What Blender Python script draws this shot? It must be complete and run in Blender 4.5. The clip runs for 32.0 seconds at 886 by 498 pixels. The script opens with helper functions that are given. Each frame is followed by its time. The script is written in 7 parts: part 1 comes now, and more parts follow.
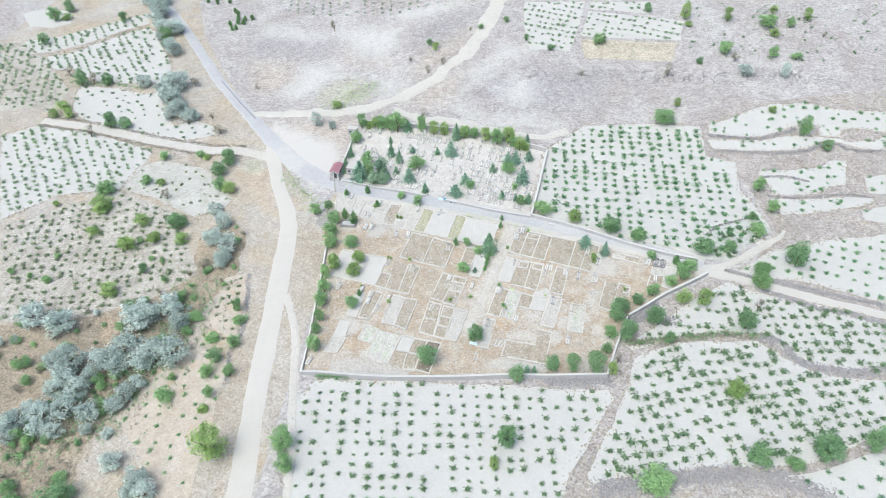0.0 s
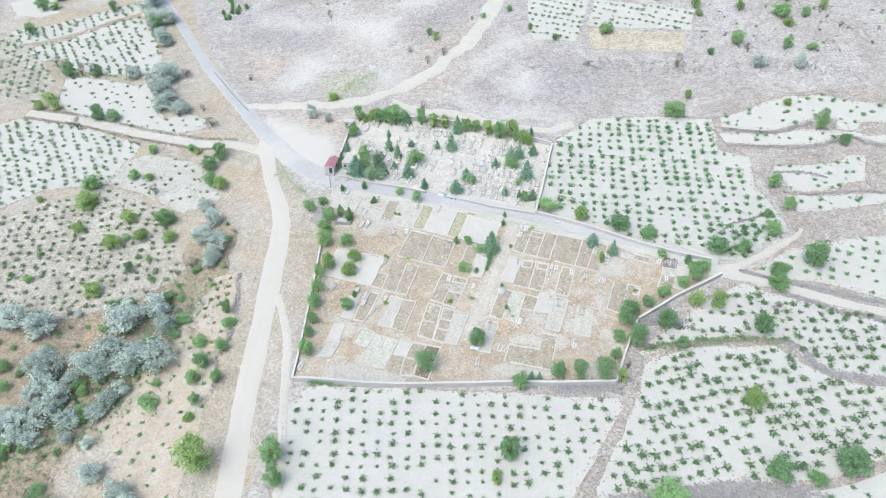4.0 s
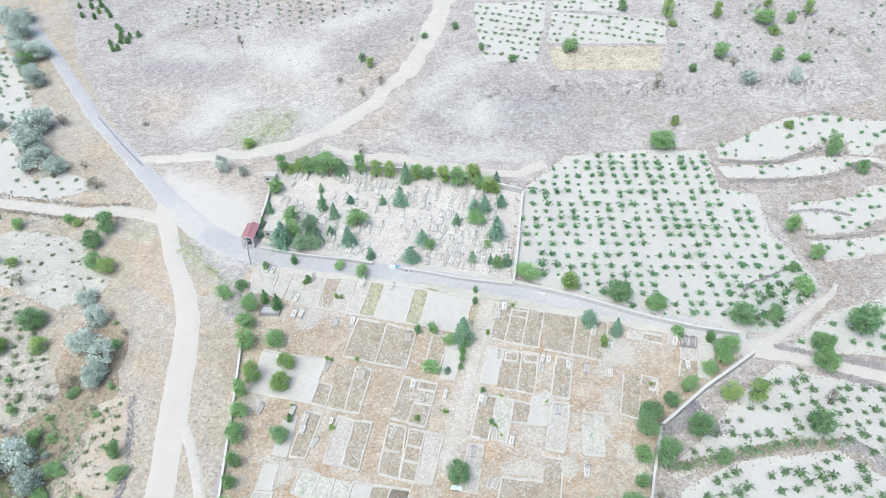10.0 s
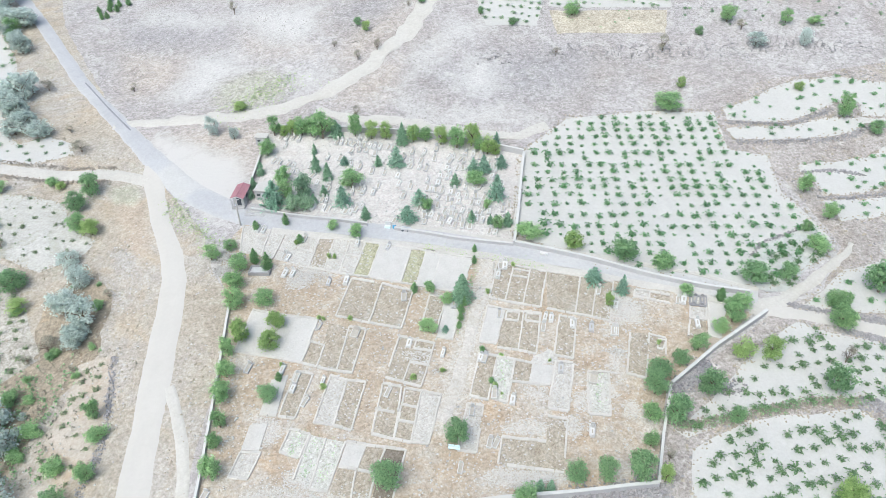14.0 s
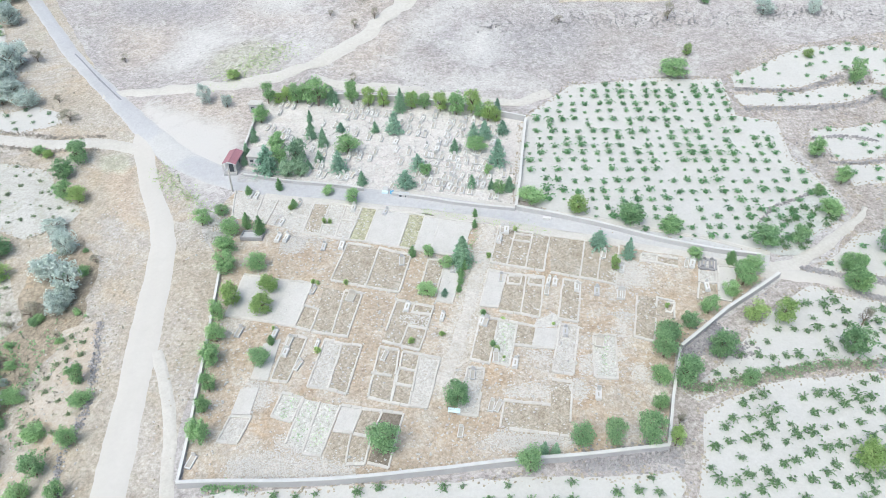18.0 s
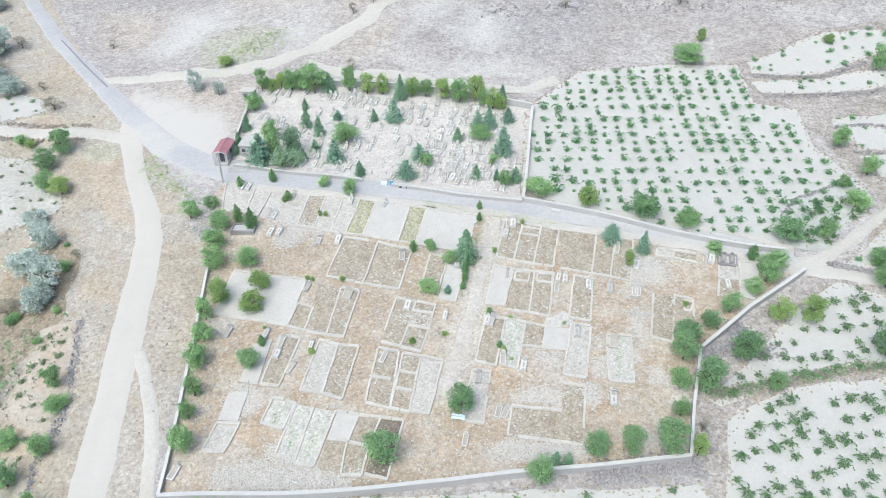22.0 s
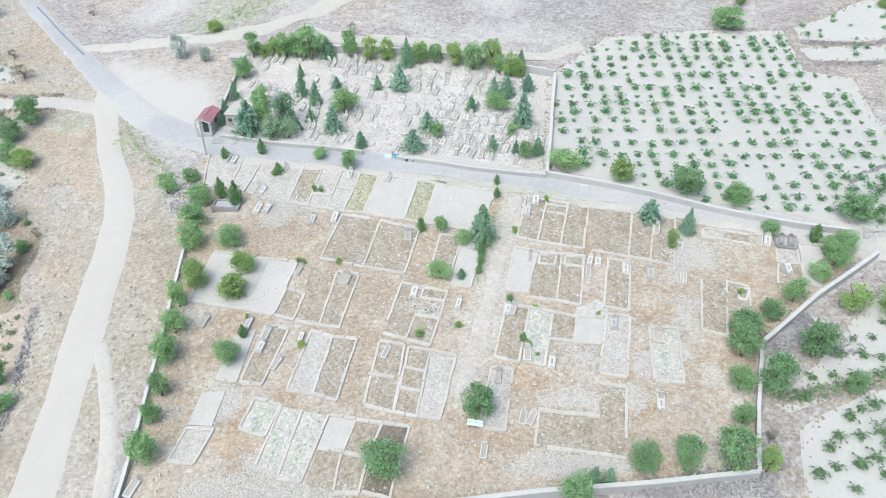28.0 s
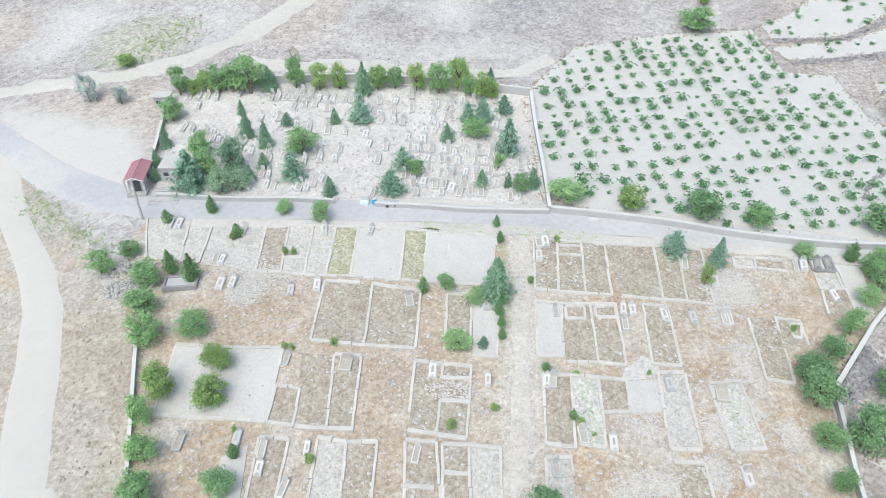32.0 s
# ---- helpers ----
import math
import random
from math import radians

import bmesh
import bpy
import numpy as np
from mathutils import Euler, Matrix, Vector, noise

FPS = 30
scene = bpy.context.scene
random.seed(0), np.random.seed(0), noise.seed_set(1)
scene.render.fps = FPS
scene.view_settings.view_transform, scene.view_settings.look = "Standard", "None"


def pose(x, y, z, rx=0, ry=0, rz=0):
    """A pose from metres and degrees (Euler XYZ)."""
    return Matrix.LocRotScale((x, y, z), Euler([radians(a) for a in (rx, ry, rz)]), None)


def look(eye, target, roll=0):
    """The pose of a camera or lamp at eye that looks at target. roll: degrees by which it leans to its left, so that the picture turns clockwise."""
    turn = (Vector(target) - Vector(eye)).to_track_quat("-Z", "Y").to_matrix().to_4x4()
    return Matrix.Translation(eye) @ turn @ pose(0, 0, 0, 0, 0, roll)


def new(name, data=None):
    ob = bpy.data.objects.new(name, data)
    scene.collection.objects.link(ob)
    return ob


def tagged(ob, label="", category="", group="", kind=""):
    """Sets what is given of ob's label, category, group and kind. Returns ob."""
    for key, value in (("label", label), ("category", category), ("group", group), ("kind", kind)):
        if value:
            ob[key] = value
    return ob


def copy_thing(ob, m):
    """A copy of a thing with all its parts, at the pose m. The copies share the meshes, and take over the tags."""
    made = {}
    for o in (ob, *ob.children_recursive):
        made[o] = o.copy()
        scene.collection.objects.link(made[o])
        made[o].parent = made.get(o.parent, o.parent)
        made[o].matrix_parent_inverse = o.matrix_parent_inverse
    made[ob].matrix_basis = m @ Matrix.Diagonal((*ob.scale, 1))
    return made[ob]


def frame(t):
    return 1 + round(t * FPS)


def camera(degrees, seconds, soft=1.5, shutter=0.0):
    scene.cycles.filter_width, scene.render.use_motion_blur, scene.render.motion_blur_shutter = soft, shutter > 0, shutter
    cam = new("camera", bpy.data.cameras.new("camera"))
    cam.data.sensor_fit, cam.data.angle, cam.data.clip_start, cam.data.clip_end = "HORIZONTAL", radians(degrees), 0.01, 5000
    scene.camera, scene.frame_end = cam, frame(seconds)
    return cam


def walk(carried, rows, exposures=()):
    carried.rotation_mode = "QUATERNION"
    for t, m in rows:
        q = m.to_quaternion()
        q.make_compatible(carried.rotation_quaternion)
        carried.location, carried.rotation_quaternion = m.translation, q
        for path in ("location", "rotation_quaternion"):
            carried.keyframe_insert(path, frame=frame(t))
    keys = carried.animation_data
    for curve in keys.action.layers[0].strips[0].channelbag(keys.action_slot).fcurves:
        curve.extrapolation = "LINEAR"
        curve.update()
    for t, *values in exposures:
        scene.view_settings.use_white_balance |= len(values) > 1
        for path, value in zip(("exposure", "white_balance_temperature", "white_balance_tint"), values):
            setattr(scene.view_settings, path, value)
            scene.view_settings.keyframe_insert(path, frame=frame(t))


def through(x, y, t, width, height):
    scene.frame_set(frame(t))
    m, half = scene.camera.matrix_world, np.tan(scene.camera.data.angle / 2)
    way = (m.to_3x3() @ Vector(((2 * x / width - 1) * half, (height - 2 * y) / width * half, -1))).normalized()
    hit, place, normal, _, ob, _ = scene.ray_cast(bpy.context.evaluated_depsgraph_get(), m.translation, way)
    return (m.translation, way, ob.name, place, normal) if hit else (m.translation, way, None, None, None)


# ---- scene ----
PATH = [
    (0, (20.95, -153.36, 109.45), (19.29, -137.38, 97.54), 0.01),
    (0.5, (20.97, -153.58, 108.02), (19.31, -137.58, 96.13), 0.01),
    (1, (21.08, -153.70, 106.68), (19.42, -137.69, 94.81), 0.01),
    (1.5, (21.12, -153.77, 105.45), (19.46, -137.76, 93.57), 0.01),
    (2, (21.13, -153.29, 104.73), (19.47, -137.33, 92.79), 0.01),
    (2.5, (21.11, -152.46, 104.51), (19.44, -136.51, 92.56), 0.02),
    (3, (21.01, -150.91, 104.62), (19.33, -134.97, 92.65), -0.01),
    (3.5, (20.86, -148.69, 104.96), (19.17, -132.78, 92.95), 0.01),
    (5.5, (18.52, -134.35, 104.84), (16.88, -118.46, 92.80), 0.00),
    (6, (17.80, -130.09, 104.01), (16.23, -114.20, 91.97), 0.00),
    (6.5, (17.10, -125.49, 102.73), (15.67, -109.57, 90.71), 0.01),
    (7, (16.43, -120.67, 101.43), (15.42, -104.70, 89.43), -0.00),
    (7.5, (15.64, -116.05, 100.20), (15.35, -99.99, 88.29), 0.00),
    (8, (14.79, -111.95, 99.05), (14.82, -95.87, 87.16), -0.01),
    (8.5, (14.29, -109.12, 97.97), (14.30, -93.02, 86.10), -0.01),
    (9, (13.82, -107.07, 96.96), (13.83, -90.97, 85.10), -0.02),
    (9.5, (13.48, -105.90, 95.75), (13.50, -89.79, 83.91), 0.00),
    (10, (13.35, -105.54, 94.45), (13.40, -89.42, 82.62), -0.00),
    (10.5, (13.42, -105.56, 93.23), (13.46, -89.44, 81.38), -0.00),
    (11, (13.57, -105.67, 91.89), (13.61, -89.54, 80.06), -0.00),
    (11.5, (13.63, -105.66, 90.64), (13.67, -89.54, 78.81), 0.01),
    (12, (13.71, -105.68, 89.35), (13.75, -89.56, 77.51), 0.00),
    (12.5, (13.74, -105.67, 87.91), (13.79, -89.54, 76.08), -0.01),
    (13, (13.70, -105.63, 86.63), (13.75, -89.50, 74.80), -0.01),
    (13.5, (13.71, -105.62, 85.34), (13.77, -89.48, 73.52), -0.01),
    (14, (13.73, -105.55, 83.95), (13.79, -89.41, 72.14), -0.01),
    (14.5, (13.67, -105.57, 82.71), (13.74, -89.42, 70.90), 0.00),
    (16.5, (13.71, -105.68, 78.72), (13.78, -89.54, 66.91), -0.00),
    (17, (13.74, -105.57, 77.49), (13.82, -89.44, 65.67), 0.00),
    (17.5, (13.72, -105.59, 76.46), (13.81, -89.45, 64.65), -0.00),
    (18, (13.73, -105.63, 75.58), (13.81, -89.48, 63.79), -0.01),
    (18.5, (13.74, -105.54, 74.64), (13.82, -89.41, 62.82), 0.00),
    (19, (13.79, -105.55, 73.49), (13.87, -89.42, 61.67), -0.00),
    (19.5, (13.74, -105.66, 72.24), (13.83, -89.52, 60.44), -0.00),
    (20, (13.80, -105.57, 71.18), (13.88, -89.43, 59.37), 0.01),
    (20.5, (13.74, -105.12, 70.77), (13.81, -88.99, 58.94), 0.01),
    (21, (13.61, -104.01, 70.85), (13.69, -87.89, 59.01), 0.01),
    (21.5, (13.52, -102.10, 70.87), (13.60, -86.00, 59.02), 0.00),
    (22, (13.41, -99.72, 70.80), (13.47, -83.63, 58.93), -0.01),
    (22.5, (13.20, -97.01, 70.23), (13.27, -80.92, 58.35), 0.01),
    (23, (12.97, -94.01, 69.32), (13.06, -77.90, 57.47), -0.01),
    (23.5, (12.81, -91.59, 68.29), (12.88, -75.48, 56.44), 0.01),
    (24, (12.61, -90.16, 67.18), (12.67, -74.04, 55.34), 0.01),
    (24.5, (12.46, -89.51, 66.15), (12.50, -73.40, 54.30), -0.01),
    (25, (12.52, -89.35, 64.92), (12.52, -73.24, 53.07), -0.00),
    (25.5, (12.59, -89.44, 63.63), (12.58, -73.32, 51.79), -0.02),
    (26, (12.69, -89.76, 62.18), (12.65, -73.61, 50.38), -0.03),
    (26.5, (12.82, -89.82, 60.90), (12.76, -73.66, 49.11), -0.02),
    (28.5, (11.64, -87.79, 58.44), (11.56, -71.66, 46.61), -0.00),
    (29, (10.35, -85.88, 58.32), (10.25, -69.75, 46.50), 0.00),
    (29.5, (8.51, -83.36, 58.30), (8.42, -67.24, 46.47), 0.00),
    (30, (6.36, -80.50, 58.42), (6.24, -64.39, 46.57), 0.00),
    (30.5, (4.38, -77.54, 58.60), (4.27, -61.41, 46.77), -0.00),
    (31, (2.78, -75.10, 58.26), (2.96, -58.97, 46.43), 0.02),
    (31.5, (1.41, -73.08, 57.20), (2.63, -56.98, 45.41), -0.00),
    (32, (0.39, -71.62, 55.85), (2.96, -55.65, 44.09), 0.02),
]
EXPOSURE = 0.69
cam = camera(64.0, 32.0, soft=0.75)
walk(cam, [(t, look(eye, target, roll)) for t, eye, target, roll in PATH], exposures=[(0.0, EXPOSURE, 5840, 1), (14.0, EXPOSURE - 0.01, 5840, 1), (22.0, EXPOSURE - 0.03, 5840, 1), (32.0, EXPOSURE - 0.05, 5840, 1)])

# ---- light: thin bright overcast, a wide soft sun ----
SUN_EL, SUN_AZ = radians(58), radians(215)
world = bpy.data.worlds.new("sky")
scene.world = world
world.use_nodes = True
wt = world.node_tree
sky = wt.nodes.new("ShaderNodeTexSky")
sky.sky_type, sky.sun_disc = "NISHITA", False
sky.sun_elevation, sky.sun_rotation, sky.dust_density, sky.air_density = SUN_EL, SUN_AZ, 6.0, 1.0
wt.links.new(sky.outputs[0], wt.nodes["Background"].inputs[0])
wt.nodes["Background"].inputs[1].default_value = 0.15
sun = new("sun", bpy.data.lights.new("sun", "SUN"))
sun.data.energy, sun.data.angle, sun.data.color = 0.62, radians(60), (1.0, 0.97, 0.93)
sun.matrix_world = look((0, 0, 0), (-math.sin(SUN_AZ) * math.cos(SUN_EL), -math.cos(SUN_AZ) * math.cos(SUN_EL), -math.sin(SUN_EL)))


# ---- materials ----
def nodes_of(name, rough=0.9, metal=0.0):
    m = bpy.data.materials.new(name)
    m.use_nodes = True
    nt = m.node_tree
    b = nt.nodes["Principled BSDF"]
    b.inputs["Roughness"].default_value, b.inputs["Metallic"].default_value = rough, metal
    b.inputs["Specular IOR Level"].default_value = 0.25
    return m, nt, b


def ramp(nt, stops, factor):
    r = nt.nodes.new("ShaderNodeValToRGB")
    e = r.color_ramp.elements
    e[0].position, e[0].color = stops[0][0], (*stops[0][1], 1)
    e[1].position, e[1].color = stops[-1][0], (*stops[-1][1], 1)
    for p, c in stops[1:-1]:
        k = e.new(p)
        k.color = (*c, 1)
    nt.links.new(factor, r.inputs[0])
    return r.outputs[0]


def noise_of(nt, vec, scale, detail=6, rough=0.6, distortion=0.0):
    n = nt.nodes.new("ShaderNodeTexNoise")
    n.inputs["Scale"].default_value, n.inputs["Detail"].default_value = scale, detail
    n.inputs["Roughness"].default_value, n.inputs["Distortion"].default_value = rough, distortion
    nt.links.new(vec, n.inputs["Vector"])
    return n.outputs["Fac"]


def blend(nt, a, b, factor, mode="MIX"):
    x = nt.nodes.new("ShaderNodeMix")
    x.data_type, x.blend_type = "RGBA", mode
    if isinstance(factor, float):
        x.inputs[0].default_value = factor
    else:
        nt.links.new(factor, x.inputs[0])
    nt.links.new(a, x.inputs[6])
    nt.links.new(b, x.inputs[7])
    return x.outputs[2]


def soil(name, broad, fine, broad_scale, fine_scale, mix=0.5, bump=0.4, patch=None, rough=0.95, speck=None, contrast=1.0, zones=()):
    """Ground: broad tones, patches (colour, scale, low, high), zones (layer, colour, low, high) with broken edges, and fine grain over all."""
    m, nt, b = nodes_of(name, rough)
    vec = nt.nodes.new("ShaderNodeTexCoord").outputs["Object"]
    big = noise_of(nt, vec, broad_scale, 5, 0.6, 0.6)
    small = noise_of(nt, vec, fine_scale, 4, 0.7)
    mottle = noise_of(nt, vec, fine_scale * 0.24, 5, 0.7, 0.8)
    grit = noise_of(nt, vec, fine_scale * 1.5, 6, 0.7, 0.6)
    col = ramp(nt, broad, big)

    def over(col, tone, factor):
        rgb = nt.nodes.new("ShaderNodeRGB")
        rgb.outputs[0].default_value = (*tone, 1)
        return blend(nt, col, rgb.outputs[0], factor)

    for spot in (patch, speck):
        if spot:
            c, s, lo, hi = spot
            col = over(col, c, ramp(nt, [(lo, (0, 0, 0)), (hi, (1, 1, 1))], noise_of(nt, vec, s, 7, 0.68, 1.2)))
    for layer, c, lo, hi in zones:
        a = nt.nodes.new("ShaderNodeAttribute")
        a.attribute_name = layer
        add = nt.nodes.new("ShaderNodeMath")
        add.operation = "MULTIPLY_ADD"
        nt.links.new(noise_of(nt, vec, 0.45, 8, 0.75, 1.0), add.inputs[0])
        add.inputs[1].default_value = 0.9
        nt.links.new(a.outputs["Fac"], add.inputs[2])
        halved = nt.nodes.new("ShaderNodeMath")
        halved.operation = "MULTIPLY"
        halved.inputs[1].default_value = 0.5
        nt.links.new(add.outputs[0], halved.inputs[0])
        col = over(col, c, ramp(nt, [(lo / 2, (0, 0, 0)), (hi / 2, (1, 1, 1))], halved.outputs[0]))
    col = blend(nt, col, ramp(nt, fine, small), mix)
    col = blend(nt, col, ramp(nt, [(0.32, (0.80, 0.79, 0.78)), (0.5, (1.0, 1.0, 1.0)), (0.68, (1.16, 1.16, 1.17))], mottle), min(1.0, contrast), "MULTIPLY")
    col = blend(nt, col, ramp(nt, [(0.33, (0.60, 0.58, 0.56)), (0.5, (0.99, 0.99, 0.99)), (0.66, (1.30, 1.31, 1.33))], grit), min(1.0, contrast), "MULTIPLY")
    nt.links.new(col, b.inputs["Base Color"])
    if bump:
        u = nt.nodes.new("ShaderNodeBump")
        u.inputs["Strength"].default_value, u.inputs["Distance"].default_value = bump, 0.25
        nt.links.new(small, u.inputs["Height"])
        nt.links.new(u.outputs[0], b.inputs["Normal"])
    return m


def varied(name, a, b_col, rough=0.8, scale=3.0, per="object", metal=0.0, bump=0.15):
    """A solid material between two tones: grain plus a change from object to object or from island to island."""
    m, nt, b = nodes_of(name, rough, metal)
    vec = nt.nodes.new("ShaderNodeTexCoord").outputs["Object"]
    grain = noise_of(nt, vec, scale, 6, 0.65)
    col = ramp(nt, [(0.3, a), (0.7, b_col)], grain)
    if per == "object":
        rnd = nt.nodes.new("ShaderNodeObjectInfo").outputs["Random"]
    else:
        rnd = nt.nodes.new("ShaderNodeNewGeometry").outputs["Random Per Island"]
    col = blend(nt, col, ramp(nt, [(0.0, a), (1.0, b_col)], rnd), 0.45)
    nt.links.new(col, b.inputs["Base Color"])
    if bump:
        u = nt.nodes.new("ShaderNodeBump")
        u.inputs["Strength"].default_value, u.inputs["Distance"].default_value = bump, 0.05
        nt.links.new(grain, u.inputs["Height"])
        nt.links.new(u.outputs[0], b.inputs["Normal"])
    return m


def foliage(name, dark, mid, light, through=0.5):
    """Leaves: tone by leaf and by tree, some light passing through."""
    m, nt, b = nodes_of(name, 0.7)
    isl = nt.nodes.new("ShaderNodeNewGeometry").outputs["Random Per Island"]
    obj = nt.nodes.new("ShaderNodeObjectInfo").outputs["Random"]
    a = ramp(nt, [(0.0, dark), (0.35, mid), (1.0, light)], isl)
    o = ramp(nt, [(0.0, dark), (0.4, mid), (1.0, light)], obj)
    col = blend(nt, a, o, 0.35)
    nt.links.new(col, b.inputs["Base Color"])
    t = nt.nodes.new("ShaderNodeBsdfTranslucent")
    nt.links.new(col, t.inputs[0])
    mix = nt.nodes.new("ShaderNodeMixShader")
    mix.inputs[0].default_value = through
    nt.links.new(b.outputs[0], mix.inputs[1])
    nt.links.new(t.outputs[0], mix.inputs[2])
    nt.links.new(mix.outputs[0], nt.nodes["Material Output"].inputs[0])
    return m


def hill_soil():
    """Stony slope: grey scree in level streaks, with chalk, tan and grassy zones that break up at their edges."""
    m, nt, b = nodes_of("stony_slope", 0.95)
    vec = nt.nodes.new("ShaderNodeTexCoord").outputs["Object"]
    lay = nt.nodes.new("ShaderNodeMapping")
    lay.inputs["Scale"].default_value = (0.85, 1.0, 1.0)
    nt.links.new(vec, lay.inputs["Vector"])
    level = lay.outputs["Vector"]
    broad = noise_of(nt, vec, 0.035, 6, 0.6, 0.8)
    streak = noise_of(nt, level, 0.32, 7, 0.68, 1.4)
    fine = noise_of(nt, level, 1.3, 5, 0.7, 0.8)
    grit = noise_of(nt, vec, 1.9, 5, 0.72, 0.4)
    col = ramp(nt, [(0.3, (0.326, 0.294, 0.272)), (0.5, (0.365, 0.341, 0.330)), (0.7, (0.420, 0.402, 0.390))], broad)

    def zone(col, name, tone, low, high):
        a = nt.nodes.new("ShaderNodeAttribute")
        a.attribute_name = name
        n = noise_of(nt, vec, 0.24, 10, 0.8, 1.0)
        add = nt.nodes.new("ShaderNodeMath")
        add.operation = "MULTIPLY_ADD"
        nt.links.new(n, add.inputs[0])
        add.inputs[1].default_value = 1.5
        nt.links.new(a.outputs["Fac"], add.inputs[2])
        f = ramp(nt, [(low / 2, (0, 0, 0)), (high / 2, (1, 1, 1))], half(add.outputs[0]))
        rgb = nt.nodes.new("ShaderNodeRGB")
        rgb.outputs[0].default_value = (*tone, 1)
        return blend(nt, col, rgb.outputs[0], f)

    def half(value):
        h = nt.nodes.new("ShaderNodeMath")
        h.operation = "MULTIPLY"
        h.inputs[1].default_value = 0.5
        nt.links.new(value, h.inputs[0])
        return h.outputs[0]

    col = zone(col, "tan", (0.395, 0.352, 0.312), 0.95, 1.8)
    col = zone(col, "scree", (0.312, 0.296, 0.296), 1.0, 1.8)
    col = zone(col, "greening", (0.375, 0.372, 0.298), 1.15, 2.0)
    col = blend(nt, col, ramp(nt, [(0.34, (0.80, 0.795, 0.795)), (0.5, (0.99, 0.99, 0.99)), (0.66, (1.14, 1.14, 1.15))], streak), 0.8, "MULTIPLY")
    col = blend(nt, col, ramp(nt, [(0.36, (0.62, 0.605, 0.60)), (0.5, (0.98, 0.98, 0.98)), (0.64, (1.24, 1.24, 1.25))], fine), 0.75, "MULTIPLY")
    col = zone(col, "chalk", (0.460, 0.446, 0.428), 1.0, 1.6)
    pale = nt.nodes.new("ShaderNodeRGB")
    pale.outputs[0].default_value = (0.450, 0.434, 0.414, 1)
    col = blend(nt, col, pale.outputs[0], ramp(nt, [(0.55, (0, 0, 0)), (0.64, (0.75, 0.75, 0.75))], noise_of(nt, level, 0.13, 10, 0.76, 1.4)))
    col = blend(nt, col, ramp(nt, [(0.34, (0.74, 0.73, 0.73)), (0.45, (1.0, 1.0, 1.0))], noise_of(nt, level, 0.17, 10, 0.78, 1.2)), 0.9, "MULTIPLY")
    col = blend(nt, col, ramp(nt, [(0.36, (0.64, 0.63, 0.62)), (0.5, (0.98, 0.98, 0.98)), (0.64, (1.24, 1.24, 1.25))], grit), 0.5, "MULTIPLY")
    col = zone(col, "dust", (0.458, 0.440, 0.418), 1.0, 1.7)
    nt.links.new(col, b.inputs["Base Color"])
    u = nt.nodes.new("ShaderNodeBump")
    u.inputs["Strength"].default_value, u.inputs["Distance"].default_value = 0.4, 0.3
    nt.links.new(fine, u.inputs["Height"])
    nt.links.new(u.outputs[0], b.inputs["Normal"])
    return m


M_HILL = hill_soil()
M_BANK = soil("grey_brown_bank", [(0.3, (0.27, 0.24, 0.215)), (0.5, (0.34, 0.305, 0.28)), (0.7, (0.40, 0.37, 0.35))],
              [(0.35, (0.21, 0.19, 0.17)), (0.65, (0.44, 0.41, 0.385))], 0.08, 1.4, 0.5, 0.7, patch=((0.36, 0.30, 0.22), 0.09, 0.56, 0.70))
# Brown soil with ochre patches; the shade under bushes is darkened into its tones.
M_GULLY = soil("shade_darkened_gully_soil", [(0.3, (0.207, 0.173, 0.132)), (0.5, (0.293, 0.242, 0.182)), (0.7, (0.397, 0.342, 0.273))],
               [(0.35, (0.161, 0.142, 0.108)), (0.65, (0.397, 0.348, 0.273))], 0.08, 1.3, 0.45, 0.6, patch=((0.437, 0.325, 0.215), 0.07, 0.56, 0.7))
M_VINE_SOIL = soil("pale_tuff_sand", [(0.3, (0.428, 0.416, 0.392)), (0.7, (0.458, 0.447, 0.425))], [(0.3, (0.420, 0.407, 0.382)), (0.7, (0.462, 0.451, 0.432))], 0.08, 1.6, 0.4, 0.12,
                   patch=((0.385, 0.362, 0.325), 0.09, 0.64, 0.80), contrast=0.14)
M_WEEDY_SAND = soil("weedy_pale_sand", [(0.3, (0.400, 0.384, 0.350)), (0.7, (0.446, 0.434, 0.410))], [(0.3, (0.350, 0.342, 0.295)), (0.7, (0.452, 0.440, 0.418))], 0.1, 1.4, 0.4, 0.3,
                   patch=((0.335, 0.332, 0.272), 0.13, 0.52, 0.64), contrast=0.5)
# Duller grey-green copy of the pale sand: shade put into the base colour.
M_SHADED_SAND = soil("shaded_grey_green_sand", [(0.3, (0.398, 0.402, 0.380)), (0.7, (0.436, 0.438, 0.418))], [(0.3, (0.372, 0.380, 0.350)), (0.7, (0.446, 0.446, 0.428))], 0.1, 1.4, 0.4, 0.2,
                      patch=((0.352, 0.362, 0.318), 0.16, 0.55, 0.70), contrast=0.3)
M_ORCHARD = soil("weedy_orchard_soil", [(0.3, (0.300, 0.280, 0.235)), (0.5, (0.375, 0.350, 0.312)), (0.7, (0.455, 0.436, 0.404))], [(0.35, (0.275, 0.255, 0.208)), (0.65, (0.445, 0.415, 0.372))], 0.07, 1.4, 0.45, 0.4,
                 patch=((0.461, 0.448, 0.422), 0.05, 0.55, 0.66))
M_HAY = soil("straw_stubble", [(0.3, (0.385, 0.342, 0.265)), (0.7, (0.445, 0.405, 0.330))], [(0.3, (0.340, 0.300, 0.235)), (0.7, (0.455, 0.418, 0.350))], 0.06, 1.2, 0.4, 0.4)
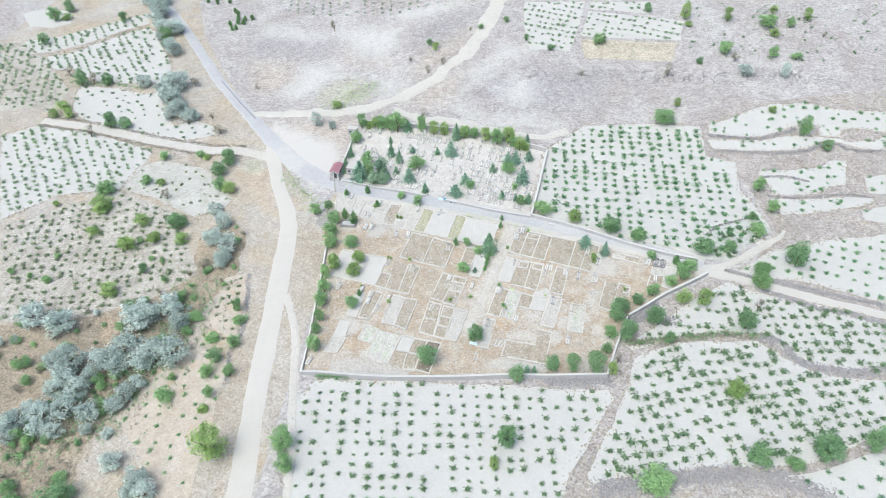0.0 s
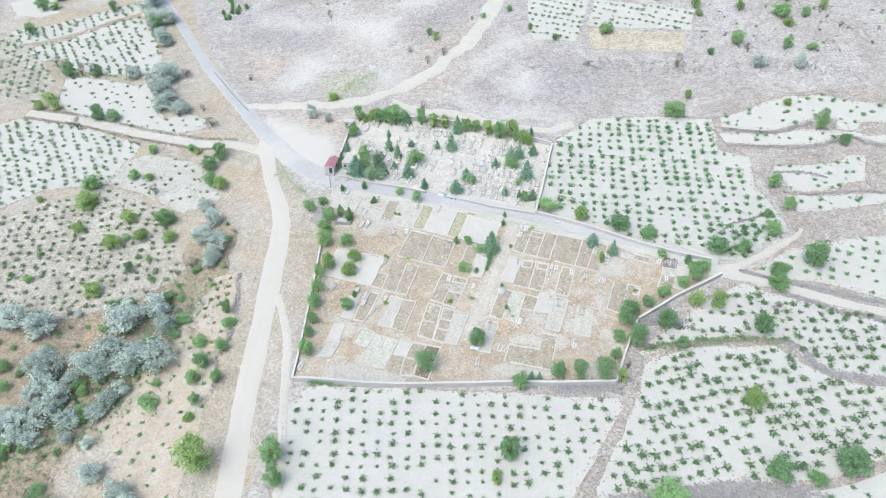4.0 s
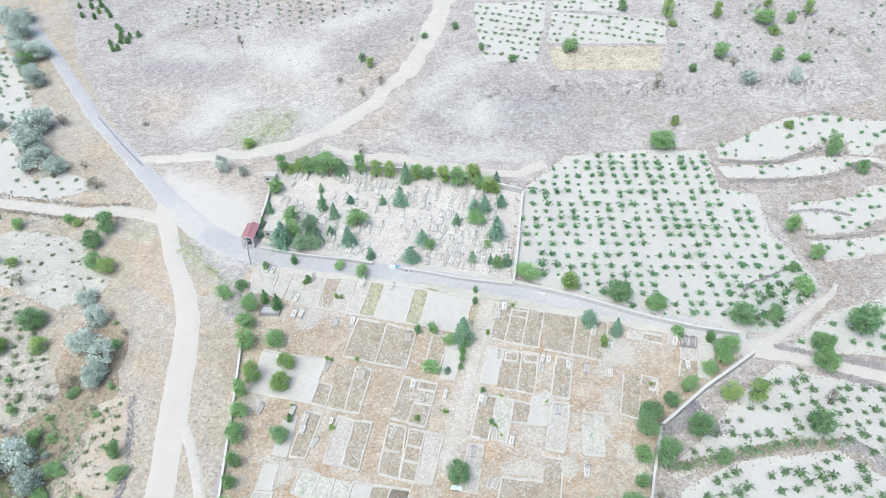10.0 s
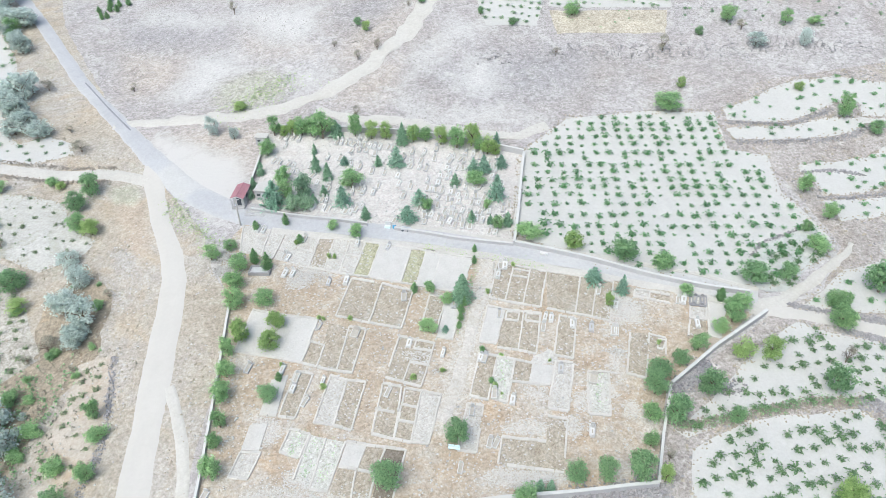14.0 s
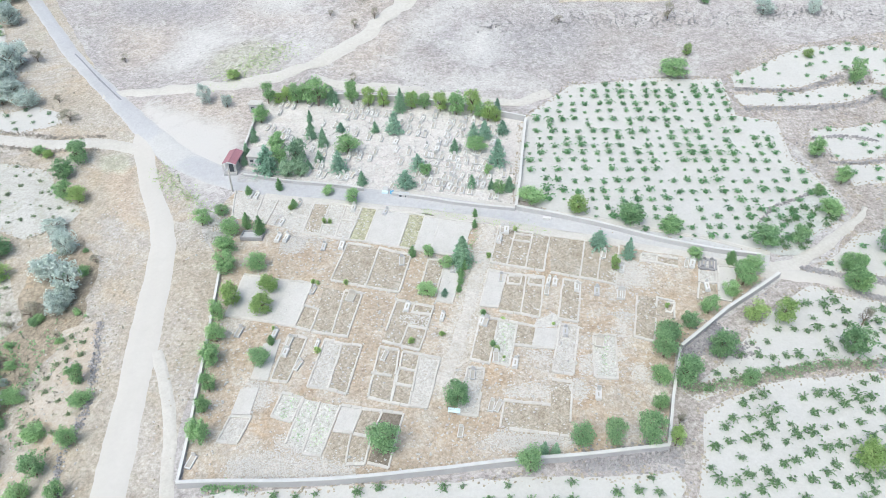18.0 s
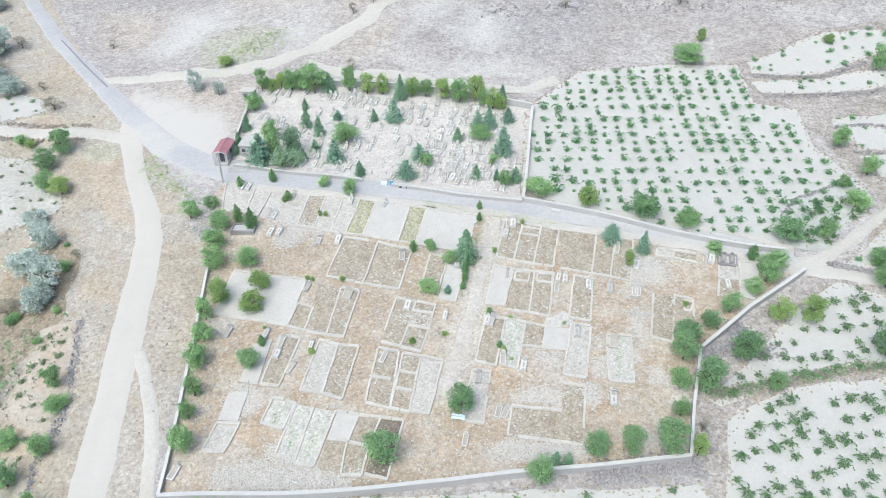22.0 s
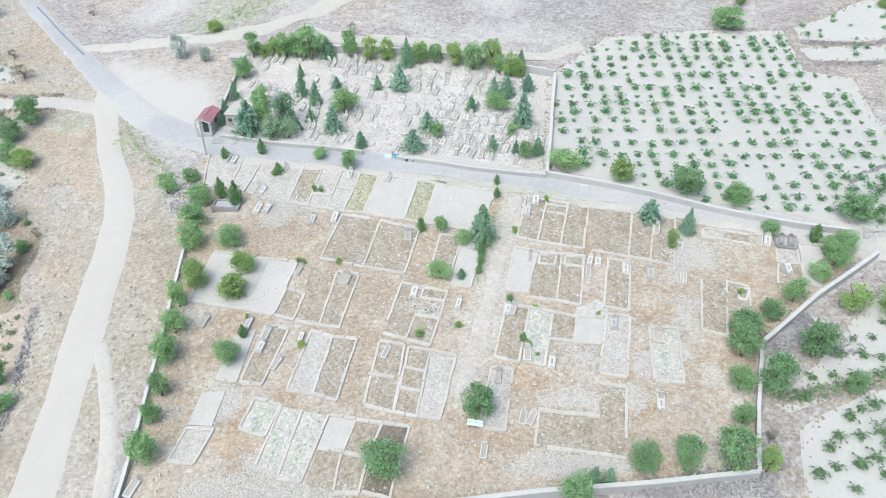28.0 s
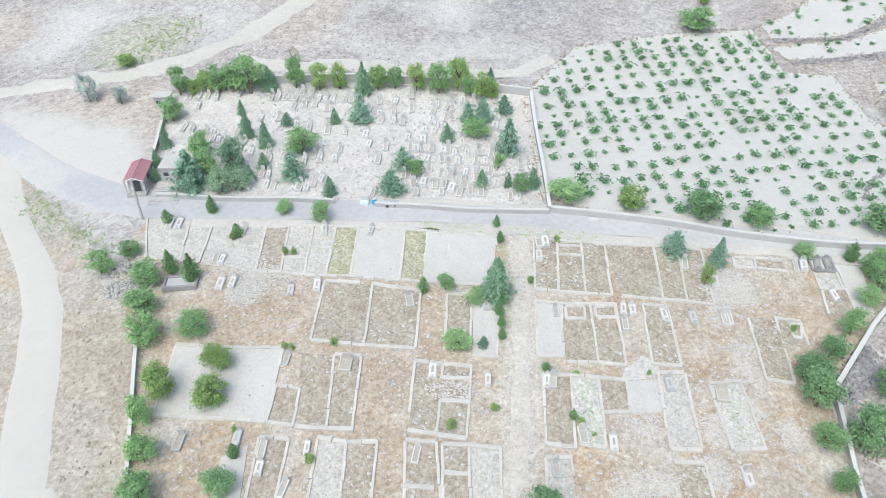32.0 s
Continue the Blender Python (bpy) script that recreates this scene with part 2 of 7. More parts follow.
M_STRIP = soil("bare_tan_earth", [(0.3, (0.375, 0.318, 0.255)), (0.7, (0.435, 0.395, 0.345))], [(0.3, (0.355, 0.300, 0.240)), (0.7, (0.450, 0.412, 0.362))], 0.09, 1.5, 0.4, 0.2, patch=((0.405, 0.310, 0.215), 0.1, 0.53, 0.66), contrast=0.5)
M_CEM = soil("dry_grass_cemetery", [(0.32, (0.334, 0.258, 0.181)), (0.5, (0.387, 0.325, 0.254)), (0.66, (0.441, 0.410, 0.364))],
             [(0.36, (0.266, 0.214, 0.158)), (0.5, (0.366, 0.316, 0.252)), (0.64, (0.489, 0.461, 0.414))], 0.12, 1.7, 0.36, 0.5,
             patch=((0.453, 0.428, 0.392), 0.12, 0.53, 0.66), speck=((0.393, 0.291, 0.190), 0.10, 0.52, 0.68), contrast=0.75,
             zones=(("lime", (0.475, 0.453, 0.420), 0.75, 1.25), ("trodden", (0.469, 0.442, 0.395), 0.65, 1.2)))
M_CEM_UP = soil("pale_grave_ground", [(0.3, (0.450, 0.416, 0.388)), (0.7, (0.500, 0.480, 0.458))], [(0.36, (0.395, 0.358, 0.328)), (0.66, (0.522, 0.505, 0.485))], 0.09, 1.6, 0.4, 0.4,
                patch=((0.505, 0.486, 0.465), 0.06, 0.46, 0.62), speck=((0.420, 0.358, 0.305), 0.12, 0.58, 0.72), contrast=0.5)
M_VERGE = soil("dry_bank", [(0.3, (0.289, 0.245, 0.185)), (0.45, (0.370, 0.324, 0.260)), (0.58, (0.391, 0.362, 0.328)), (0.7, (0.438, 0.413, 0.385))], [(0.35, (0.239, 0.209, 0.172)), (0.65, (0.459, 0.428, 0.383))], 0.05, 1.5, 0.4, 0.6,
               patch=((0.414, 0.332, 0.231), 0.055, 0.51, 0.66), speck=((0.357, 0.345, 0.272), 0.09, 0.57, 0.72), contrast=0.75,
               zones=(("ochre", (0.421, 0.337, 0.255), 0.95, 1.5), ("greening", (0.335, 0.342, 0.255), 0.95, 1.5), ("rock", (0.376, 0.359, 0.348), 0.95, 1.5)))
M_DIRT = soil("pale_dirt_road", [(0.3, (0.431, 0.407, 0.375)), (0.7, (0.465, 0.441, 0.409))], [(0.3, (0.436, 0.413, 0.381)), (0.7, (0.459, 0.436, 0.404))], 0.12, 1.0, 0.3, 0.05, contrast=0.06)
M_TRACK = soil("sandy_track", [(0.3, (0.425, 0.400, 0.360)), (0.7, (0.475, 0.455, 0.422))], [(0.3, (0.400, 0.376, 0.338)), (0.7, (0.485, 0.466, 0.435))], 0.12, 1.3, 0.4, 0.2, contrast=0.2)
M_ASPHALT = soil("worn_asphalt", [(0.3, (0.345, 0.343, 0.355)), (0.7, (0.404, 0.400, 0.408))], [(0.3, (0.328, 0.327, 0.338)), (0.7, (0.414, 0.411, 0.417))], 0.09, 1.2, 0.35, 0.12,
                 patch=((0.427, 0.419, 0.414), 0.05, 0.52, 0.72), contrast=0.18,
                 zones=(("dusty", (0.458, 0.445, 0.424), 0.70, 1.2),))
M_TAR = soil("dark_tar", [(0.3, (0.20, 0.20, 0.215)), (0.7, (0.27, 0.27, 0.285))], [(0.3, (0.19, 0.19, 0.205)), (0.7, (0.28, 0.28, 0.295))], 0.3, 1.4, 0.4, 0.1, contrast=0.3)
M_PATH = soil("trodden_path", [(0.3, (0.405, 0.362, 0.302)), (0.5, (0.448, 0.420, 0.378)), (0.7, (0.480, 0.458, 0.425))], [(0.3, (0.385, 0.350, 0.305)), (0.7, (0.490, 0.470, 0.440))], 0.22, 1.6, 0.4, 0.2, patch=((0.395, 0.335, 0.258), 0.25, 0.56, 0.70), contrast=0.5)
M_LIME = soil("lime_gravel", [(0.3, (0.435, 0.415, 0.383)), (0.7, (0.480, 0.462, 0.435))], [(0.3, (0.385, 0.365, 0.330)), (0.7, (0.510, 0.495, 0.470))], 0.2, 1.8, 0.3, 0.2, contrast=0.5)
M_KERB = varied("whitewashed_kerb", (0.410, 0.386, 0.350), (0.545, 0.522, 0.486), 0.85, 2.6)
M_KERB_DARK = varied("dark_stone_kerb", (0.199, 0.192, 0.199), (0.307, 0.300, 0.307), 0.7, 2.0)
M_PAVED = soil("pale_concrete_slab", [(0.3, (0.436, 0.417, 0.389)), (0.7, (0.473, 0.455, 0.430))], [(0.3, (0.429, 0.410, 0.383)), (0.7, (0.475, 0.458, 0.434))], 0.35, 2.2, 0.4, 0.1, patch=((0.396, 0.367, 0.329), 0.5, 0.60, 0.74), rough=0.85, contrast=0.22)
M_PAVED_GREY = soil("grey_concrete_slab", [(0.3, (0.355, 0.348, 0.346)), (0.7, (0.425, 0.418, 0.410))], [(0.3, (0.345, 0.338, 0.335)), (0.7, (0.435, 0.428, 0.420))], 0.4, 2.0, 0.4, 0.1, rough=0.85, contrast=0.3)
M_BED = {
    "dry": soil("dry_grass_bed", [(0.3, (0.275, 0.230, 0.169)), (0.7, (0.365, 0.320, 0.254))], [(0.36, (0.232, 0.196, 0.146)), (0.66, (0.436, 0.405, 0.356))], 0.2, 2.0, 0.5, 0.5, patch=((0.410, 0.387, 0.347), 0.16, 0.50, 0.66), contrast=0.85),
    "pale": soil("gravel_bed", [(0.3, (0.397, 0.371, 0.333)), (0.7, (0.486, 0.467, 0.435))], [(0.36, (0.320, 0.294, 0.256)), (0.66, (0.525, 0.512, 0.486))], 0.2, 2.2, 0.4, 0.3, contrast=0.6),
    "grass": soil("green_straw_bed", [(0.3, (0.294, 0.294, 0.179)), (0.7, (0.397, 0.371, 0.269))], [(0.36, (0.243, 0.243, 0.141)), (0.66, (0.448, 0.429, 0.346))], 0.25, 2.2, 0.5, 0.5),
    "dark": soil("dark_soil_bed", [(0.3, (0.166, 0.141, 0.115)), (0.7, (0.230, 0.198, 0.160))], [(0.36, (0.141, 0.122, 0.096)), (0.66, (0.269, 0.237, 0.192))], 0.25, 2.0, 0.5, 0.5),
    "rubble": soil("weedy_rubble_bed", [(0.3, (0.427, 0.412, 0.371)), (0.7, (0.505, 0.492, 0.466))], [(0.36, (0.324, 0.324, 0.258)), (0.66, (0.536, 0.525, 0.503))], 0.2, 1.8, 0.4, 0.4, contrast=0.8),
}
M_MARBLE = varied("white_marble", (0.470, 0.462, 0.448), (0.585, 0.576, 0.562), 0.45, 2.5)
M_GREYSTONE = varied("grey_marble", (0.375, 0.374, 0.380), (0.475, 0.472, 0.472), 0.5, 2.5)
M_GRAVE_SOIL = varied("grave_soil", (0.30, 0.275, 0.235), (0.42, 0.395, 0.355), 0.95, 3.0)
M_WALL = varied("grey_render_wall", (0.335, 0.328, 0.335), (0.438, 0.431, 0.431), 0.9, 0.8)
# Whitewash of the west wall; on copings, lightened so wall tops look lit.
M_COPING = varied("whitewash_and_lit_coping", (0.461, 0.455, 0.442), (0.541, 0.534, 0.521), 0.85, 1.2)
M_STONE = varied("loose_pale_stone", (0.34, 0.325, 0.305), (0.55, 0.54, 0.52), 0.9, 2.0, "island")
M_GRAVEL = varied("lime_gravel_stones", (0.415, 0.398, 0.370), (0.53, 0.515, 0.49), 0.9, 2.0, "island")
M_DARKSTONE = varied("loose_grey_stone", (0.21, 0.20, 0.21), (0.39, 0.375, 0.37), 0.9, 2.0, "island")
M_RUBBLE = varied("dark_rubble", (0.14, 0.135, 0.15), (0.33, 0.32, 0.33), 0.9, 2.0, "island")
M_CLOD = varied("brown_earth_clod", (0.23, 0.20, 0.17), (0.37, 0.335, 0.295), 0.95, 2.0, "island")
M_TUFT = varied("dry_tuft", (0.285, 0.25, 0.195), (0.44, 0.395, 0.32), 0.95, 2.0, "island")
M_SCRUB = varied("grey_scrub", (0.20, 0.19, 0.175), (0.34, 0.325, 0.30), 0.95, 2.0, "island")
M_BARK = varied("bark", (0.12, 0.09, 0.07), (0.26, 0.21, 0.17), 0.95, 6.0)
M_DEADWOOD = varied("grey_dead_wood", (0.34, 0.32, 0.30), (0.50, 0.48, 0.46), 0.9, 5.0)
M_PLASTER = varied("white_plaster", (0.461, 0.454, 0.442), (0.525, 0.518, 0.512), 0.85, 1.0)
M_REDROOF = varied("red_sheet_roof", (0.30, 0.145, 0.168), (0.385, 0.205, 0.228), 0.6, 0.8)
M_DARK = varied("dark_glass", (0.05, 0.06, 0.07), (0.09, 0.10, 0.11), 0.3, 2.0)
M_BLUE = varied("blue_plastic", (0.05, 0.28, 0.50), (0.10, 0.38, 0.60), 0.5, 2.0)
M_PALEBLUE = varied("pale_blue_paint", (0.50, 0.62, 0.68), (0.62, 0.72, 0.76), 0.6, 2.0)
M_METAL = varied("galvanised_steel", (0.45, 0.46, 0.48), (0.62, 0.63, 0.65), 0.5, 2.0, metal=0.6)
# Leaf tones are raised and greyed: haze over the darks, put into the colour.
M_LEAF = {
    "round": foliage("leaves_green", (0.167, 0.288, 0.141), (0.32, 0.493, 0.249), (0.488, 0.667, 0.346)),
    "dark": foliage("leaves_deep_green", (0.136, 0.246, 0.127), (0.266, 0.421, 0.227), (0.402, 0.57, 0.311)),
    "bright": foliage("leaves_light_green", (0.207, 0.318, 0.111), (0.366, 0.503, 0.201), (0.488, 0.62, 0.276)),
    "silver": foliage("leaves_silver", (0.262, 0.322, 0.286), (0.535, 0.608, 0.560), (0.790, 0.850, 0.812)),
    "dry": foliage("leaves_dry_grey", (0.200, 0.180, 0.155), (0.320, 0.300, 0.245), (0.410, 0.410, 0.305), 0.3),
    "spruce": foliage("needles_green", (0.135, 0.244, 0.16), (0.276, 0.429, 0.296), (0.41, 0.577, 0.398), 0.45),
    "pine": foliage("needles_olive", (0.16, 0.263, 0.18), (0.32, 0.456, 0.308), (0.461, 0.597, 0.41), 0.45),
    "cedar": foliage("needles_blue_green", (0.150, 0.268, 0.195), (0.295, 0.452, 0.345), (0.440, 0.605, 0.470), 0.45),
    "thuja": foliage("scales_green", (0.114, 0.229, 0.109), (0.241, 0.395, 0.189), (0.355, 0.527, 0.252), 0.45),
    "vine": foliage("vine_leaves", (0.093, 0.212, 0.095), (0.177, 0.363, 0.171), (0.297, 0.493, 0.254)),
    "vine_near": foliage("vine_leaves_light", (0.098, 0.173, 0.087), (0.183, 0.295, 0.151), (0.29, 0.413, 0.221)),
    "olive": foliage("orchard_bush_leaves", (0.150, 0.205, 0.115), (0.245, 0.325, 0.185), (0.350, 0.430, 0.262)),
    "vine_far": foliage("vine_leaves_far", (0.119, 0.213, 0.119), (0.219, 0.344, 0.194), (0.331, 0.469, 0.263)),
}


# ---- small tools ----
def sig(u):
    return 1 / (1 + math.exp(-max(-40.0, min(40.0, u))))


def ground_z(x, y):
    """Height of the land: a slope rising northwards, steeper on the hill, with a lower western side."""
    x, y = max(-230.0, min(230.0, x)), max(-210.0, min(190.0, y))
    u = (y - 33.8) / 7.8
    rise = 7.8 * (math.log1p(math.exp(u)) if u < 30 else u)
    west = sig(-(x + 49.4) / 7.8)
    wave = 0.14 * math.sin(0.31 * x + 0.6) * math.sin(0.27 * y + 1.1)
    return 0.1 + 0.0167 * x + 0.1434 * y + 0.1411 * sig((x + 28.6) / 13.0) * rise + west * (-5.9 + 0.0346 * y) + wave


def mesh_of(name, verts, faces, material, smooth=False):
    me = bpy.data.meshes.new(name)
    me.from_pydata([tuple(v) for v in verts], [], [tuple(f) for f in faces])
    me.materials.append(material)
    if smooth:
        me.polygons.foreach_set("use_smooth", [True] * len(me.polygons))
    me.update()
    return me


def thing(name, label, category, group="", at=None, kind=""):
    ob = tagged(new(name), label, category, group, kind)
    if at is not None:
        ob.matrix_world = at
    return ob


def part(name, bm, material, parent, label="", smooth=False):
    me = bpy.data.meshes.new(name)
    bm.to_mesh(me)
    bm.free()
    me.materials.append(material)
    if smooth:
        me.polygons.foreach_set("use_smooth", [True] * len(me.polygons))
    ob = new(name, me)
    ob.parent = parent
    return tagged(ob, label)


def mesh_part(name, me, parent, label=""):
    ob = new(name, me)
    ob.parent = parent
    return tagged(ob, label)


def box(bm, cx, cy, cz, sx, sy, sz, bevel=0.0, turn=0.0):
    r = bmesh.ops.create_cube(bm, size=1, matrix=Matrix.Translation((cx, cy, cz)) @ Matrix.Rotation(turn, 4, "Z") @ Matrix.Diagonal((sx, sy, sz, 1)))
    if bevel:
        es = list({e for v in r["verts"] for e in v.link_edges})
        bmesh.ops.bevel(bm, geom=es, offset=bevel, segments=1, affect="EDGES")
    return bm


def tube(bm, points, radii, sides=6):
    """A bent tapering tube through the points."""
    rings = []
    for n, (p, r) in enumerate(zip(points, radii)):
        a = Vector(points[min(n + 1, len(points) - 1)]) - Vector(points[max(n - 1, 0)])
        q = a.to_track_quat("Z", "Y")
        rings.append([bm.verts.new(Vector(p) + q @ Vector((r * math.cos(k * math.tau / sides), r * math.sin(k * math.tau / sides), 0))) for k in range(sides)])
    for a, b in zip(rings, rings[1:]):
        for k in range(sides):
            bm.faces.new((a[k], a[(k + 1) % sides], b[(k + 1) % sides], b[k]))
    bm.faces.new(rings[-1])
    bm.faces.new(rings[0][::-1])
    return bm


def smooth_line(pts, step=2.0):
    """A rounded line through the points, about every step metres."""
    p = [np.array(q, float) for q in pts]
    p = [2 * p[0] - p[1]] + p + [2 * p[-1] - p[-2]]
    out = []
    for a, b, c, d in zip(p, p[1:], p[2:], p[3:]):
        n = max(1, int(np.linalg.norm(c - b) / step))
        for k in range(n):
            s = k / n
            out.append(0.5 * (2 * b + (c - a) * s + (2 * a - 5 * b + 4 * c - d) * s * s + (3 * b - a - 3 * c + d) * s**3))
    out.append(p[-2])
    return out


def inside(poly, x, y):
    odd = False
    for (ax, ay), (bx, by) in zip(poly, poly[1:] + poly[:1]):
        if (ay > y) != (by > y) and x < (bx - ax) * (y - ay) / (by - ay) + ax:
            odd = not odd
    return odd


def ragged(poly, step=1.6, wobble=0.5):
    out = []
    for a, b in zip(poly, poly[1:] + poly[:1]):
        a, b = Vector(a), Vector(b)
        n = max(1, int((b - a).length / step))
        for k in range(n):
            q = a.lerp(b, k / n)
            v = noise.noise_vector(Vector((q.x * 0.35, q.y * 0.35, 3.0))) * wobble
            out.append((q.x + v.x, q.y + v.y))
    return out


def drape(name, poly, material, label, category, lift=0.06, step=2.4, wobble=0.5, edge=1.6):
    """A sheet of ground of that outline, laid on the land."""
    from mathutils.geometry import delaunay_2d_cdt
    rim = ragged(poly, edge, wobble)
    xs, ys = [p[0] for p in rim], [p[1] for p in rim]
    pts = [Vector(p) for p in rim]
    y = min(ys)
    while y < max(ys):
        x = min(xs)
        while x < max(xs):
            if inside(rim, x, y):
                pts.append(Vector((x, y)))
            x += step
        y += step
    n = len(rim)
    v, _, f, *_ = delaunay_2d_cdt(pts, [(k, (k + 1) % n) for k in range(n)], [], 1, 1e-4)
    ob = new(name, mesh_of(name, [(q.x, q.y, ground_z(q.x, q.y) + lift) for q in v], f, material, True))
    return tagged(ob, label, category, kind="structure")


def strip(name, line, width, material, label, category, lift=0.1, wobble=0.35):
    """A road along a line, with uneven edges."""
    pts = smooth_line(line, 1.6)
    verts, faces = [], []
    for n, p in enumerate(pts):
        a, b = pts[max(n - 1, 0)], pts[min(n + 1, len(pts) - 1)]
        d = (b - a) / np.linalg.norm(b - a)
        side = np.array([d[1], -d[0]])
        w = width if not callable(width) else width(n / (len(pts) - 1))
        for k in range(7):
            s = (k / 6 - 0.5) * w
            if k in (0, 6):
                s += noise.noise(Vector((p[0] * 0.3, p[1] * 0.3, k))) * wobble
            q = p + side * s
            crown = 0.05 * (1 - (2 * k / 6 - 1) ** 2)
            verts.append((q[0], q[1], ground_z(q[0], q[1]) + (0.02 if k in (0, 6) else lift + crown)))
        if n:
            for k in range(6):
                i = 7 * n + k
                faces.append((i, i + 1, i - 6, i - 7))
    ob = new(name, mesh_of(name, verts, faces, material, True))
    return tagged(ob, label, category, kind="structure")


def band(name, left, right, material, label, category, lift=0.1, wobble=0.25):
    """A road between its two edges, lightly crowned."""
    rows = list(zip(smooth_line(left, 99.0), smooth_line(right, 99.0)))
    verts, faces = [], []
    fine = []
    for (a, b), (c, d) in zip(rows, rows[1:]):
        n = max(1, int(np.linalg.norm(c - a) / 1.6))
        fine += [(a + (c - a) * k / n, b + (d - b) * k / n) for k in range(n)]
    fine.append(rows[-1])
    for n, (a, b) in enumerate(fine):
        for k in range(7):
            q = a + (b - a) * k / 6
            if k in (0, 6):
                q = q + (b - a) / np.linalg.norm(b - a) * noise.noise(Vector((q[0] * 0.35, q[1] * 0.35, k))) * wobble
            verts.append((q[0], q[1], ground_z(q[0], q[1]) + (0.02 if k in (0, 6) else lift + 0.05 * (1 - (2 * k / 6 - 1) ** 2))))
        if n:
            for k in range(6):
                i = 7 * n + k
                faces.append((i, i - 7, i - 6, i + 1))
    return tagged(new(name, mesh_of(name, verts, faces, material, True)), label, category, kind="structure")


# ---- the land ----
def far_and_near(lo, hi, step):
    return np.array([-4000, -2000, -1000, -600, -400, -300, *np.arange(lo, hi + 0.1, step), 300, 400, 600, 1000, 2000, 4000.0])


# ---- plan: outlines, lines and places in metres ----
ROUND_LOWER1 = [
    (-31.3, 5.9, 3.7, 3.2), (-28.0, 8.4, 2.4, 2.4), (-25.1, 2.9, 3.7, 3.7), (-25.1, -1.8, 3.6, 3.6), (-24.2, -6.7, 3.8, 4.1), (-18.6, -5.8, 3.0, 3.9),
    (-22.9, -17.8, 3.9, 2.6), (-22.2, -22.2, 3.2, 3.2), (-22.0, -26.6, 4.0, 3.4), (-21.2, -31.6, 3.8, 2.3), (-21.2, -35.2, 3.5, 2.1),
    (-20.5, -40.2, 4.1, 3.1), (14.7, -6.8, 2.2, 2.2), (11.5, -13.1, 2.6, 3.2), (11.6, -4.0, 2.8, 2.2), (-8.2, 13.3, 2.1, 2.4), (-3.1, 11.1, 2.8, 2.8),
    (58.6, -5.6, 2.6, 2.4), (65.6, -9.5, 2.9, 2.9), (67.5, -9.2, 3.5, 3.3), (65.2, -11.9, 3.8, 3.8), (62.4, -14.0, 2.9, 2.6), (57.6, -18.1, 3.4, 3.1),
    (46.7, -31.4, 3.3, 3.3),
]
ROUND_LOWER2 = [
    (45.7, -36.0, 2.7, 2.1),
]
DARK_LOWER = [
    (-14.4, -26.8, 3.3, 3.3), (16.1, -34.6, 4.1, 4.1), (5.9, -42.0, 5.3, 4.9), (53.9, -20.8, 3.1, 3.4), (49.8, -23.4, 3.8, 4.4),
    (48.4, -26.7, 5.5, 4.6), (43.0, -41.4, 5.6, 4.6), (38.0, -41.6, 5.1, 3.2), (33.5, -41.4, 3.9, 3.6), (25.9, -45.4, 5.1, 4.0),
    (57.2, -26.8, 5.4, 4.6), (50.4, -31.8, 6.3, 4.9), (77.7, -26.6, 5.1, 5.1), (59.9, -32.1, 3.6, 2.8), (49.2, 3.9, 4.4, 5.6), (72.0, -2.1, 4.0, 6.0),
    (78.3, -2.0, 3.7, 4.0), (73.5, -60.7, 4.5, 5.5), (87.2, -57.8, 4.3, 6.6), (96.4, -55.9, 6.3, 4.4), (24.2, -60.7, 5.6, 4.5),
]
BRIGHT_LOWER = [
    (-21.3, -14.4, 4.3, 3.7), (-15.4, -11.4, 3.1, 3.4), (-15.9, -16.3, 3.7, 3.7), (-5.7, -24.8, 1.2, 1.2), (44.0, -8.1, 3.3, 1.9),
    (22.6, -25.1, 1.1, 1.1), (64.4, -19.9, 4.3, 3.8), (69.3, -19.9, 4.6, 4.1), (46.5, -41.9, 4.0, 2.3), (72.1, -44.6, 4.3, 3.0),
    (39.8, 7.1, 3.3, 4.2), (72.3, -45.1, 3.8, 4.8), (22.0, -66.0, 4.7, 2.2),
]
ROUND_FIELD = [
    (56.1, 1.6, 3.1, 4.7), (31.3, 10.1, 3.2, 4.9), (86.6, 5.3, 3.6, 4.2), (67.9, 50.9, 4.1, 5.9), (85.3, -10.0, 3.9, 2.7), (84.4, -13.7, 3.9, 3.4),
    (53.3, -67.1, 4.2, 6.5), (80.4, -60.9, 2.1, 3.3), (-21.3, -65.0, 7.0, 4.6), (-19.4, -70.0, 5.8, 3.3), (108.1, 46.8, 5.4, 3.6),
    (90.5, 22.5, 4.0, 3.3), (92.4, 14.0, 3.6, 3.2), (83.6, -13.3, 5.1, 4.0), (84.9, -8.5, 2.7, 3.9), (86.5, 10.7, 2.8, 2.1), (49.6, 88.1, 4.1, 4.9),
    (90.7, 84.1, 4.4, 4.4), (106.2, 83.3, 3.4, 3.4), (106.9, 99.5, 4.4, 6.0), (114.6, 99.0, 3.2, 2.8), (113.3, 82.1, 2.2, 3.4),
]
DARK_FIELD = [
    (93.8, -5.7, 6.6, 6.6), (113.3, 41.0, 3.1, 3.8), (33.1, 84.1, 2.0, 2.4), (24.8, 89.2, 2.6, 1.8), (67.2, 106.3, 3.3, 2.9), (81.9, 78.7, 2.3, 2.7),
    (17.4, 99.5, 2.2, 2.6), (8.5, 95.9, 1.7, 2.6), (-8.9, 87.4, 2.1, 2.5),
]
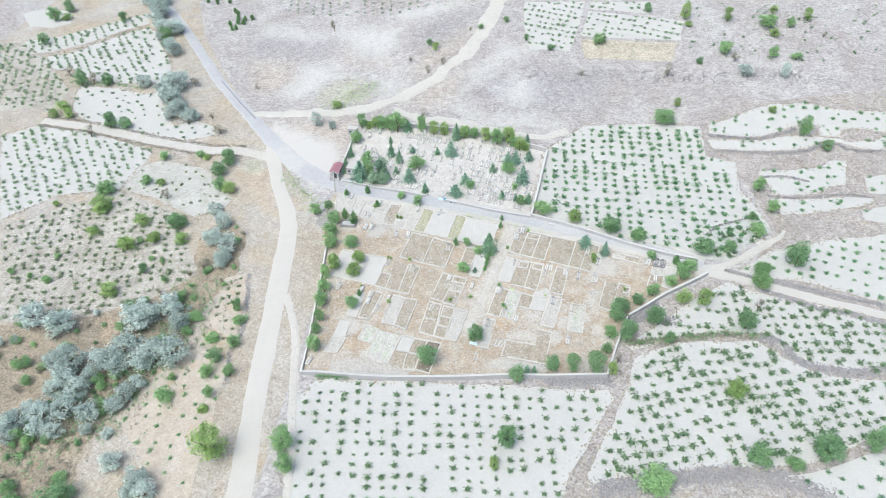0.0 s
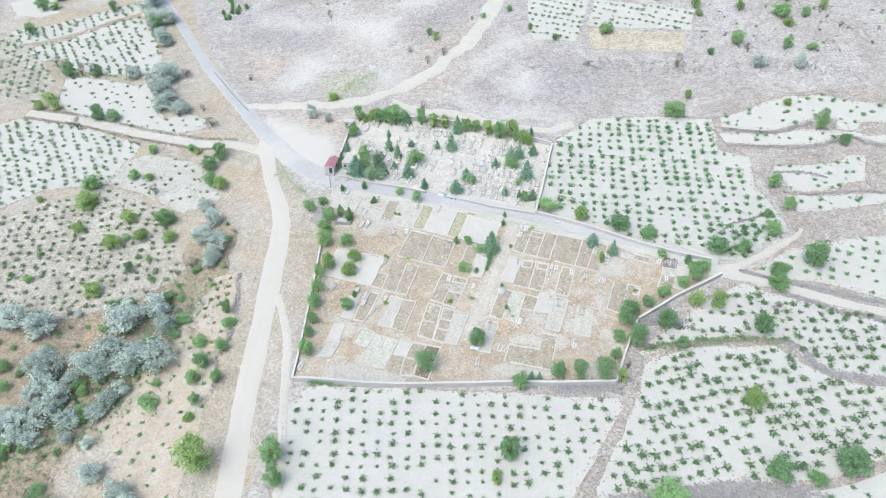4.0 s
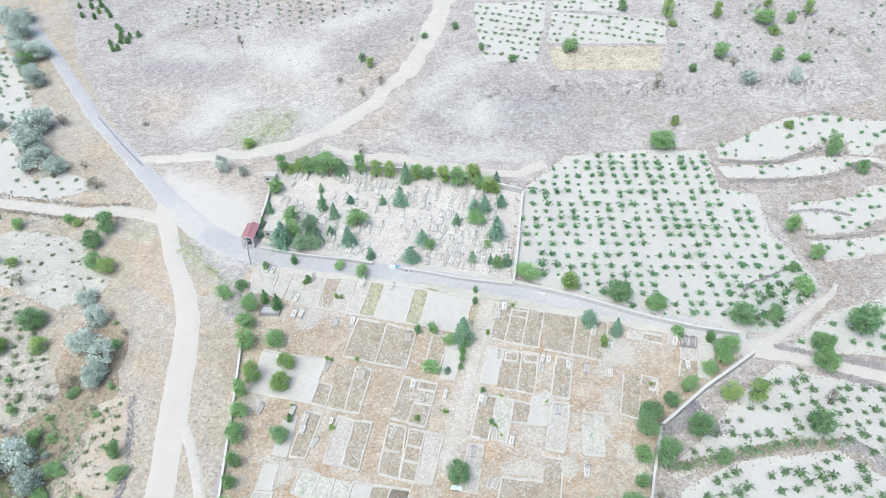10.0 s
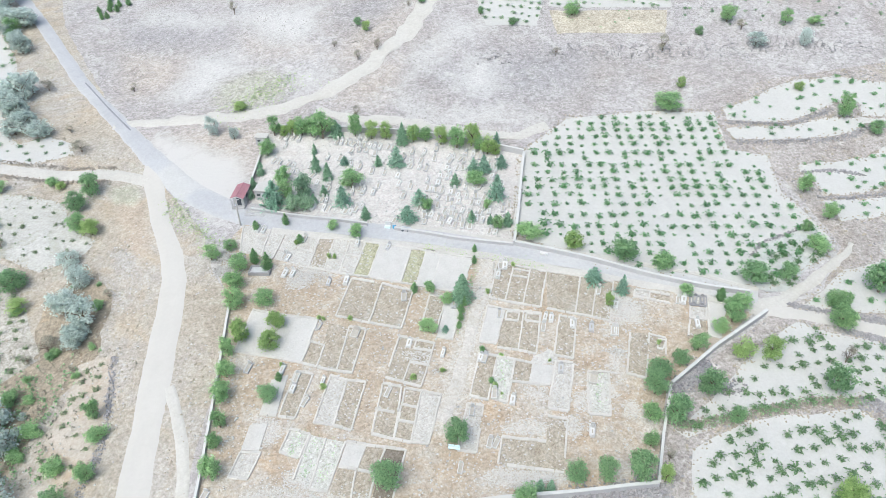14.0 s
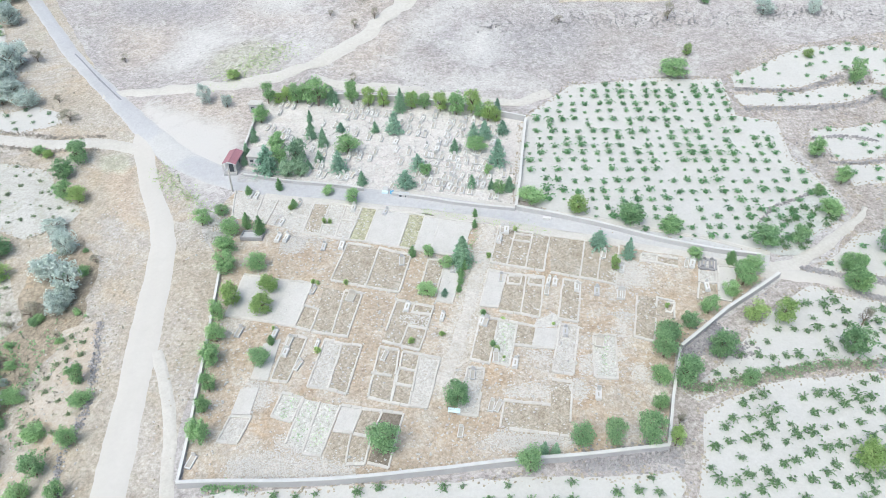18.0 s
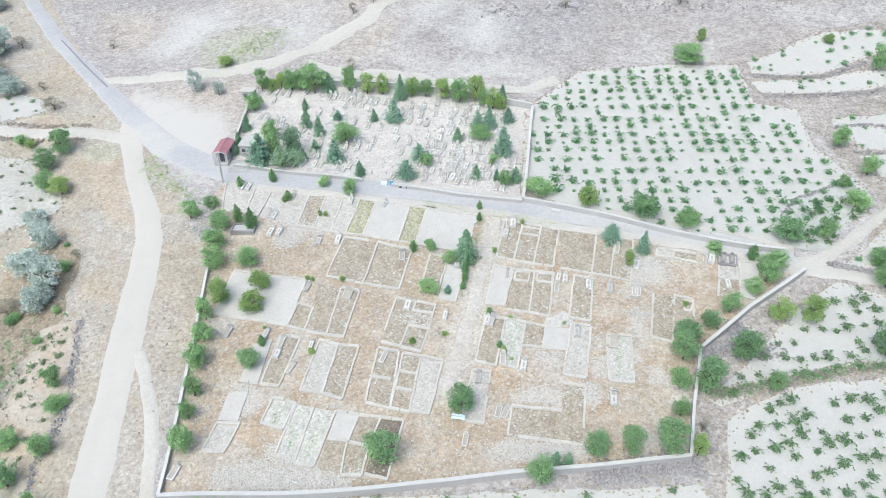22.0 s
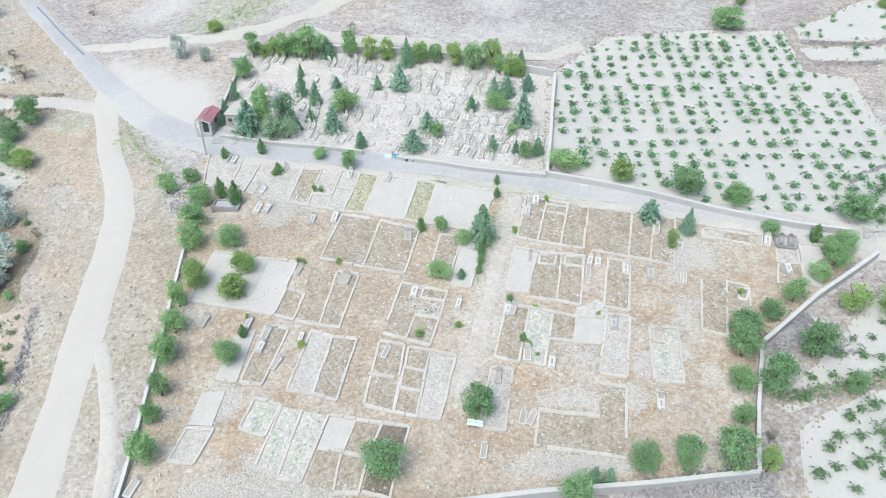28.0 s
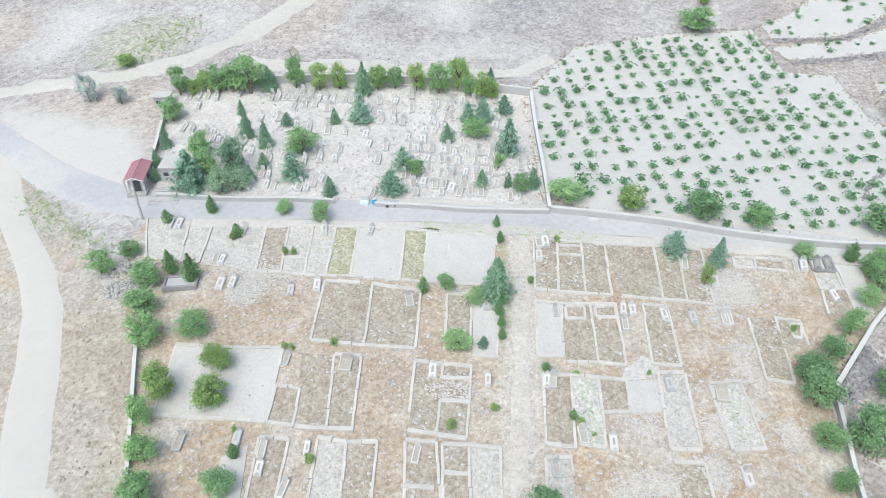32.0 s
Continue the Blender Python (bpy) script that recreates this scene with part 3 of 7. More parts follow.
BRIGHT_FIELD = [
    (101.1, 56.7, 1.8, 2.8), (-6.3, 84.3, 2.5, 2.5), (-35.7, 56.4, 2.2, 3.3), (108.5, 94.0, 2.6, 3.8), (94.1, 101.6, 7.4, 3.2),
    (79.7, 102.7, 6.6, 3.9), (121.3, 103.1, 4.3, 3.5), (110.6, 107.5, 2.1, 3.3), (72.6, 58.1, 2.9, 2.5), (80.5, 98.5, 1.9, 2.9),
]
ROUND_WEST = [
    (-98.7, 16.8, 5.0, 5.4), (-64.0, 20.0, 4.2, 4.2), (-88.1, 21.8, 3.1, 3.1), (-86.5, 33.3, 2.8, 3.2), (-75.6, 35.2, 2.0, 2.9),
    (-71.8, -26.6, 3.7, 2.5), (-68.9, -24.2, 2.9, 2.5), (-59.7, -22.7, 2.6, 3.0), (-72.4, -32.4, 2.9, 2.5), (-67.5, -45.1, 2.5, 3.5),
    (-53.2, -29.7, 2.2, 3.4), (-54.0, -34.0, 2.4, 2.9), (-84.1, -37.9, 1.6, 2.4), (-60.6, -35.5, 1.9, 2.9), (-40.0, -39.3, 4.1, 3.2),
    (-42.9, -28.2, 3.9, 2.6), (-43.9, -47.1, 3.8, 3.3), (-38.4, -47.6, 3.5, 2.6), (-52.5, -47.3, 2.0, 1.6), (-40.9, -32.1, 2.2, 3.3),
    (-46.3, -37.0, 2.3, 3.5), (-52.6, -52.6, 2.8, 4.4), (-41.4, -52.8, 3.0, 2.1),
]
DARK_WEST = [
    (-65.0, 31.2, 5.3, 5.3), (-66.6, 26.3, 4.5, 4.9), (-71.4, 4.1, 4.6, 7.1), (-74.3, -13.3, 4.6, 2.4), (-43.2, -43.4, 4.9, 4.0),
    (-132.7, 71.8, 6.3, 5.5), (-123.2, 72.6, 4.4, 4.4), (-113.7, 104.2, 5.1, 6.0), (-111.7, 98.8, 3.4, 4.7), (-111.6, 48.8, 5.1, 5.1),
    (-106.3, 48.5, 3.6, 4.4), (-165.3, 115.8, 6.4, 5.4), (-162.8, 123.2, 5.2, 4.7), (-136.1, 116.0, 3.8, 3.3), (-160.4, 97.6, 4.8, 4.8),
    (-66.5, -76.4, 5.2, 8.0),
]
BRIGHT_WEST = [
    (-96.5, 9.4, 4.7, 6.8), (-82.0, 4.8, 3.4, 5.2), (-75.9, -2.2, 3.6, 3.6), (-68.0, -1.9, 3.0, 3.9), (-82.6, -5.1, 3.6, 5.5),
    (-83.0, 21.1, 2.4, 2.4), (-111.3, 10.4, 2.1, 2.1), (-94.9, -0.0, 2.4, 3.7), (-80.5, -21.2, 3.4, 5.2), (-73.0, 33.8, 1.7, 2.5),
    (-60.3, 18.1, 3.5, 3.9), (-41.6, -56.4, 1.8, 2.7), (-132.2, 57.2, 3.2, 4.9), (-128.2, 53.2, 3.5, 3.5), (-133.7, 53.0, 3.1, 3.5),
    (-160.9, 116.6, 2.7, 4.2), (-35.1, -67.6, 9.2, 7.3),
]
SILVER_NEAR = [
    (-40.5, 47.4, 4.8, 3.9), (-34.8, 44.8, 3.1, 2.5), (-57.1, 3.1, 5.0, 4.2), (-58.0, -2.5, 4.5, 6.9), (-52.0, -7.6, 5.8, 5.8), (-52.8, -12.3, 5.2, 5.2), (-62.0, 9.7, 3.2, 4.9),
    (-94.7, -32.3, 6.3, 7.4), (-87.1, -33.6, 6.9, 8.2), (-68.3, -31.6, 7.4, 8.7), (-66.1, -29.2, 6.6, 7.8), (-61.0, -27.5, 6.0, 7.1), (-56.4, -32.1, 5.4, 6.4), (-66.7, -40.5, 6.7, 7.8), (-61.7, -43.0, 5.7, 6.7), (-67.6, -44.8, 5.2, 6.1), (-53.8, -42.3, 7.4, 8.7), (-59.5, -40.2, 5.2, 6.2), (-72.0, -43.0, 5.2, 6.2), (-78.8, -43.7, 6.4, 7.5), (-82.8, -44.4, 5.3, 6.2), (-79.0, -48.4, 6.1, 7.1), (-74.2, -50.8, 5.1, 6.0), (-80.0, -51.1, 4.2, 5.0), (-73.0, -47.0, 4.0, 4.8),
]
SILVER_LOW = [
    (-62.3, -51.8, 4.4, 5.1), (-63.8, -54.7, 4.1, 4.8), (-60.7, -49.2, 3.7, 4.4), (-79.3, -57.6, 6.0, 7.1), (-74.6, -56.1, 6.5, 7.6), (-68.7, -57.1, 5.4, 6.3), (-74.8, -61.1, 4.4, 5.2), (-79.0, -60.8, 4.0, 4.7), (-67.9, -60.3, 3.0, 3.5), (-62.6, -61.1, 2.7, 3.2), (-84.8, -60.1, 4.9, 5.8), (-85.3, -63.2, 4.2, 5.0), (-57.7, -68.6, 4.6, 5.4), (-49.9, -72.9, 5.2, 6.2), (-46.6, -75.8, 4.4, 5.2), (-50.7, -75.4, 3.7, 4.3), (-98.1, -30.8, 4.4, 5.2),
]
SILVER_FAR = [
    (-131.8, 130.0, 5.5, 6.2), (-118.6, 110.4, 5.6, 6.6), (-115.0, 103.0, 4.6, 5.4), (-109.5, 97.0, 4.4, 5.4), (-100.6, 71.9, 4.8, 5.6), (-98.4, 65.0, 5.4, 6.6), (-90.6, 57.2, 5.0, 6.2),
    (-109.7, 72.4, 4.2, 5.5), (-103.1, 70.0, 2.8, 4.3), (-96.3, 69.5, 7.0, 8.1), (-94.0, 61.4, 6.8, 7.9), (-92.4, 54.6, 5.0, 7.7),
    (-85.8, 53.7, 4.4, 6.8), (-94.8, 72.3, 5.4, 5.4), (-122.4, 121.3, 8.4, 8.4), (-122.4, 115.3, 6.2, 6.2), (-111.6, 107.9, 5.2, 8.1),
    (-106.3, 92.7, 5.3, 6.2), (-124.4, 130.5, 5.5, 6.4), (95.4, 73.8, 3.9, 5.9), (107.8, 73.5, 4.3, 3.6), (-52.3, -10.3, 3.1, 4.0),
]
DRY = [
    (-128.7, 72.9, 4.5, 4.0), (-140.3, 77.9, 3.6, 4.5), (-91.2, 73.6, 3.6, 3.6), (-115.7, 43.1, 4.1, 3.3), (-73.0, 47.1, 3.2, 5.0),
    (-78.5, 54.8, 2.1, 2.1), (-57.9, -11.9, 2.9, 4.5), (-79.1, 15.8, 3.4, 3.0), (-2.9, 75.9, 2.8, 2.4), (-7.7, 72.4, 2.5, 2.1),
    (-14.5, 78.9, 1.7, 2.1), (-6.3, 50.2, 2.6, 2.2), (-47.4, 106.1, 4.9, 2.7), (4.9, 94.5, 1.4, 1.8), (-67.8, 72.0, 2.1, 2.5), (93.5, 80.4, 2.6, 3.0),
    (71.1, 72.5, 4.5, 3.0), (43.4, 71.1, 2.3, 2.3), (124.5, 93.9, 1.6, 2.4), (81.4, -21.2, 3.4, 2.7), (48.0, -38.4, 2.2, 1.9),
]
SPRUCE_A = [
    (17.5, -6.3, 6.7, 4.3), (-10.5, 43.4, 4.6, 3.1), (4.9, 40.3, 6.8, 3.2), (16.8, 26.3, 3.5, 2.3), (-1.8, 16.4, 3.4, 2.0), (-13.9, 31.8, 5.7, 2.4),
    (-11.0, 29.0, 4.3, 2.4), (-11.2, 23.8, 2.7, 1.8), (-13.1, 21.3, 2.7, 1.8), (-20.9, 29.9, 2.8, 1.9), (-26.1, 31.4, 3.9, 1.9),
    (-27.0, 27.2, 4.3, 1.6), (-26.8, 23.9, 2.2, 1.4), (-0.2, 33.3, 2.5, 1.7), (20.0, 15.0, 3.1, 1.8), (23.8, 14.4, 2.4, 1.5), (27.3, 13.9, 3.5, 2.4),
    (-15.0, 37.9, 2.6, 1.5), (28.0, -43.1, 4.4, 1.7),
]
SPRUCE_B = [
    (29.6, -43.1, 4.4, 1.7),
]
PINE = [
    (-15.5, 23.1, 5.6, 4.4), (-17.1, 19.5, 3.6, 3.6), (-14.5, 19.4, 3.4, 3.2),
]
CEDAR = [
    (14.5, -13.4, 1.6, 1.3), (42.2, -2.2, 3.4, 3.4), (47.0, -5.1, 4.7, 2.5), (26.4, 39.6, 2.9, 1.7), (20.9, 30.8, 3.0, 2.4), (23.2, 30.3, 3.7, 3.1),
    (27.1, 32.0, 2.9, 2.6), (25.5, 21.9, 5.6, 3.6), (3.9, 33.0, 4.2, 3.6), (-21.4, 21.0, 5.6, 5.0), (9.2, 20.8, 3.2, 2.9), (6.9, 15.7, 3.2, 3.8),
    (-6.9, 20.8, 3.9, 3.6), (-7.7, 33.7, 2.2, 1.9),
]
THUJA = [
    (-19.6, 2.4, 3.5, 1.9), (-22.4, 4.3, 3.3, 1.7), (-13.2, -23.2, 1.9, 1.1), (8.8, -4.1, 2.3, 1.2), (17.3, -9.0, 2.1, 1.0), (17.2, -10.8, 1.8, 1.0),
    (16.9, -12.6, 1.8, 0.9), (18.0, -7.4, 1.8, 1.0), (20.3, 6.2, 1.9, 0.9), (20.1, 3.1, 1.9, 0.9), (-23.9, 13.7, 2.4, 1.3), (-18.1, 15.2, 2.7, 1.3),
    (-14.4, 9.7, 2.1, 1.3), (64.5, -7.0, 2.8, 1.6), (20.8, -17.7, 1.2, 0.9), (22.0, -24.2, 1.2, 0.8),
]
THUJA_HILL = [
    (-110.3, 139.7, 2.2, 1.6), (-106.9, 132.8, 2.1, 1.5), (-108.5, 144.8, 2.2, 1.6), (-106.0, 139.2, 2.2, 1.6), (-102.4, 131.8, 2.1, 1.5),
    (-105.0, 143.9, 2.2, 1.6), (-102.1, 135.2, 2.2, 1.5), (-102.6, 139.4, 2.2, 1.6), (-99.6, 135.8, 2.2, 1.5), (-97.5, 132.7, 2.1, 1.5),
    (-92.5, 124.5, 2.1, 1.5), (-90.9, 123.0, 2.1, 1.5), (-89.5, 119.1, 2.1, 1.5), (-88.7, 116.0, 2.1, 1.5), (-86.5, 115.9, 2.1, 1.5),
    (-86.7, 119.0, 2.1, 1.5), (-91.7, 115.1, 2.0, 1.5), (-89.5, 111.0, 2.0, 1.4), (-88.1, 111.6, 2.0, 1.4), (-83.9, 119.5, 2.1, 1.5),
]
ROUND_UPPER = [
    (-25.3, 45.0, 4.1, 3.6), (-18.6, 44.4, 3.7, 4.0), (-13.6, 43.0, 5.0, 5.0), (-6.1, 43.4, 4.1, 3.3), (10.3, 40.7, 3.1, 2.5), (17.4, 38.7, 4.9, 4.9),
    (-25.7, 37.9, 3.2, 3.5), (10.8, 18.9, 3.0, 2.5), (-5.4, 26.3, 4.1, 4.4), (-20.6, 27.7, 4.4, 3.3), (-19.4, 23.6, 4.0, 3.4), (25.3, 12.8, 3.0, 2.2),
    (23.5, 18.8, 2.4, 1.6), (21.3, 26.5, 3.2, 4.4),
]
HEDGE_UPPER = [
    (-24.1, 45.0, 3.6, 3.3), (-20.9, 44.7, 3.3, 3.3), (-16.3, 43.9, 4.1, 3.5), (-8.3, 43.3, 4.4, 3.3), (-4.2, 43.1, 3.9, 3.0), (-0.5, 42.5, 3.3, 2.8),
    (7.5, 41.0, 3.6, 3.0), (12.0, 40.1, 3.0, 2.7), (15.5, 39.2, 3.5, 3.2), (19.2, 38.3, 3.5, 2.9), (22.6, 37.5, 3.2, 2.9), (26.2, 36.2, 2.7, 2.4),
    (6.5, 42.2, 3.9, 2.5),
]
BRIGHT_UPPER = [
    (-22.8, 44.7, 2.5, 2.8), (-2.2, 42.2, 4.4, 3.2), (1.1, 42.0, 4.1, 3.2), (13.8, 39.7, 3.8, 3.5), (20.8, 39.4, 4.6, 3.5), (24.3, 36.5, 3.7, 3.7),
]
PLANTS = [
    (-2.5, -10.5, 1.0, 1.0), (-8.2, -10.2, 1.1, 0.8), (-7.3, -10.5, 0.9, 0.8), (9.1, -23.1, 0.8, 1.3), (-8.1, 5.2, 1.2, 1.0), (-7.0, 5.1, 1.2, 1.0),
    (27.5, 2.0, 1.2, 1.0), (22.3, -4.6, 1.1, 0.9), (24.0, -18.8, 0.5, 0.8), (-13.2, -20.4, 1.2, 0.8), (-15.0, 9.2, 1.2, 1.0), (14.0, -21.7, 0.7, 1.0),
    (32.1, -20.0, 0.6, 0.6), (51.2, -16.8, 1.0, 0.8), (23.6, -26.5, 0.6, 0.6),
]
FIELD_EAST = [
    (28.2, 11.4), (31.9, 36.5), (43.5, 47.8), (60.0, 49.6), (78.6, 49.4), (78.6, 36.4), (86.9, 34.6), (85.9, 27.9), (85.8, 22.3), (87.9, 18.1), (89.4, 12.4), (91.0, 7.7), (88.5, 4.6), (83.7, 1.0), (78.9, -2.3), (74.9, -3.8),
    (72.3, -4.0), (64.6, -3.4), (46.4, 2.3), (33.5, 7.9),
]
LOWER_CORNER = [
    (86.7, 12.4), (83.6, 10.4), (80.3, 8.9), (76.5, 7.0), (73.2, 3.5), (71.5, -0.3), (71.8, -4.4), (73.7, -5.5), (76.7, -5.3), (79.3, -3.7), (82.2, -0.5), (88.1, 4.5), (90.5, 6.7), (90.0, 9.0), (88.2, 12.0),
]
STONES_STEP = [
    (86.7, 12.4), (83.6, 10.4), (80.3, 8.9), (76.8, 7.3), (73.6, 3.9),
]
HILL_WHITE_A = [
    (-36.3, 105.0), (-20.9, 99.3), (-18.9, 89.6), (-23.6, 83.5), (-32.9, 84.5), (-38.0, 92.4), (-47.5, 105.9),
]
HILL_WHITE_B = [
    (-53.6, 84.7), (-43.9, 83.4), (-38.1, 75.1), (-43.9, 70.3), (-46.4, 65.5), (-52.8, 63.1), (-57.7, 68.2), (-54.8, 74.6),
]
HILL_WHITE_C = [
    (-23.6, 69.7), (-14.5, 68.9), (-15.8, 61.0), (-22.3, 59.4),
]
HILL_WHITE_D = [
    (-23.0, 109.9), (-11.4, 112.8), (1.2, 115.1), (0.4, 110.3), (-11.0, 106.9), (-20.4, 104.0),
]
HILL_WHITE_E = [
    (7.8, 75.2), (17.4, 85.2), (29.9, 87.5), (24.4, 82.3), (17.3, 77.3), (13.0, 69.9), (8.8, 66.4), (4.8, 61.8),
]
HILL_WHITE_F = [
    (4.2, 56.1), (11.5, 50.8), (27.3, 51.5), (38.1, 47.9), (24.7, 45.6), (7.6, 46.0),
]
HILL_WHITE_G = [
    (22.4, 73.3), (28.2, 70.6), (28.5, 58.7), (21.1, 56.6), (17.1, 63.7),
]
HILL_WHITE_H = [
    (-77.2, 115.7), (-63.6, 110.4), (-47.1, 104.0), (-49.5, 101.4), (-65.4, 105.3), (-75.1, 108.2),
]
HILL_TAN_A = [
    (-76.1, 91.3), (-58.0, 87.4), (-53.3, 75.7), (-59.0, 69.9), (-69.2, 68.5),
]
HILL_TAN_B = [
    (-41.8, 92.1), (-17.7, 78.7), (-20.9, 75.6), (-38.8, 81.1),
]
HILL_TAN_C = [
    (-13.3, 78.6), (3.6, 99.0), (6.9, 100.2), (4.9, 87.4), (-6.6, 71.2), (-15.3, 72.3),
]
HILL_TAN_D = [
    (-13.9, 58.4), (-4.7, 68.5), (5.3, 74.1), (4.8, 61.8), (-0.6, 54.0), (-11.9, 54.8),
]
HILL_SCREE_A = [
    (-19.2, 92.7), (-10.7, 102.9), (4.3, 108.2), (12.4, 107.4), (4.6, 97.5), (-9.3, 84.9),
]
HILL_SCREE_B = [
    (7.1, 70.2), (25.8, 74.4), (52.7, 76.2), (50.2, 57.0), (31.4, 53.0), (17.1, 55.6), (5.6, 61.8),
]
HILL_SCREE_C = [
    (-81.3, 108.6), (-66.2, 104.6), (-46.1, 99.4), (-45.2, 90.0), (-76.8, 93.8),
]
HILL_GRASS = [
    (-45.8, 70.8), (-33.1, 74.5), (-25.4, 70.0), (-23.8, 58.4), (-34.9, 55.2), (-45.1, 59.9),
]
BANK_RIDGE = [
    (-59.3, 29.7), (-55.4, 31.1), (-50.3, 26.2), (-44.7, 11.8), (-44.2, 7.1), (-51.7, 11.1), (-56.9, 20.9),
]
BANK_GREEN_A = [
    (-62.6, 34.4), (-54.4, 33.9), (-50.8, 26.4), (-54.2, 25.1), (-59.6, 26.6),
]
BANK_GREEN_B = [
    (-47.2, 30.1), (-44.0, 28.7), (-35.2, 18.9), (-33.6, 15.8), (-37.3, 15.1), (-43.1, 21.4),
]
BANK_ROCK = [
    (-54.2, 14.0), (-47.7, 9.6), (-46.6, 4.3), (-48.7, 2.1), (-52.7, 9.0),
]
FIELD_SOUTH = [
    (-18.1, -87.9), (-18.5, -75.1), (-21.8, -53.7), (-18.1, -48.2), (-0.5, -47.2), (24.2, -46.5), (45.7, -46.0), (46.4, -47.9), (40.6, -59.5),
    (36.4, -67.1), (35.8, -70.7), (34.1, -83.4),
]
FIELD_SOUTHEAST = [
    (49.2, -45.5), (51.9, -36.8), (61.9, -31.9), (80.0, -30.2), (84.0, -34.0), (89.2, -37.6), (96.7, -38.9), (104.2, -38.9), (116.0, -37.0), (116.0, -46.0),
    (100.1, -52.4), (95.4, -54.3), (88.6, -57.6), (82.1, -60.1), (72.1, -61.7), (64.5, -62.1), (55.6, -64.1), (46.8, -66.0), (40.2, -68.0), (40.4, -65.3), (46.8, -51.9),
]
FIELD_BOTTOM = [
    (76.9, -62.9), (83.7, -61.8), (94.5, -57.4), (98.8, -56.4), (112.0, -57.0), (112.0, -76.0), (84.0, -74.0), (82.5, -66.7), (80.1, -64.7),
]
FIELD_CORNER = [
    (49.8, -33.6), (55.9, -29.2), (65.4, -20.4), (72.4, -14.8), (76.6, -12.3), (83.3, -15.5), (93.9, -17.4), (109.6, -22.3), (120.1, -25.1),
    (119.1, -39.9), (104.7, -37.3), (97.2, -36.7), (90.0, -35.6), (85.2, -32.5), (81.4, -27.7), (73.7, -28.6), (62.1, -30.7), (51.6, -35.0),
]
FIELD_FAR_EAST = [
    (78.7, -9.2), (84.0, -5.0), (90.1, -0.1), (106.4, 4.5), (119.2, 7.4), (135.3, 8.5), (124.9, -22.0), (111.4, -16.7), (101.5, -13.1), (94.1, -11.1),
]
TERRACE_A = [
    (80.9, 50.5), (87.6, 52.8), (94.2, 57.1), (101.5, 60.2), (111.0, 61.2), (118.9, 59.2), (134.8, 57.9), (147.0, 57.0), (144.0, 48.6), (132.4, 49.3), (128.8, 49.8), (121.8, 50.5), (119.6, 49.4), (118.7, 46.9), (112.8, 46.9), (114.1, 51.1), (110.0, 52.4), (105.5, 50.4), (101.8, 48.3), (94.7, 45.8), (88.1, 45.4), (80.9, 46.4),
]
TERRACE_B = [
    (79.7, 43.6), (88.0, 44.1), (95.3, 44.1), (103.9, 46.4), (111.1, 46.3), (118.6, 46.2), (120.3, 44.6), (127.7, 45.5), (132.0, 47.6), (143.0, 47.6), (141.0, 41.0), (130.3, 41.8), (124.3, 42.0), (120.6, 42.8), (117.9, 44.5), (113.0, 44.3), (108.5, 41.7), (102.6, 40.2), (95.3, 39.6), (87.2, 39.6), (81.2, 40.1),
]
TERRACE_C = [
    (92.4, 31.1), (101.6, 32.1), (109.7, 33.7), (113.5, 36.3), (117.6, 36.5), (115.2, 26.5), (110.7, 25.6), (106.0, 22.2), (99.1, 21.3), (94.6, 21.6), (93.8, 26.0), (92.0, 28.9),
]
TERRACE_D = [
    (93.1, 19.4), (98.9, 19.6), (104.9, 20.0), (109.6, 20.7), (114.3, 21.7), (120.1, 21.5), (120.9, 20.5), (117.5, 18.2), (112.8, 16.8), (103.4, 14.4), (97.4, 13.6), (94.8, 12.9), (94.9, 16.8),
]
TERRACE_E = [
    (120.9, 29.6), (127.2, 31.4), (140.0, 33.0), (137.0, 24.0), (124.6, 23.2), (120.6, 23.4),
]
TERRACE_F = [
    (116.0, 15.6), (123.1, 18.5), (136.0, 20.0), (134.0, 12.4), (121.0, 11.8), (115.8, 12.5),
]
FIELD_WEST_E = [
    (-170.5, 99.6), (-159.1, 103.8), (-148.0, 110.3), (-139.0, 116.7), (-129.3, 123.4), (-125.6, 115.4), (-135.4, 108.6), (-145.2, 99.4), (-154.9, 93.3), (-164.2, 90.6),
]
FIELD_WEST_F = [
    (-182.5, 120.8), (-174.3, 125.8), (-161.9, 123.3), (-158.1, 114.3), (-163.9, 110.5), (-173.8, 111.1),
]
WEST_FALLOW = [
    (-191.7, 96.6), (-169.7, 99.2), (-155.0, 88.0), (-136.2, 68.4), (-135.2, 55.0), (-146.6, 57.1), (-165.4, 53.5),
]
FIELD_HILL_A = [
    (23.6, 111.6), (45.6, 111.9), (43.3, 99.0), (39.7, 83.6), (25.9, 84.4), (23.5, 98.6),
]
FIELD_HILL_B = [
    (46.7, 106.4), (79.3, 101.4), (77.1, 90.7), (43.5, 91.9),
]
FIELD_HILL_C = [
    (47.5, 111.9), (68.1, 112.4), (67.4, 105.7), (47.6, 107.3),
]
YOUNG_ORCHARD = [
    (-79.3, 135.1), (-57.3, 142.3), (9.8, 116.8), (-0.5, 109.9), (-24.8, 107.7), (-48.3, 117.1), (-68.3, 122.2),
]
SCRUBLAND = [
    (82.9, 112.1), (149.8, 113.8), (140.1, 82.4), (101.0, 79.5), (76.7, 80.7),
]
YARD_TAN = [
    (-66.0, 53.0), (-40.0, 52.0), (-26.0, 51.0), (-26.0, 34.0), (-30.0, 30.0), (-42.0, 36.0), (-54.0, 47.0),
]
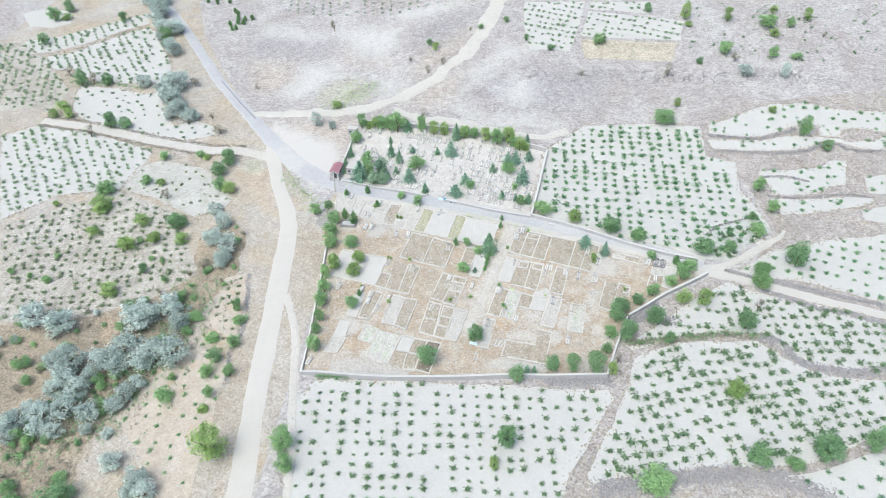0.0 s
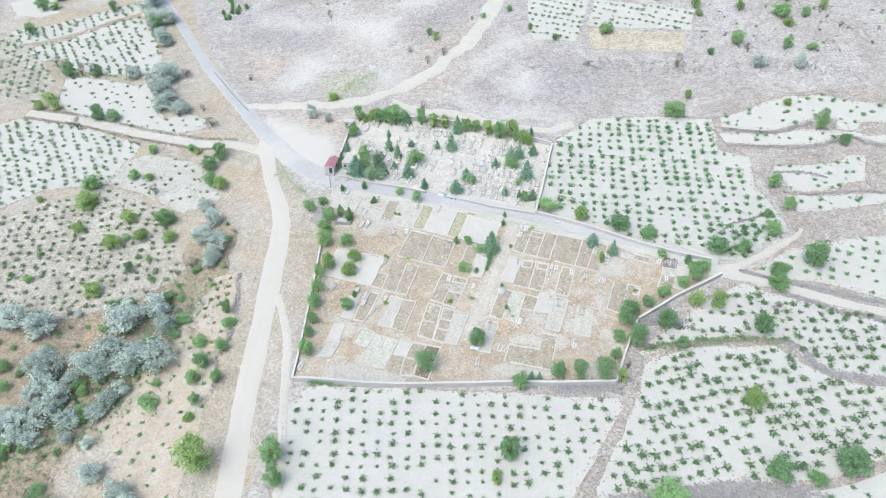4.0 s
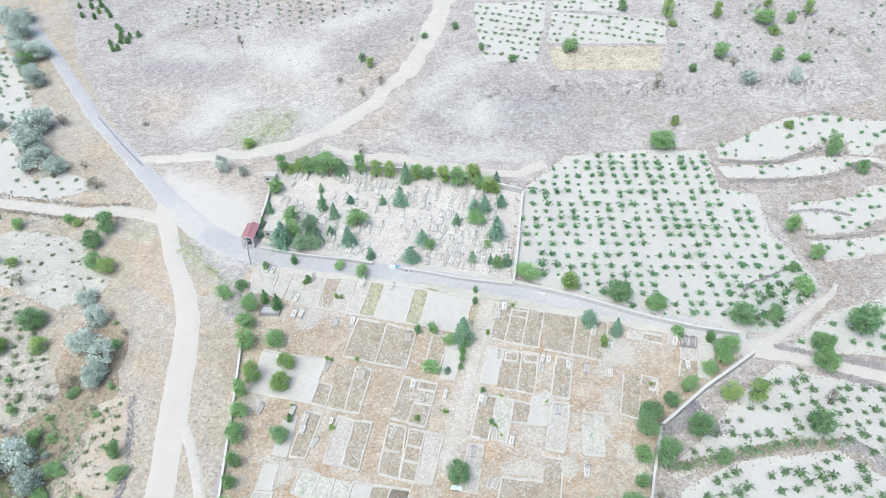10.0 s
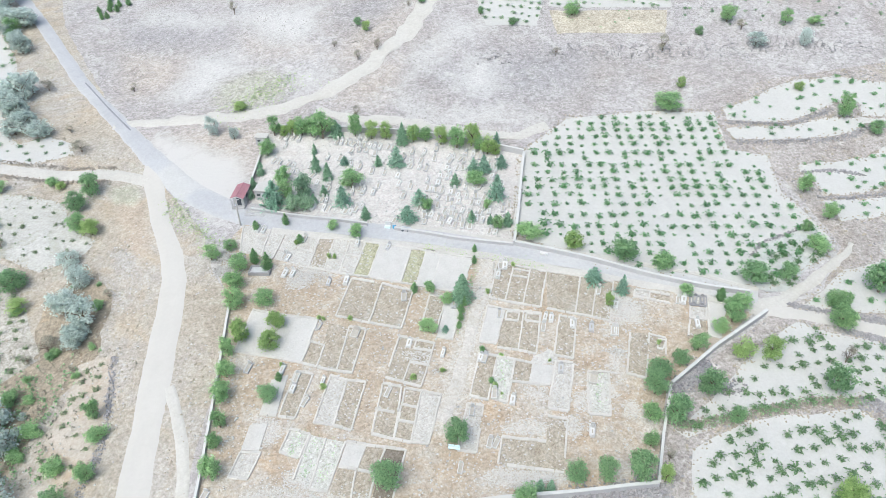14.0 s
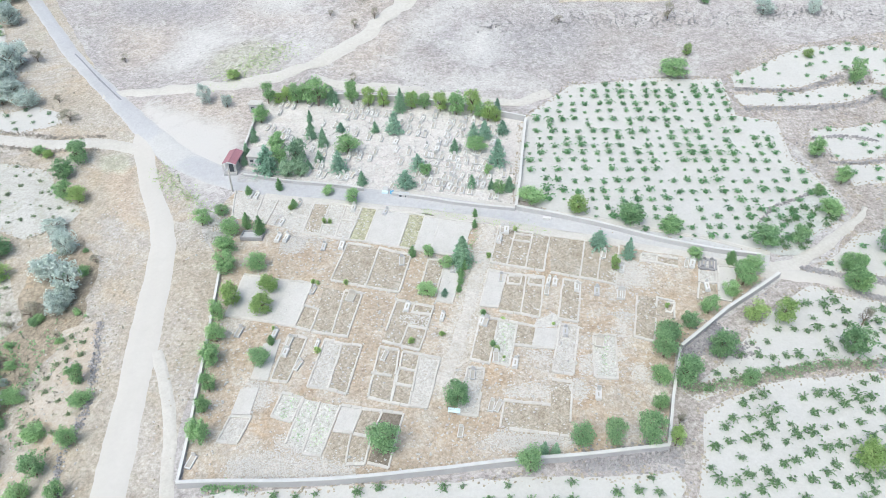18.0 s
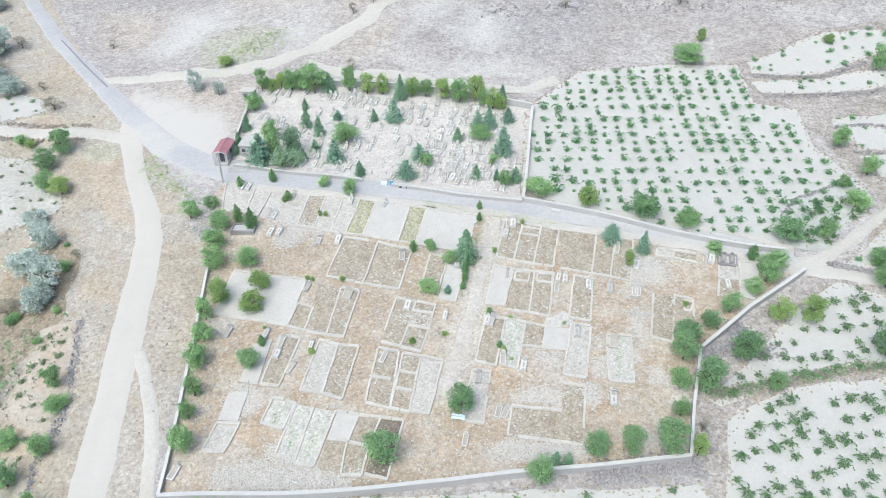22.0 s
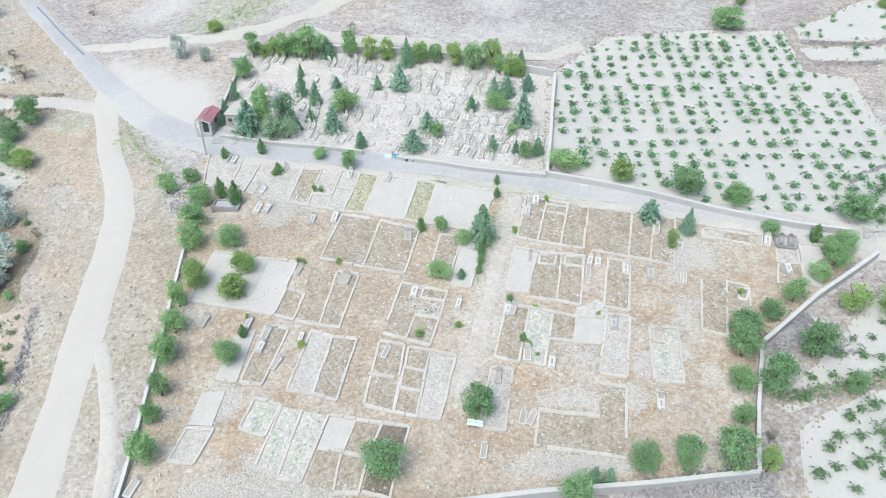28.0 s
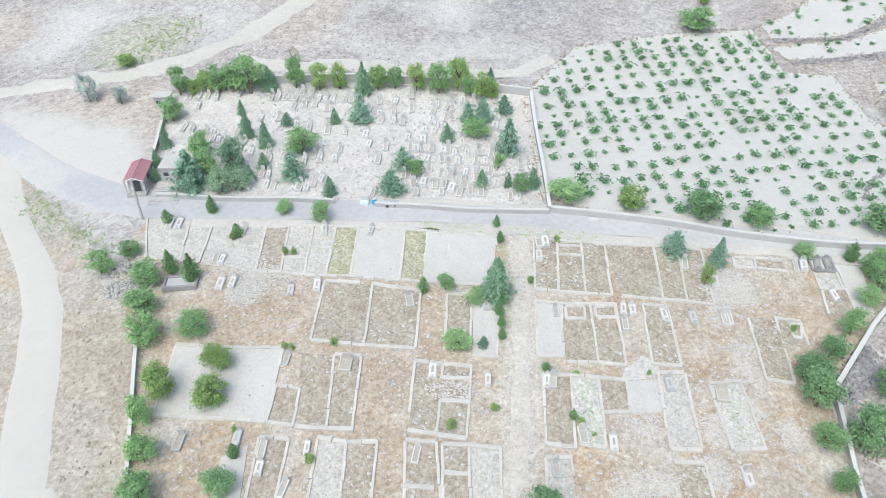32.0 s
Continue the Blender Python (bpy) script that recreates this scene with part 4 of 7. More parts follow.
DUST = [
    (-54.8, 49.3), (-47.4, 44.6), (-40.3, 40.0), (-33.2, 36.6), (-31.0, 29.3), (-32.1, 27.5), (-31.4, 19.4), (-35.1, 21.3), (-41.8, 31.1), (-47.4, 37.6), (-51.8, 42.4),
]
GULLY = [
    (-59.0, 9.9), (-49.5, 0.1), (-47.2, -15.0), (-53.4, -27.5), (-56.4, -46.7), (-63.9, -55.4), (-75.6, -58.1), (-92.5, -28.1), (-74.6, -23.3),
    (-61.1, -14.5), (-63.0, -0.4),
]
HAY = [
    (43.8, 90.2), (76.1, 89.6), (73.2, 79.5), (44.8, 80.1),
]
FIELD_WEST_A = [
    (-147.1, 41.8), (-138.4, 47.7), (-119.6, 46.3), (-92.3, 37.2), (-93.2, 25.6), (-95.4, 19.1), (-113.6, 15.0), (-125.5, 3.9),
]
FIELD_WEST_B = [
    (-94.4, 28.2), (-88.7, 32.6), (-79.1, 31.7), (-71.8, 29.2), (-65.4, 21.3), (-59.2, 16.0), (-59.8, 12.4), (-63.4, 10.3), (-67.8, 8.0), (-72.9, 10.3), (-83.8, 15.9), (-95.0, 19.1),
]
FIELD_WEST_C = [
    (-155.5, 89.8), (-147.0, 93.4), (-135.7, 103.6), (-125.0, 112.6), (-118.8, 107.9), (-112.9, 97.8), (-105.9, 88.3), (-100.6, 75.7), (-111.4, 73.5), (-122.1, 73.7), (-131.9, 76.1), (-141.3, 81.2), (-148.5, 80.9), (-154.7, 85.5),
]
FIELD_WEST_D = [
    (-134.1, 71.7), (-120.7, 70.6), (-109.2, 68.3), (-102.1, 68.7), (-96.6, 57.4), (-90.1, 50.8), (-83.1, 53.2), (-76.2, 50.4), (-74.7, 45.9), (-83.2, 42.7), (-97.2, 44.1), (-110.1, 46.7), (-122.2, 51.3), (-129.6, 57.4),
]
ORCHARD = [
    (-123.9, 1.2), (-96.3, 18.3), (-75.4, 10.3), (-64.8, -4.2), (-58.8, -13.8), (-69.3, -22.5), (-83.8, -28.6), (-105.2, -31.5),
]
STRIP = [
    (-50.1, -16.3), (-44.3, -15.5), (-41.5, -26.4), (-41.2, -33.5), (-41.2, -37.7), (-43.8, -40.7), (-49.9, -37.8), (-49.8, -29.3), (-49.7, -21.7),
]
STRIP_LOW = [
    (-50.2, -38.2), (-43.4, -41.0), (-39.5, -44.4), (-39.6, -52.5), (-38.3, -61.0), (-37.7, -70.0), (-37.2, -80.0), (-47.4, -80.0), (-46.4, -75.7), (-52.1, -66.4), (-62.6, -57.0), (-59.8, -49.2), (-55.4, -42.5),
]
CEMETERY_LOWER = [
    (-25.4, 17.2), (-1.2, 9.5), (26.4, 3.2), (60.3, -5.7), (69.7, -10.0), (60.8, -17.4), (50.6, -25.3), (47.5, -34.5), (45.2, -41.8), (27.7, -43.7),
    (12.3, -45.1), (0.1, -46.3), (-21.7, -46.3), (-22.1, -39.6), (-23.3, -25.3), (-24.9, -7.6), (-29.4, 2.8), (-28.3, 12.3),
]
CEMETERY_UPPER = [
    (-26.7, 20.9), (-26.3, 31.2), (-28.3, 45.6), (-14.2, 46.2), (1.3, 44.3), (14.0, 41.8), (25.1, 38.6), (31.9, 36.1), (30.3, 26.1), (28.7, 17.1),
    (27.6, 8.7), (16.1, 10.6), (4.0, 13.3), (-1.6, 15.2),
]
ASPHALT = [
    (-129.4, 135.9), (-118.5, 123.4), (-106.4, 108.0), (-92.8, 89.4), (-81.7, 74.6), (-64.3, 54.3), (-52.7, 40.3), (-41.2, 27.5), (-30.8, 20.3),
    (-20.3, 16.1), (-8.4, 13.8), (6.0, 11.4), (20.0, 8.4), (33.5, 4.8), (46.3, 1.1), (58.6, -2.3), (71.3, -7.2),
]
DIRT_ROAD = [
    (-52.2, 39.0), (-52.0, 35.0), (-49.7, 29.2), (-45.5, 18.9), (-40.5, 9.4), (-37.5, 1.0), (-36.3, -6.3), (-35.6, -13.0), (-34.7, -19.2), (-34.0, -24.9), (-32.7, -35.2), (-31.7, -44.2), (-30.7, -52.7), (-29.7, -59.6), (-28.5, -66.1), (-27.2, -75.7),
]
DIRT_LEFT = [
    (-55.6, 40.4), (-54.9, 35.6), (-52.3, 29.9), (-48.0, 19.5), (-43.3, 9.9), (-40.2, 1.5), (-39.1, -5.9), (-38.5, -12.6), (-37.5, -18.9), (-36.8, -24.6), (-36.0, -30.0), (-35.4, -35.0),
    (-35.0, -39.7), (-34.4, -44.0), (-33.4, -52.5), (-32.1, -59.7), (-31.4, -66.2), (-30.4, -72.3), (-29.4, -80.0), (-26.0, -112.0), (-25.0, -150.0),
]
DIRT_RIGHT = [
    (-49.6, 39.4), (-49.0, 34.0), (-47.1, 28.6), (-43.0, 18.3), (-37.7, 8.8), (-34.9, 0.6), (-33.4, -6.7), (-32.7, -13.3), (-31.8, -19.5), (-31.1, -25.2), (-30.8, -30.5), (-30.1, -35.5),
    (-29.5, -40.1), (-29.0, -44.4), (-28.1, -52.6), (-27.1, -59.5), (-25.8, -66.0), (-24.9, -72.1), (-24.0, -80.0), (-20.6, -112.0), (-19.6, -150.0),
]
BRANCH = [
    (-31.6, -23.6), (-29.6, -27.6), (-28.0, -30.8), (-26.2, -35.8), (-24.9, -40.3), (-24.0, -44.7), (-22.5, -51.6), (-20.7, -59.1), (-18.9, -65.6), (-18.1, -71.6), (-17.6, -78.0),
]
WEST_TRACK = [
    (-52.8, 33.8), (-62.4, 37.6), (-74.5, 38.5), (-93.1, 42.0), (-110.8, 46.2), (-125.0, 49.2), (-136.8, 50.8),
]
HILL_TRACK = [
    (-68.4, 57.0), (-62.1, 57.0), (-49.0, 55.6), (-32.3, 53.6), (-21.8, 56.6), (-14.8, 60.3), (-6.7, 67.7), (-0.8, 74.8), (5.4, 84.1), (9.9, 96.4), (14.0, 112.1), (17.0, 122.0),
]
NORTH_STRIP = [
    (-16.2, 53.8), (-7.6, 49.7), (5.0, 47.8), (12.7, 45.6), (20.3, 43.5), (29.9, 42.1), (38.8, 45.4),
]
EAST_TRACK = [
    (69.5, -10.2), (71.7, -9.7), (78.2, -10.8), (84.6, -12.5), (90.7, -14.6), (96.7, -16.6), (102.6, -18.3), (110.5, -20.4), (124.0, -24.4), (140.0, -28.8),
]
NORTHEAST_TRACK = [
    (68.6, -9.0), (71.7, -8.5), (74.8, -7.8), (79.1, -5.5), (84.7, -1.3), (89.9, 2.6), (94.4, 6.9),
]
CEMETERY_PATH = [
    (23.2, 3.3), (22.2, -2.3), (20.5, -7.8), (18.9, -14.5), (17.2, -20.4), (15.7, -26.4), (13.6, -31.6),
]
WALL_WEST = [
    (-25.0, -7.3), (-23.4, -25.8), (-22.3, -40.1), (-22.0, -46.6),
]
WALL_SOUTH = [
    (-21.9, -46.9), (0.2, -46.8), (12.3, -45.6), (27.6, -44.2), (45.3, -42.7),
]
WALL_EAST = [
    (45.4, -42.5), (47.9, -34.5), (51.1, -25.7),
]
WALL_DIAGONAL = [
    (51.4, -25.3), (60.6, -18.0), (71.7, -10.5),
]
WALL_RETAINING = [
    (28.4, 7.9), (37.0, 5.3), (48.7, 0.7), (60.8, -3.7), (70.1, -5.9),
]
WALL_UPPER_FRONT_A = [
    (-26.1, 19.7), (-17.5, 17.5), (-1.3, 14.3),
]
WALL_UPPER_FRONT_B = [
    (4.3, 13.0), (16.1, 9.8), (28.0, 7.7),
]
WALL_UPPER_EAST = [
    (28.2, 8.0), (29.7, 17.1), (31.1, 27.0), (32.4, 35.5),
]
WALL_UPPER_NORTH = [
    (32.4, 35.7), (25.1, 38.4), (14.0, 41.5), (1.3, 43.9), (-14.2, 45.8), (-26.0, 47.0),
]
WALL_UPPER_WEST = [
    (-28.8, 45.0), (-27.3, 39.3), (-27.6, 30.7), (-27.9, 26.2),
]
STONES_TERRACE = [
    (80.5, -29.1), (82.9, -29.2), (85.1, -30.6), (85.9, -32.5), (87.1, -34.8), (90.3, -36.4), (94.8, -37.2), (100.7, -37.1), (105.5, -36.0), (114.0, -35.0),
]
STONES_BOTTOM = [
    (42.3, -68.8), (48.9, -67.3), (55.4, -65.8), (64.2, -64.0), (71.8, -63.3), (78.0, -63.7), (81.8, -65.5), (85.5, -66.7),
]
STONES_DIAGONAL = [
    (52.3, -26.0), (56.6, -23.2), (59.1, -26.1), (61.9, -25.5),
]
STONES_DUMPED = [
    (51.9, -25.3), (54.2, -24.3), (56.5, -22.7), (58.0, -21.2),
]
STONES_CORNER = [
    (33.0, -44.2), (37.6, -43.9), (42.3, -43.3), (45.8, -43.5),
]
STONES_TRACK = [
    (83.7, -14.4), (90.2, -17.0), (96.1, -19.2), (102.0, -20.8), (109.7, -23.0), (124.0, -27.0),
]
STONES_TRACK_B = [
    (77.0, -8.6), (83.5, -10.4), (91.1, -12.4), (97.2, -14.1), (103.3, -15.6), (111.3, -17.4), (124.0, -21.0),
]
STONES_TERRACE_A = [
    (80.8, 45.4), (88.1, 44.8), (95.4, 44.9), (101.5, 47.1), (106.9, 49.3),
]
STONES_TERRACE_B = [
    (81.0, 38.9), (87.1, 38.7), (95.1, 38.6), (102.4, 39.2), (108.2, 40.5), (112.8, 43.1), (117.6, 43.3), (120.2, 41.3), (130.0, 40.9),
]
STONES_TERRACE_C = [
    (92.4, 28.5), (99.4, 28.9), (105.1, 27.1),
]
STONES_TERRACE_D = [
    (93.3, 20.6), (98.9, 20.2), (104.9, 20.9), (109.7, 21.8), (114.4, 22.5), (120.8, 21.8),
]
STONES_WEST_LINE = [
    (-164.0, 90.4), (-154.9, 92.0), (-145.2, 97.0), (-135.4, 106.4), (-125.4, 114.2),
]
WEEDS_CORNER = [
    (50.6, -33.0), (58.2, -31.8), (66.0, -30.2), (73.7, -28.8), (80.5, -29.0),
]
WEEDS_PATH = [
    (20.7, 4.8), (19.6, -0.9), (18.2, -7.5), (16.5, -14.5),
]
WEEDS_ROAD = [
    (10.1, 7.9), (14.2, 6.8), (19.4, 5.5), (26.1, 3.9), (33.4, 1.9),
]
WEEDS_VERGE = [
    (-45.3, 25.1), (-40.4, 18.6), (-34.2, 12.4), (-32.0, 9.3),
]
WEEDS_SOUTH = [
    (-18.3, -47.3), (-11.9, -47.1),
]
WEEDS_WEST = [
    (-137.5, 73.2), (-121.6, 72.7), (-109.2, 70.8),
]
STONES_CLIFF = [
    (24.4, 70.3), (44.5, 72.2), (67.4, 71.8), (88.5, 72.6), (107.7, 73.3), (125.3, 71.6),
]
WEEDS_HILL = [
    (-37.8, 57.0), (-32.8, 60.7), (-28.0, 64.0), (-24.1, 67.3),
]
WEEDS_GULLY = [
    (-56.8, -19.7), (-57.4, -35.8), (-62.9, -49.7), (-71.1, -58.5), (-79.3, -65.7), (-80.8, -72.2),
]
STONES_GULLY = [
    (-43.6, -16.2), (-40.6, -28.8), (-39.8, -35.8), (-40.4, -41.1), (-38.6, -49.8),
]
SPOTS = [
    ("heap_a", -27.7, 5.88), ("heap_b", -27.68, 2.54), ("barrel", 4.28, 13.44), ("crate", 2.96, 13.88), ("skip", 6.67, 12.6),
    ("block_a", 33.78, 5.31), ("block_b", 54.46, -1.01), ("bench", 15.67, -36.41), ("basin", -20.94, 1.98), ("pole", -27.5, 15.2),
    ("dead", -85.44, -64.13), ("grave_debris", 43.79, -18.5), ("debris_b", 48.13, 2.56),
]
PLOTS_ROAD_ROW = [
    (-26.83, 15.2, -20.93, 13.89, -21.67, 6.39, -26.05, 7.19, "WE", "pale"), (-20.93, 13.89, -17.83, 12.9, -19.15, 5.34, -21.65, 6.18, "ES", "pale"),
    (-17.68, 12.88, -10.5, 11.49, -11.9, 2.55, -18.99, 5.11, "E", "pale"), (-10.5, 11.49, -7.45, 10.78, -8.78, 2.25, -11.91, 2.75, "SE", "dry"),
    (-7.45, 10.78, -4.26, 10.29, -5.8, 1.29, -8.78, 2.25, "NES", "pale"), (-4.26, 10.29, -1.23, 9.6, -3.04, 0.56, -5.8, 1.29, "NES", "pale"),
    (-1.23, 9.6, 1.72, 8.92, -0.01, -0.11, -3.04, 0.56, "NES", "grass"), (1.72, 8.92, 7.89, 7.53, 6.14, -1.64, -0.01, -0.11, "NES", "paved"),
    (7.89, 7.53, 10.87, 6.73, 9.07, -2.29, 6.14, -1.64, "NES", "grass"), (10.87, 6.73, 13.84, 5.95, 11.82, -3.1, 9.07, -2.29, "NES", "paved"),
    (13.84, 5.95, 20.02, 4.56, 17.5, -4.35, 11.82, -3.1, "NES", "paved"),
]
PLOTS_MIDDLE_ROW = [
    (-3.22, -0.2, 2.69, -1.89, 0.91, -11.06, -5.21, -9.52, "NESW", "dry"), (2.69, -1.89, 8.58, -3.75, 6.72, -12.45, 0.91, -11.06, "NES", "dry"),
    (11.69, -4.8, 14.68, -5.54, 12.85, -13.73, 9.96, -13.28, "WNE", "dry"), (14.82, -5.56, 17.8, -6.3, 15.79, -15.15, 12.96, -14.55, "ES", "paved"),
    (-20.6, -7.61, -8.32, -10.27, -10.18, -19.52, -21.94, -16.9, "NESW", "paved"),
    (-9.05, -15.14, -6.54, -15.98, -7.36, -20.45, -10.07, -19.54, "NESW", "dry"),
    (-6.28, -11.16, -2.71, -11.96, -3.92, -21.33, -7.25, -20.53, "S", "dry"),
    (-2.59, -11.98, 0.46, -12.61, -1.19, -21.89, -3.87, -21.34, "NESW", "dry"),
    (6.41, -14.33, 12.63, -15.92, 10.41, -24.76, 4.49, -23.05, "NESW", "dry"),
]
PLOTS_LOWER_ROW = [
    (-14.52, -23.04, -11.83, -21.98, -12.6, -29.86, -15.41, -29.47, "S", "paved"),
    (-10.76, -21.32, -7.71, -21.86, -9.52, -30.44, -12.24, -29.97, "NESW", "dry"),
    (-4.79, -22.27, -1.9, -23.34, -3.25, -31.79, -6.43, -31.32, "NESW", "pale"),
    (-1.9, -23.34, 1.24, -23.75, -0.39, -32.64, -3.25, -31.79, "NES", "dry"), (4.11, -24.14, 7.23, -24.75, 6.37, -34.24, 2.82, -33.2, "NESW", "dry"),
    (7.85, -24.99, 10.5, -25.59, 9.04, -34.96, 6.37, -34.24, "NESW", "dry"), (10.5, -25.59, 13.65, -26.41, 11.84, -35.3, 9.04, -34.96, "NES", "pale"),
]
PLOTS_SOUTH_ROW = [
    (-16.59, -31.28, -13.65, -31.15, -14.22, -36.02, -17.15, -35.75, "-", "paved"),
    (-17.09, -36.04, -13.94, -36.21, -15.08, -40.56, -18.1, -40.22, "NESW", "pale"),
    (-10.05, -32.44, -6.74, -33.3, -7.89, -37.28, -11.06, -36.28, "NESW", "rubble"),
    (-6.56, -33.4, -4.15, -34.04, -5.73, -42.24, -8.32, -40.71, "EW", "rubble"),
    (-3.99, -34.04, -1.03, -34.58, -3.09, -42.72, -5.73, -42.24, "ES", "rubble"),
    (-0.87, -34.59, 2.14, -35.12, 1.04, -39.28, -1.81, -38.78, "NES", "paved"),
    (-1.79, -38.96, 0.89, -39.46, 0.52, -43.81, -2.65, -43.16, "E", "dry"), (2.14, -35.12, 5.21, -35.66, 3.87, -39.87, 1.21, -39.46, "NES", "dry"),
    (1.07, -39.64, 3.88, -39.96, 3.25, -44.19, 0.54, -44.06, "ES", "dry"), (5.21, -35.66, 8.26, -36.18, 6.51, -44.74, 3.61, -43.94, "NES", "dark"),
]
PLOTS_EAST_ROAD_ROW = [
    (24.65, 3.09, 27.7, 2.29, 25.5, -6.54, 22.61, -5.71, "NESW", "dry"), (27.7, 2.29, 30.86, 1.6, 28.66, -7.4, 25.5, -6.54, "NES", "dry"),
    (30.86, 1.6, 33.82, 0.82, 31.73, -8.25, 28.66, -7.4, "NES", "dry"), (33.82, 0.82, 40.11, -0.68, 37.79, -9.83, 32.92, -8.62, "NES", "dry"),
    (40.11, -0.68, 43.14, -1.57, 40.75, -10.47, 37.79, -9.83, "NES", "dry"), (43.14, -1.57, 45.97, -2.32, 43.8, -11.4, 40.75, -10.47, "NES", "dry"),
    (49.66, -4.26, 52.27, -4.87, 51.67, -6.52, 49.02, -5.91, "NESW", "pale"), (52.37, -4.98, 55.73, -5.81, 55.22, -7.77, 51.77, -6.64, "NS", "dry"),
]
PLOTS_EAST_MIDDLE_ROW = [
    (22.21, -7.53, 25.27, -8.37, 23.28, -16.23, 20.36, -15.69, "NESW", "paved"),
    (25.27, -8.37, 28.61, -9.16, 26.95, -17.75, 23.32, -17.03, "NES", "dry"),
    (28.61, -9.16, 31.69, -9.63, 29.98, -18.45, 26.95, -17.75, "NES", "dry"),
    (34.91, -10.31, 37.86, -10.95, 36.12, -19.56, 32.98, -18.68, "NESW", "dry"),
    (46.87, -14.13, 50.06, -14.44, 47.61, -23.79, 44.54, -22.86, "WES", "dry"),
    (50.11, -14.63, 52.7, -15.64, 51.86, -19.17, 49.12, -18.5, "NE", "dry"),
    (59.3, -5.9, 62.3, -6.2, 61.7, -8.4, 58.8, -8.1, "NESW", "dark_kerb"),
    (58.7, -8.4, 61.6, -8.7, 60.9, -11.6, 57.9, -11.3, "ESW", "pale"),
    (57.9, -11.5, 60.8, -11.8, 59.7, -15.9, 56.7, -15.2, "W", "dry"),
    (62.33, -7.44, 65.61, -7.94, 62.2, -16.04, 60.23, -15.38, "NW", "paved"),
]
PLOTS_EAST_LOWER_ROW = [
    (20.3, -18.19, 23.27, -18.96, 21.33, -27.51, 18.36, -26.79, "NESW", "dry"),
    (23.27, -18.96, 26.3, -19.73, 24.36, -28.04, 21.7, -27.11, "NES", "rubble"),
    (26.3, -19.73, 29.27, -20.42, 28.36, -24.36, 25.36, -24.1, "NES", "dry"),
    (29.22, -20.56, 32.83, -20.75, 31.68, -24.8, 28.31, -24.49, "ES", "paved"),
    (33.18, -19.88, 36.07, -20.48, 33.98, -29.86, 30.82, -29.24, "NESW", "pale"),
    (38.13, -22.32, 41.67, -22.57, 40.58, -30.76, 37.08, -30.34, "NESW", "rubble"),
    (17.95, -28.19, 20.52, -28.45, 19.07, -36.84, 16.08, -36.32, "NESW", "pale"),
    (23.14, -34.06, 29.95, -35.14, 29.02, -39.76, 22.19, -38.74, "WNS", "dry"),
    (30.55, -30.71, 33.59, -31.27, 31.96, -40.26, 29.02, -39.76, "NES", "dry"),
]
INNER_FRAMES = [
    (27.59, 1.34, 30.56, 0.88, 30.1, -0.85, 27.2, -0.31, "NS", "none"), (25.6, -8.97, 27.85, -9.32, 27.39, -11.22, 25.2, -10.8, "NESW", "none"),
    (29.12, -9.6, 31.5, -9.97, 31.18, -11.72, 28.75, -11.17, "NESW", "none"),
    (9.51, -15.21, 12.55, -15.99, 12.13, -17.54, 9.05, -16.91, "WS", "none"), (8.47, -19.78, 11.53, -20.4, 10.39, -24.56, 7.45, -23.57, "WN", "none"),
    (-14.97, 11.75, -11.17, 11.14, -11.45, 7.01, -14.77, 7.86, "S", "none"), (-8.28, 4.82, -5.59, 4.4, -6.0, 1.62, -8.7, 2.24, "N", "none"),
    (-4.12, 9.81, -1.4, 9.28, -2.18, 5.45, -4.9, 6.09, "S", "none"), (51.4, -15.88, 52.7, -15.91, 51.72, -17.9, 50.76, -17.58, "NESW", "none"),
    (3.11, -28.85, 6.31, -29.54, 6.19, -33.94, 2.98, -33.0, "N", "none"), (7.85, -25.1, 10.33, -25.69, 9.79, -28.77, 7.28, -28.09, "S", "none"),
    (7.28, -28.3, 9.79, -28.88, 9.36, -31.63, 6.8, -30.98, "S", "none"),
]
PATCH_A = [
    (-15.7, -0.1), (-12.8, 3.3), (-9.9, 1.8), (-10.8, -1.6), (-13.9, -2.9), (-15.3, -2.1),
]
PATCH_B = [
    (29.0, -20.3), (29.6, -19.0), (31.8, -17.5), (33.6, -19.0), (33.0, -20.5),
]
PATCH_C = [
    (35.6, -25.8), (38.2, -26.4), (37.6, -29.6), (34.8, -29.7),
]
PATCH_D = [
    (42.5, -19.4), (44.3, -19.2), (43.4, -22.8), (41.7, -22.9),
]
PATCH_E = [
    (-15.7, -43.3), (-10.5, -41.9), (-3.2, -43.6), (3.0, -44.1), (1.6, -46.0), (-9.0, -46.1), (-15.9, -45.8),
]
PATCH_F = [
    (21.8, -39.2), (31.1, -40.7), (27.7, -43.2), (21.6, -42.4), (19.3, -40.9),
]
PATCH_G = [
    (6.6, -17.4), (12.1, -17.8), (11.5, -20.0), (8.2, -19.5),
]
PATCH_H = [
    (47.4, -5.2), (50.0, -8.6), (49.1, -12.7), (46.2, -11.8), (45.4, -8.8),
]
PATCH_I = [
    (33.1, -30.8), (35.0, -30.5), (35.5, -33.3), (34.8, -34.7), (33.1, -34.2),
]
PATCH_J = [
    (23.0, -31.9), (28.1, -31.2), (30.3, -32.4), (29.9, -34.2), (23.8, -33.5),
]
PATCH_K = [
    (21.8, -39.2), (28.0, -39.9), (34.3, -40.7), (32.5, -41.8), (23.2, -41.9),
]
PATCH_L = [
    (-9.7, -39.3), (-6.0, -40.0), (-3.3, -42.9), (-4.8, -43.2), (-9.8, -41.3),
]
PATCH_M = [
    (-15.9, -29.8), (-12.5, -30.4), (-11.1, -33.4), (-13.3, -35.5), (-16.2, -33.3),
]
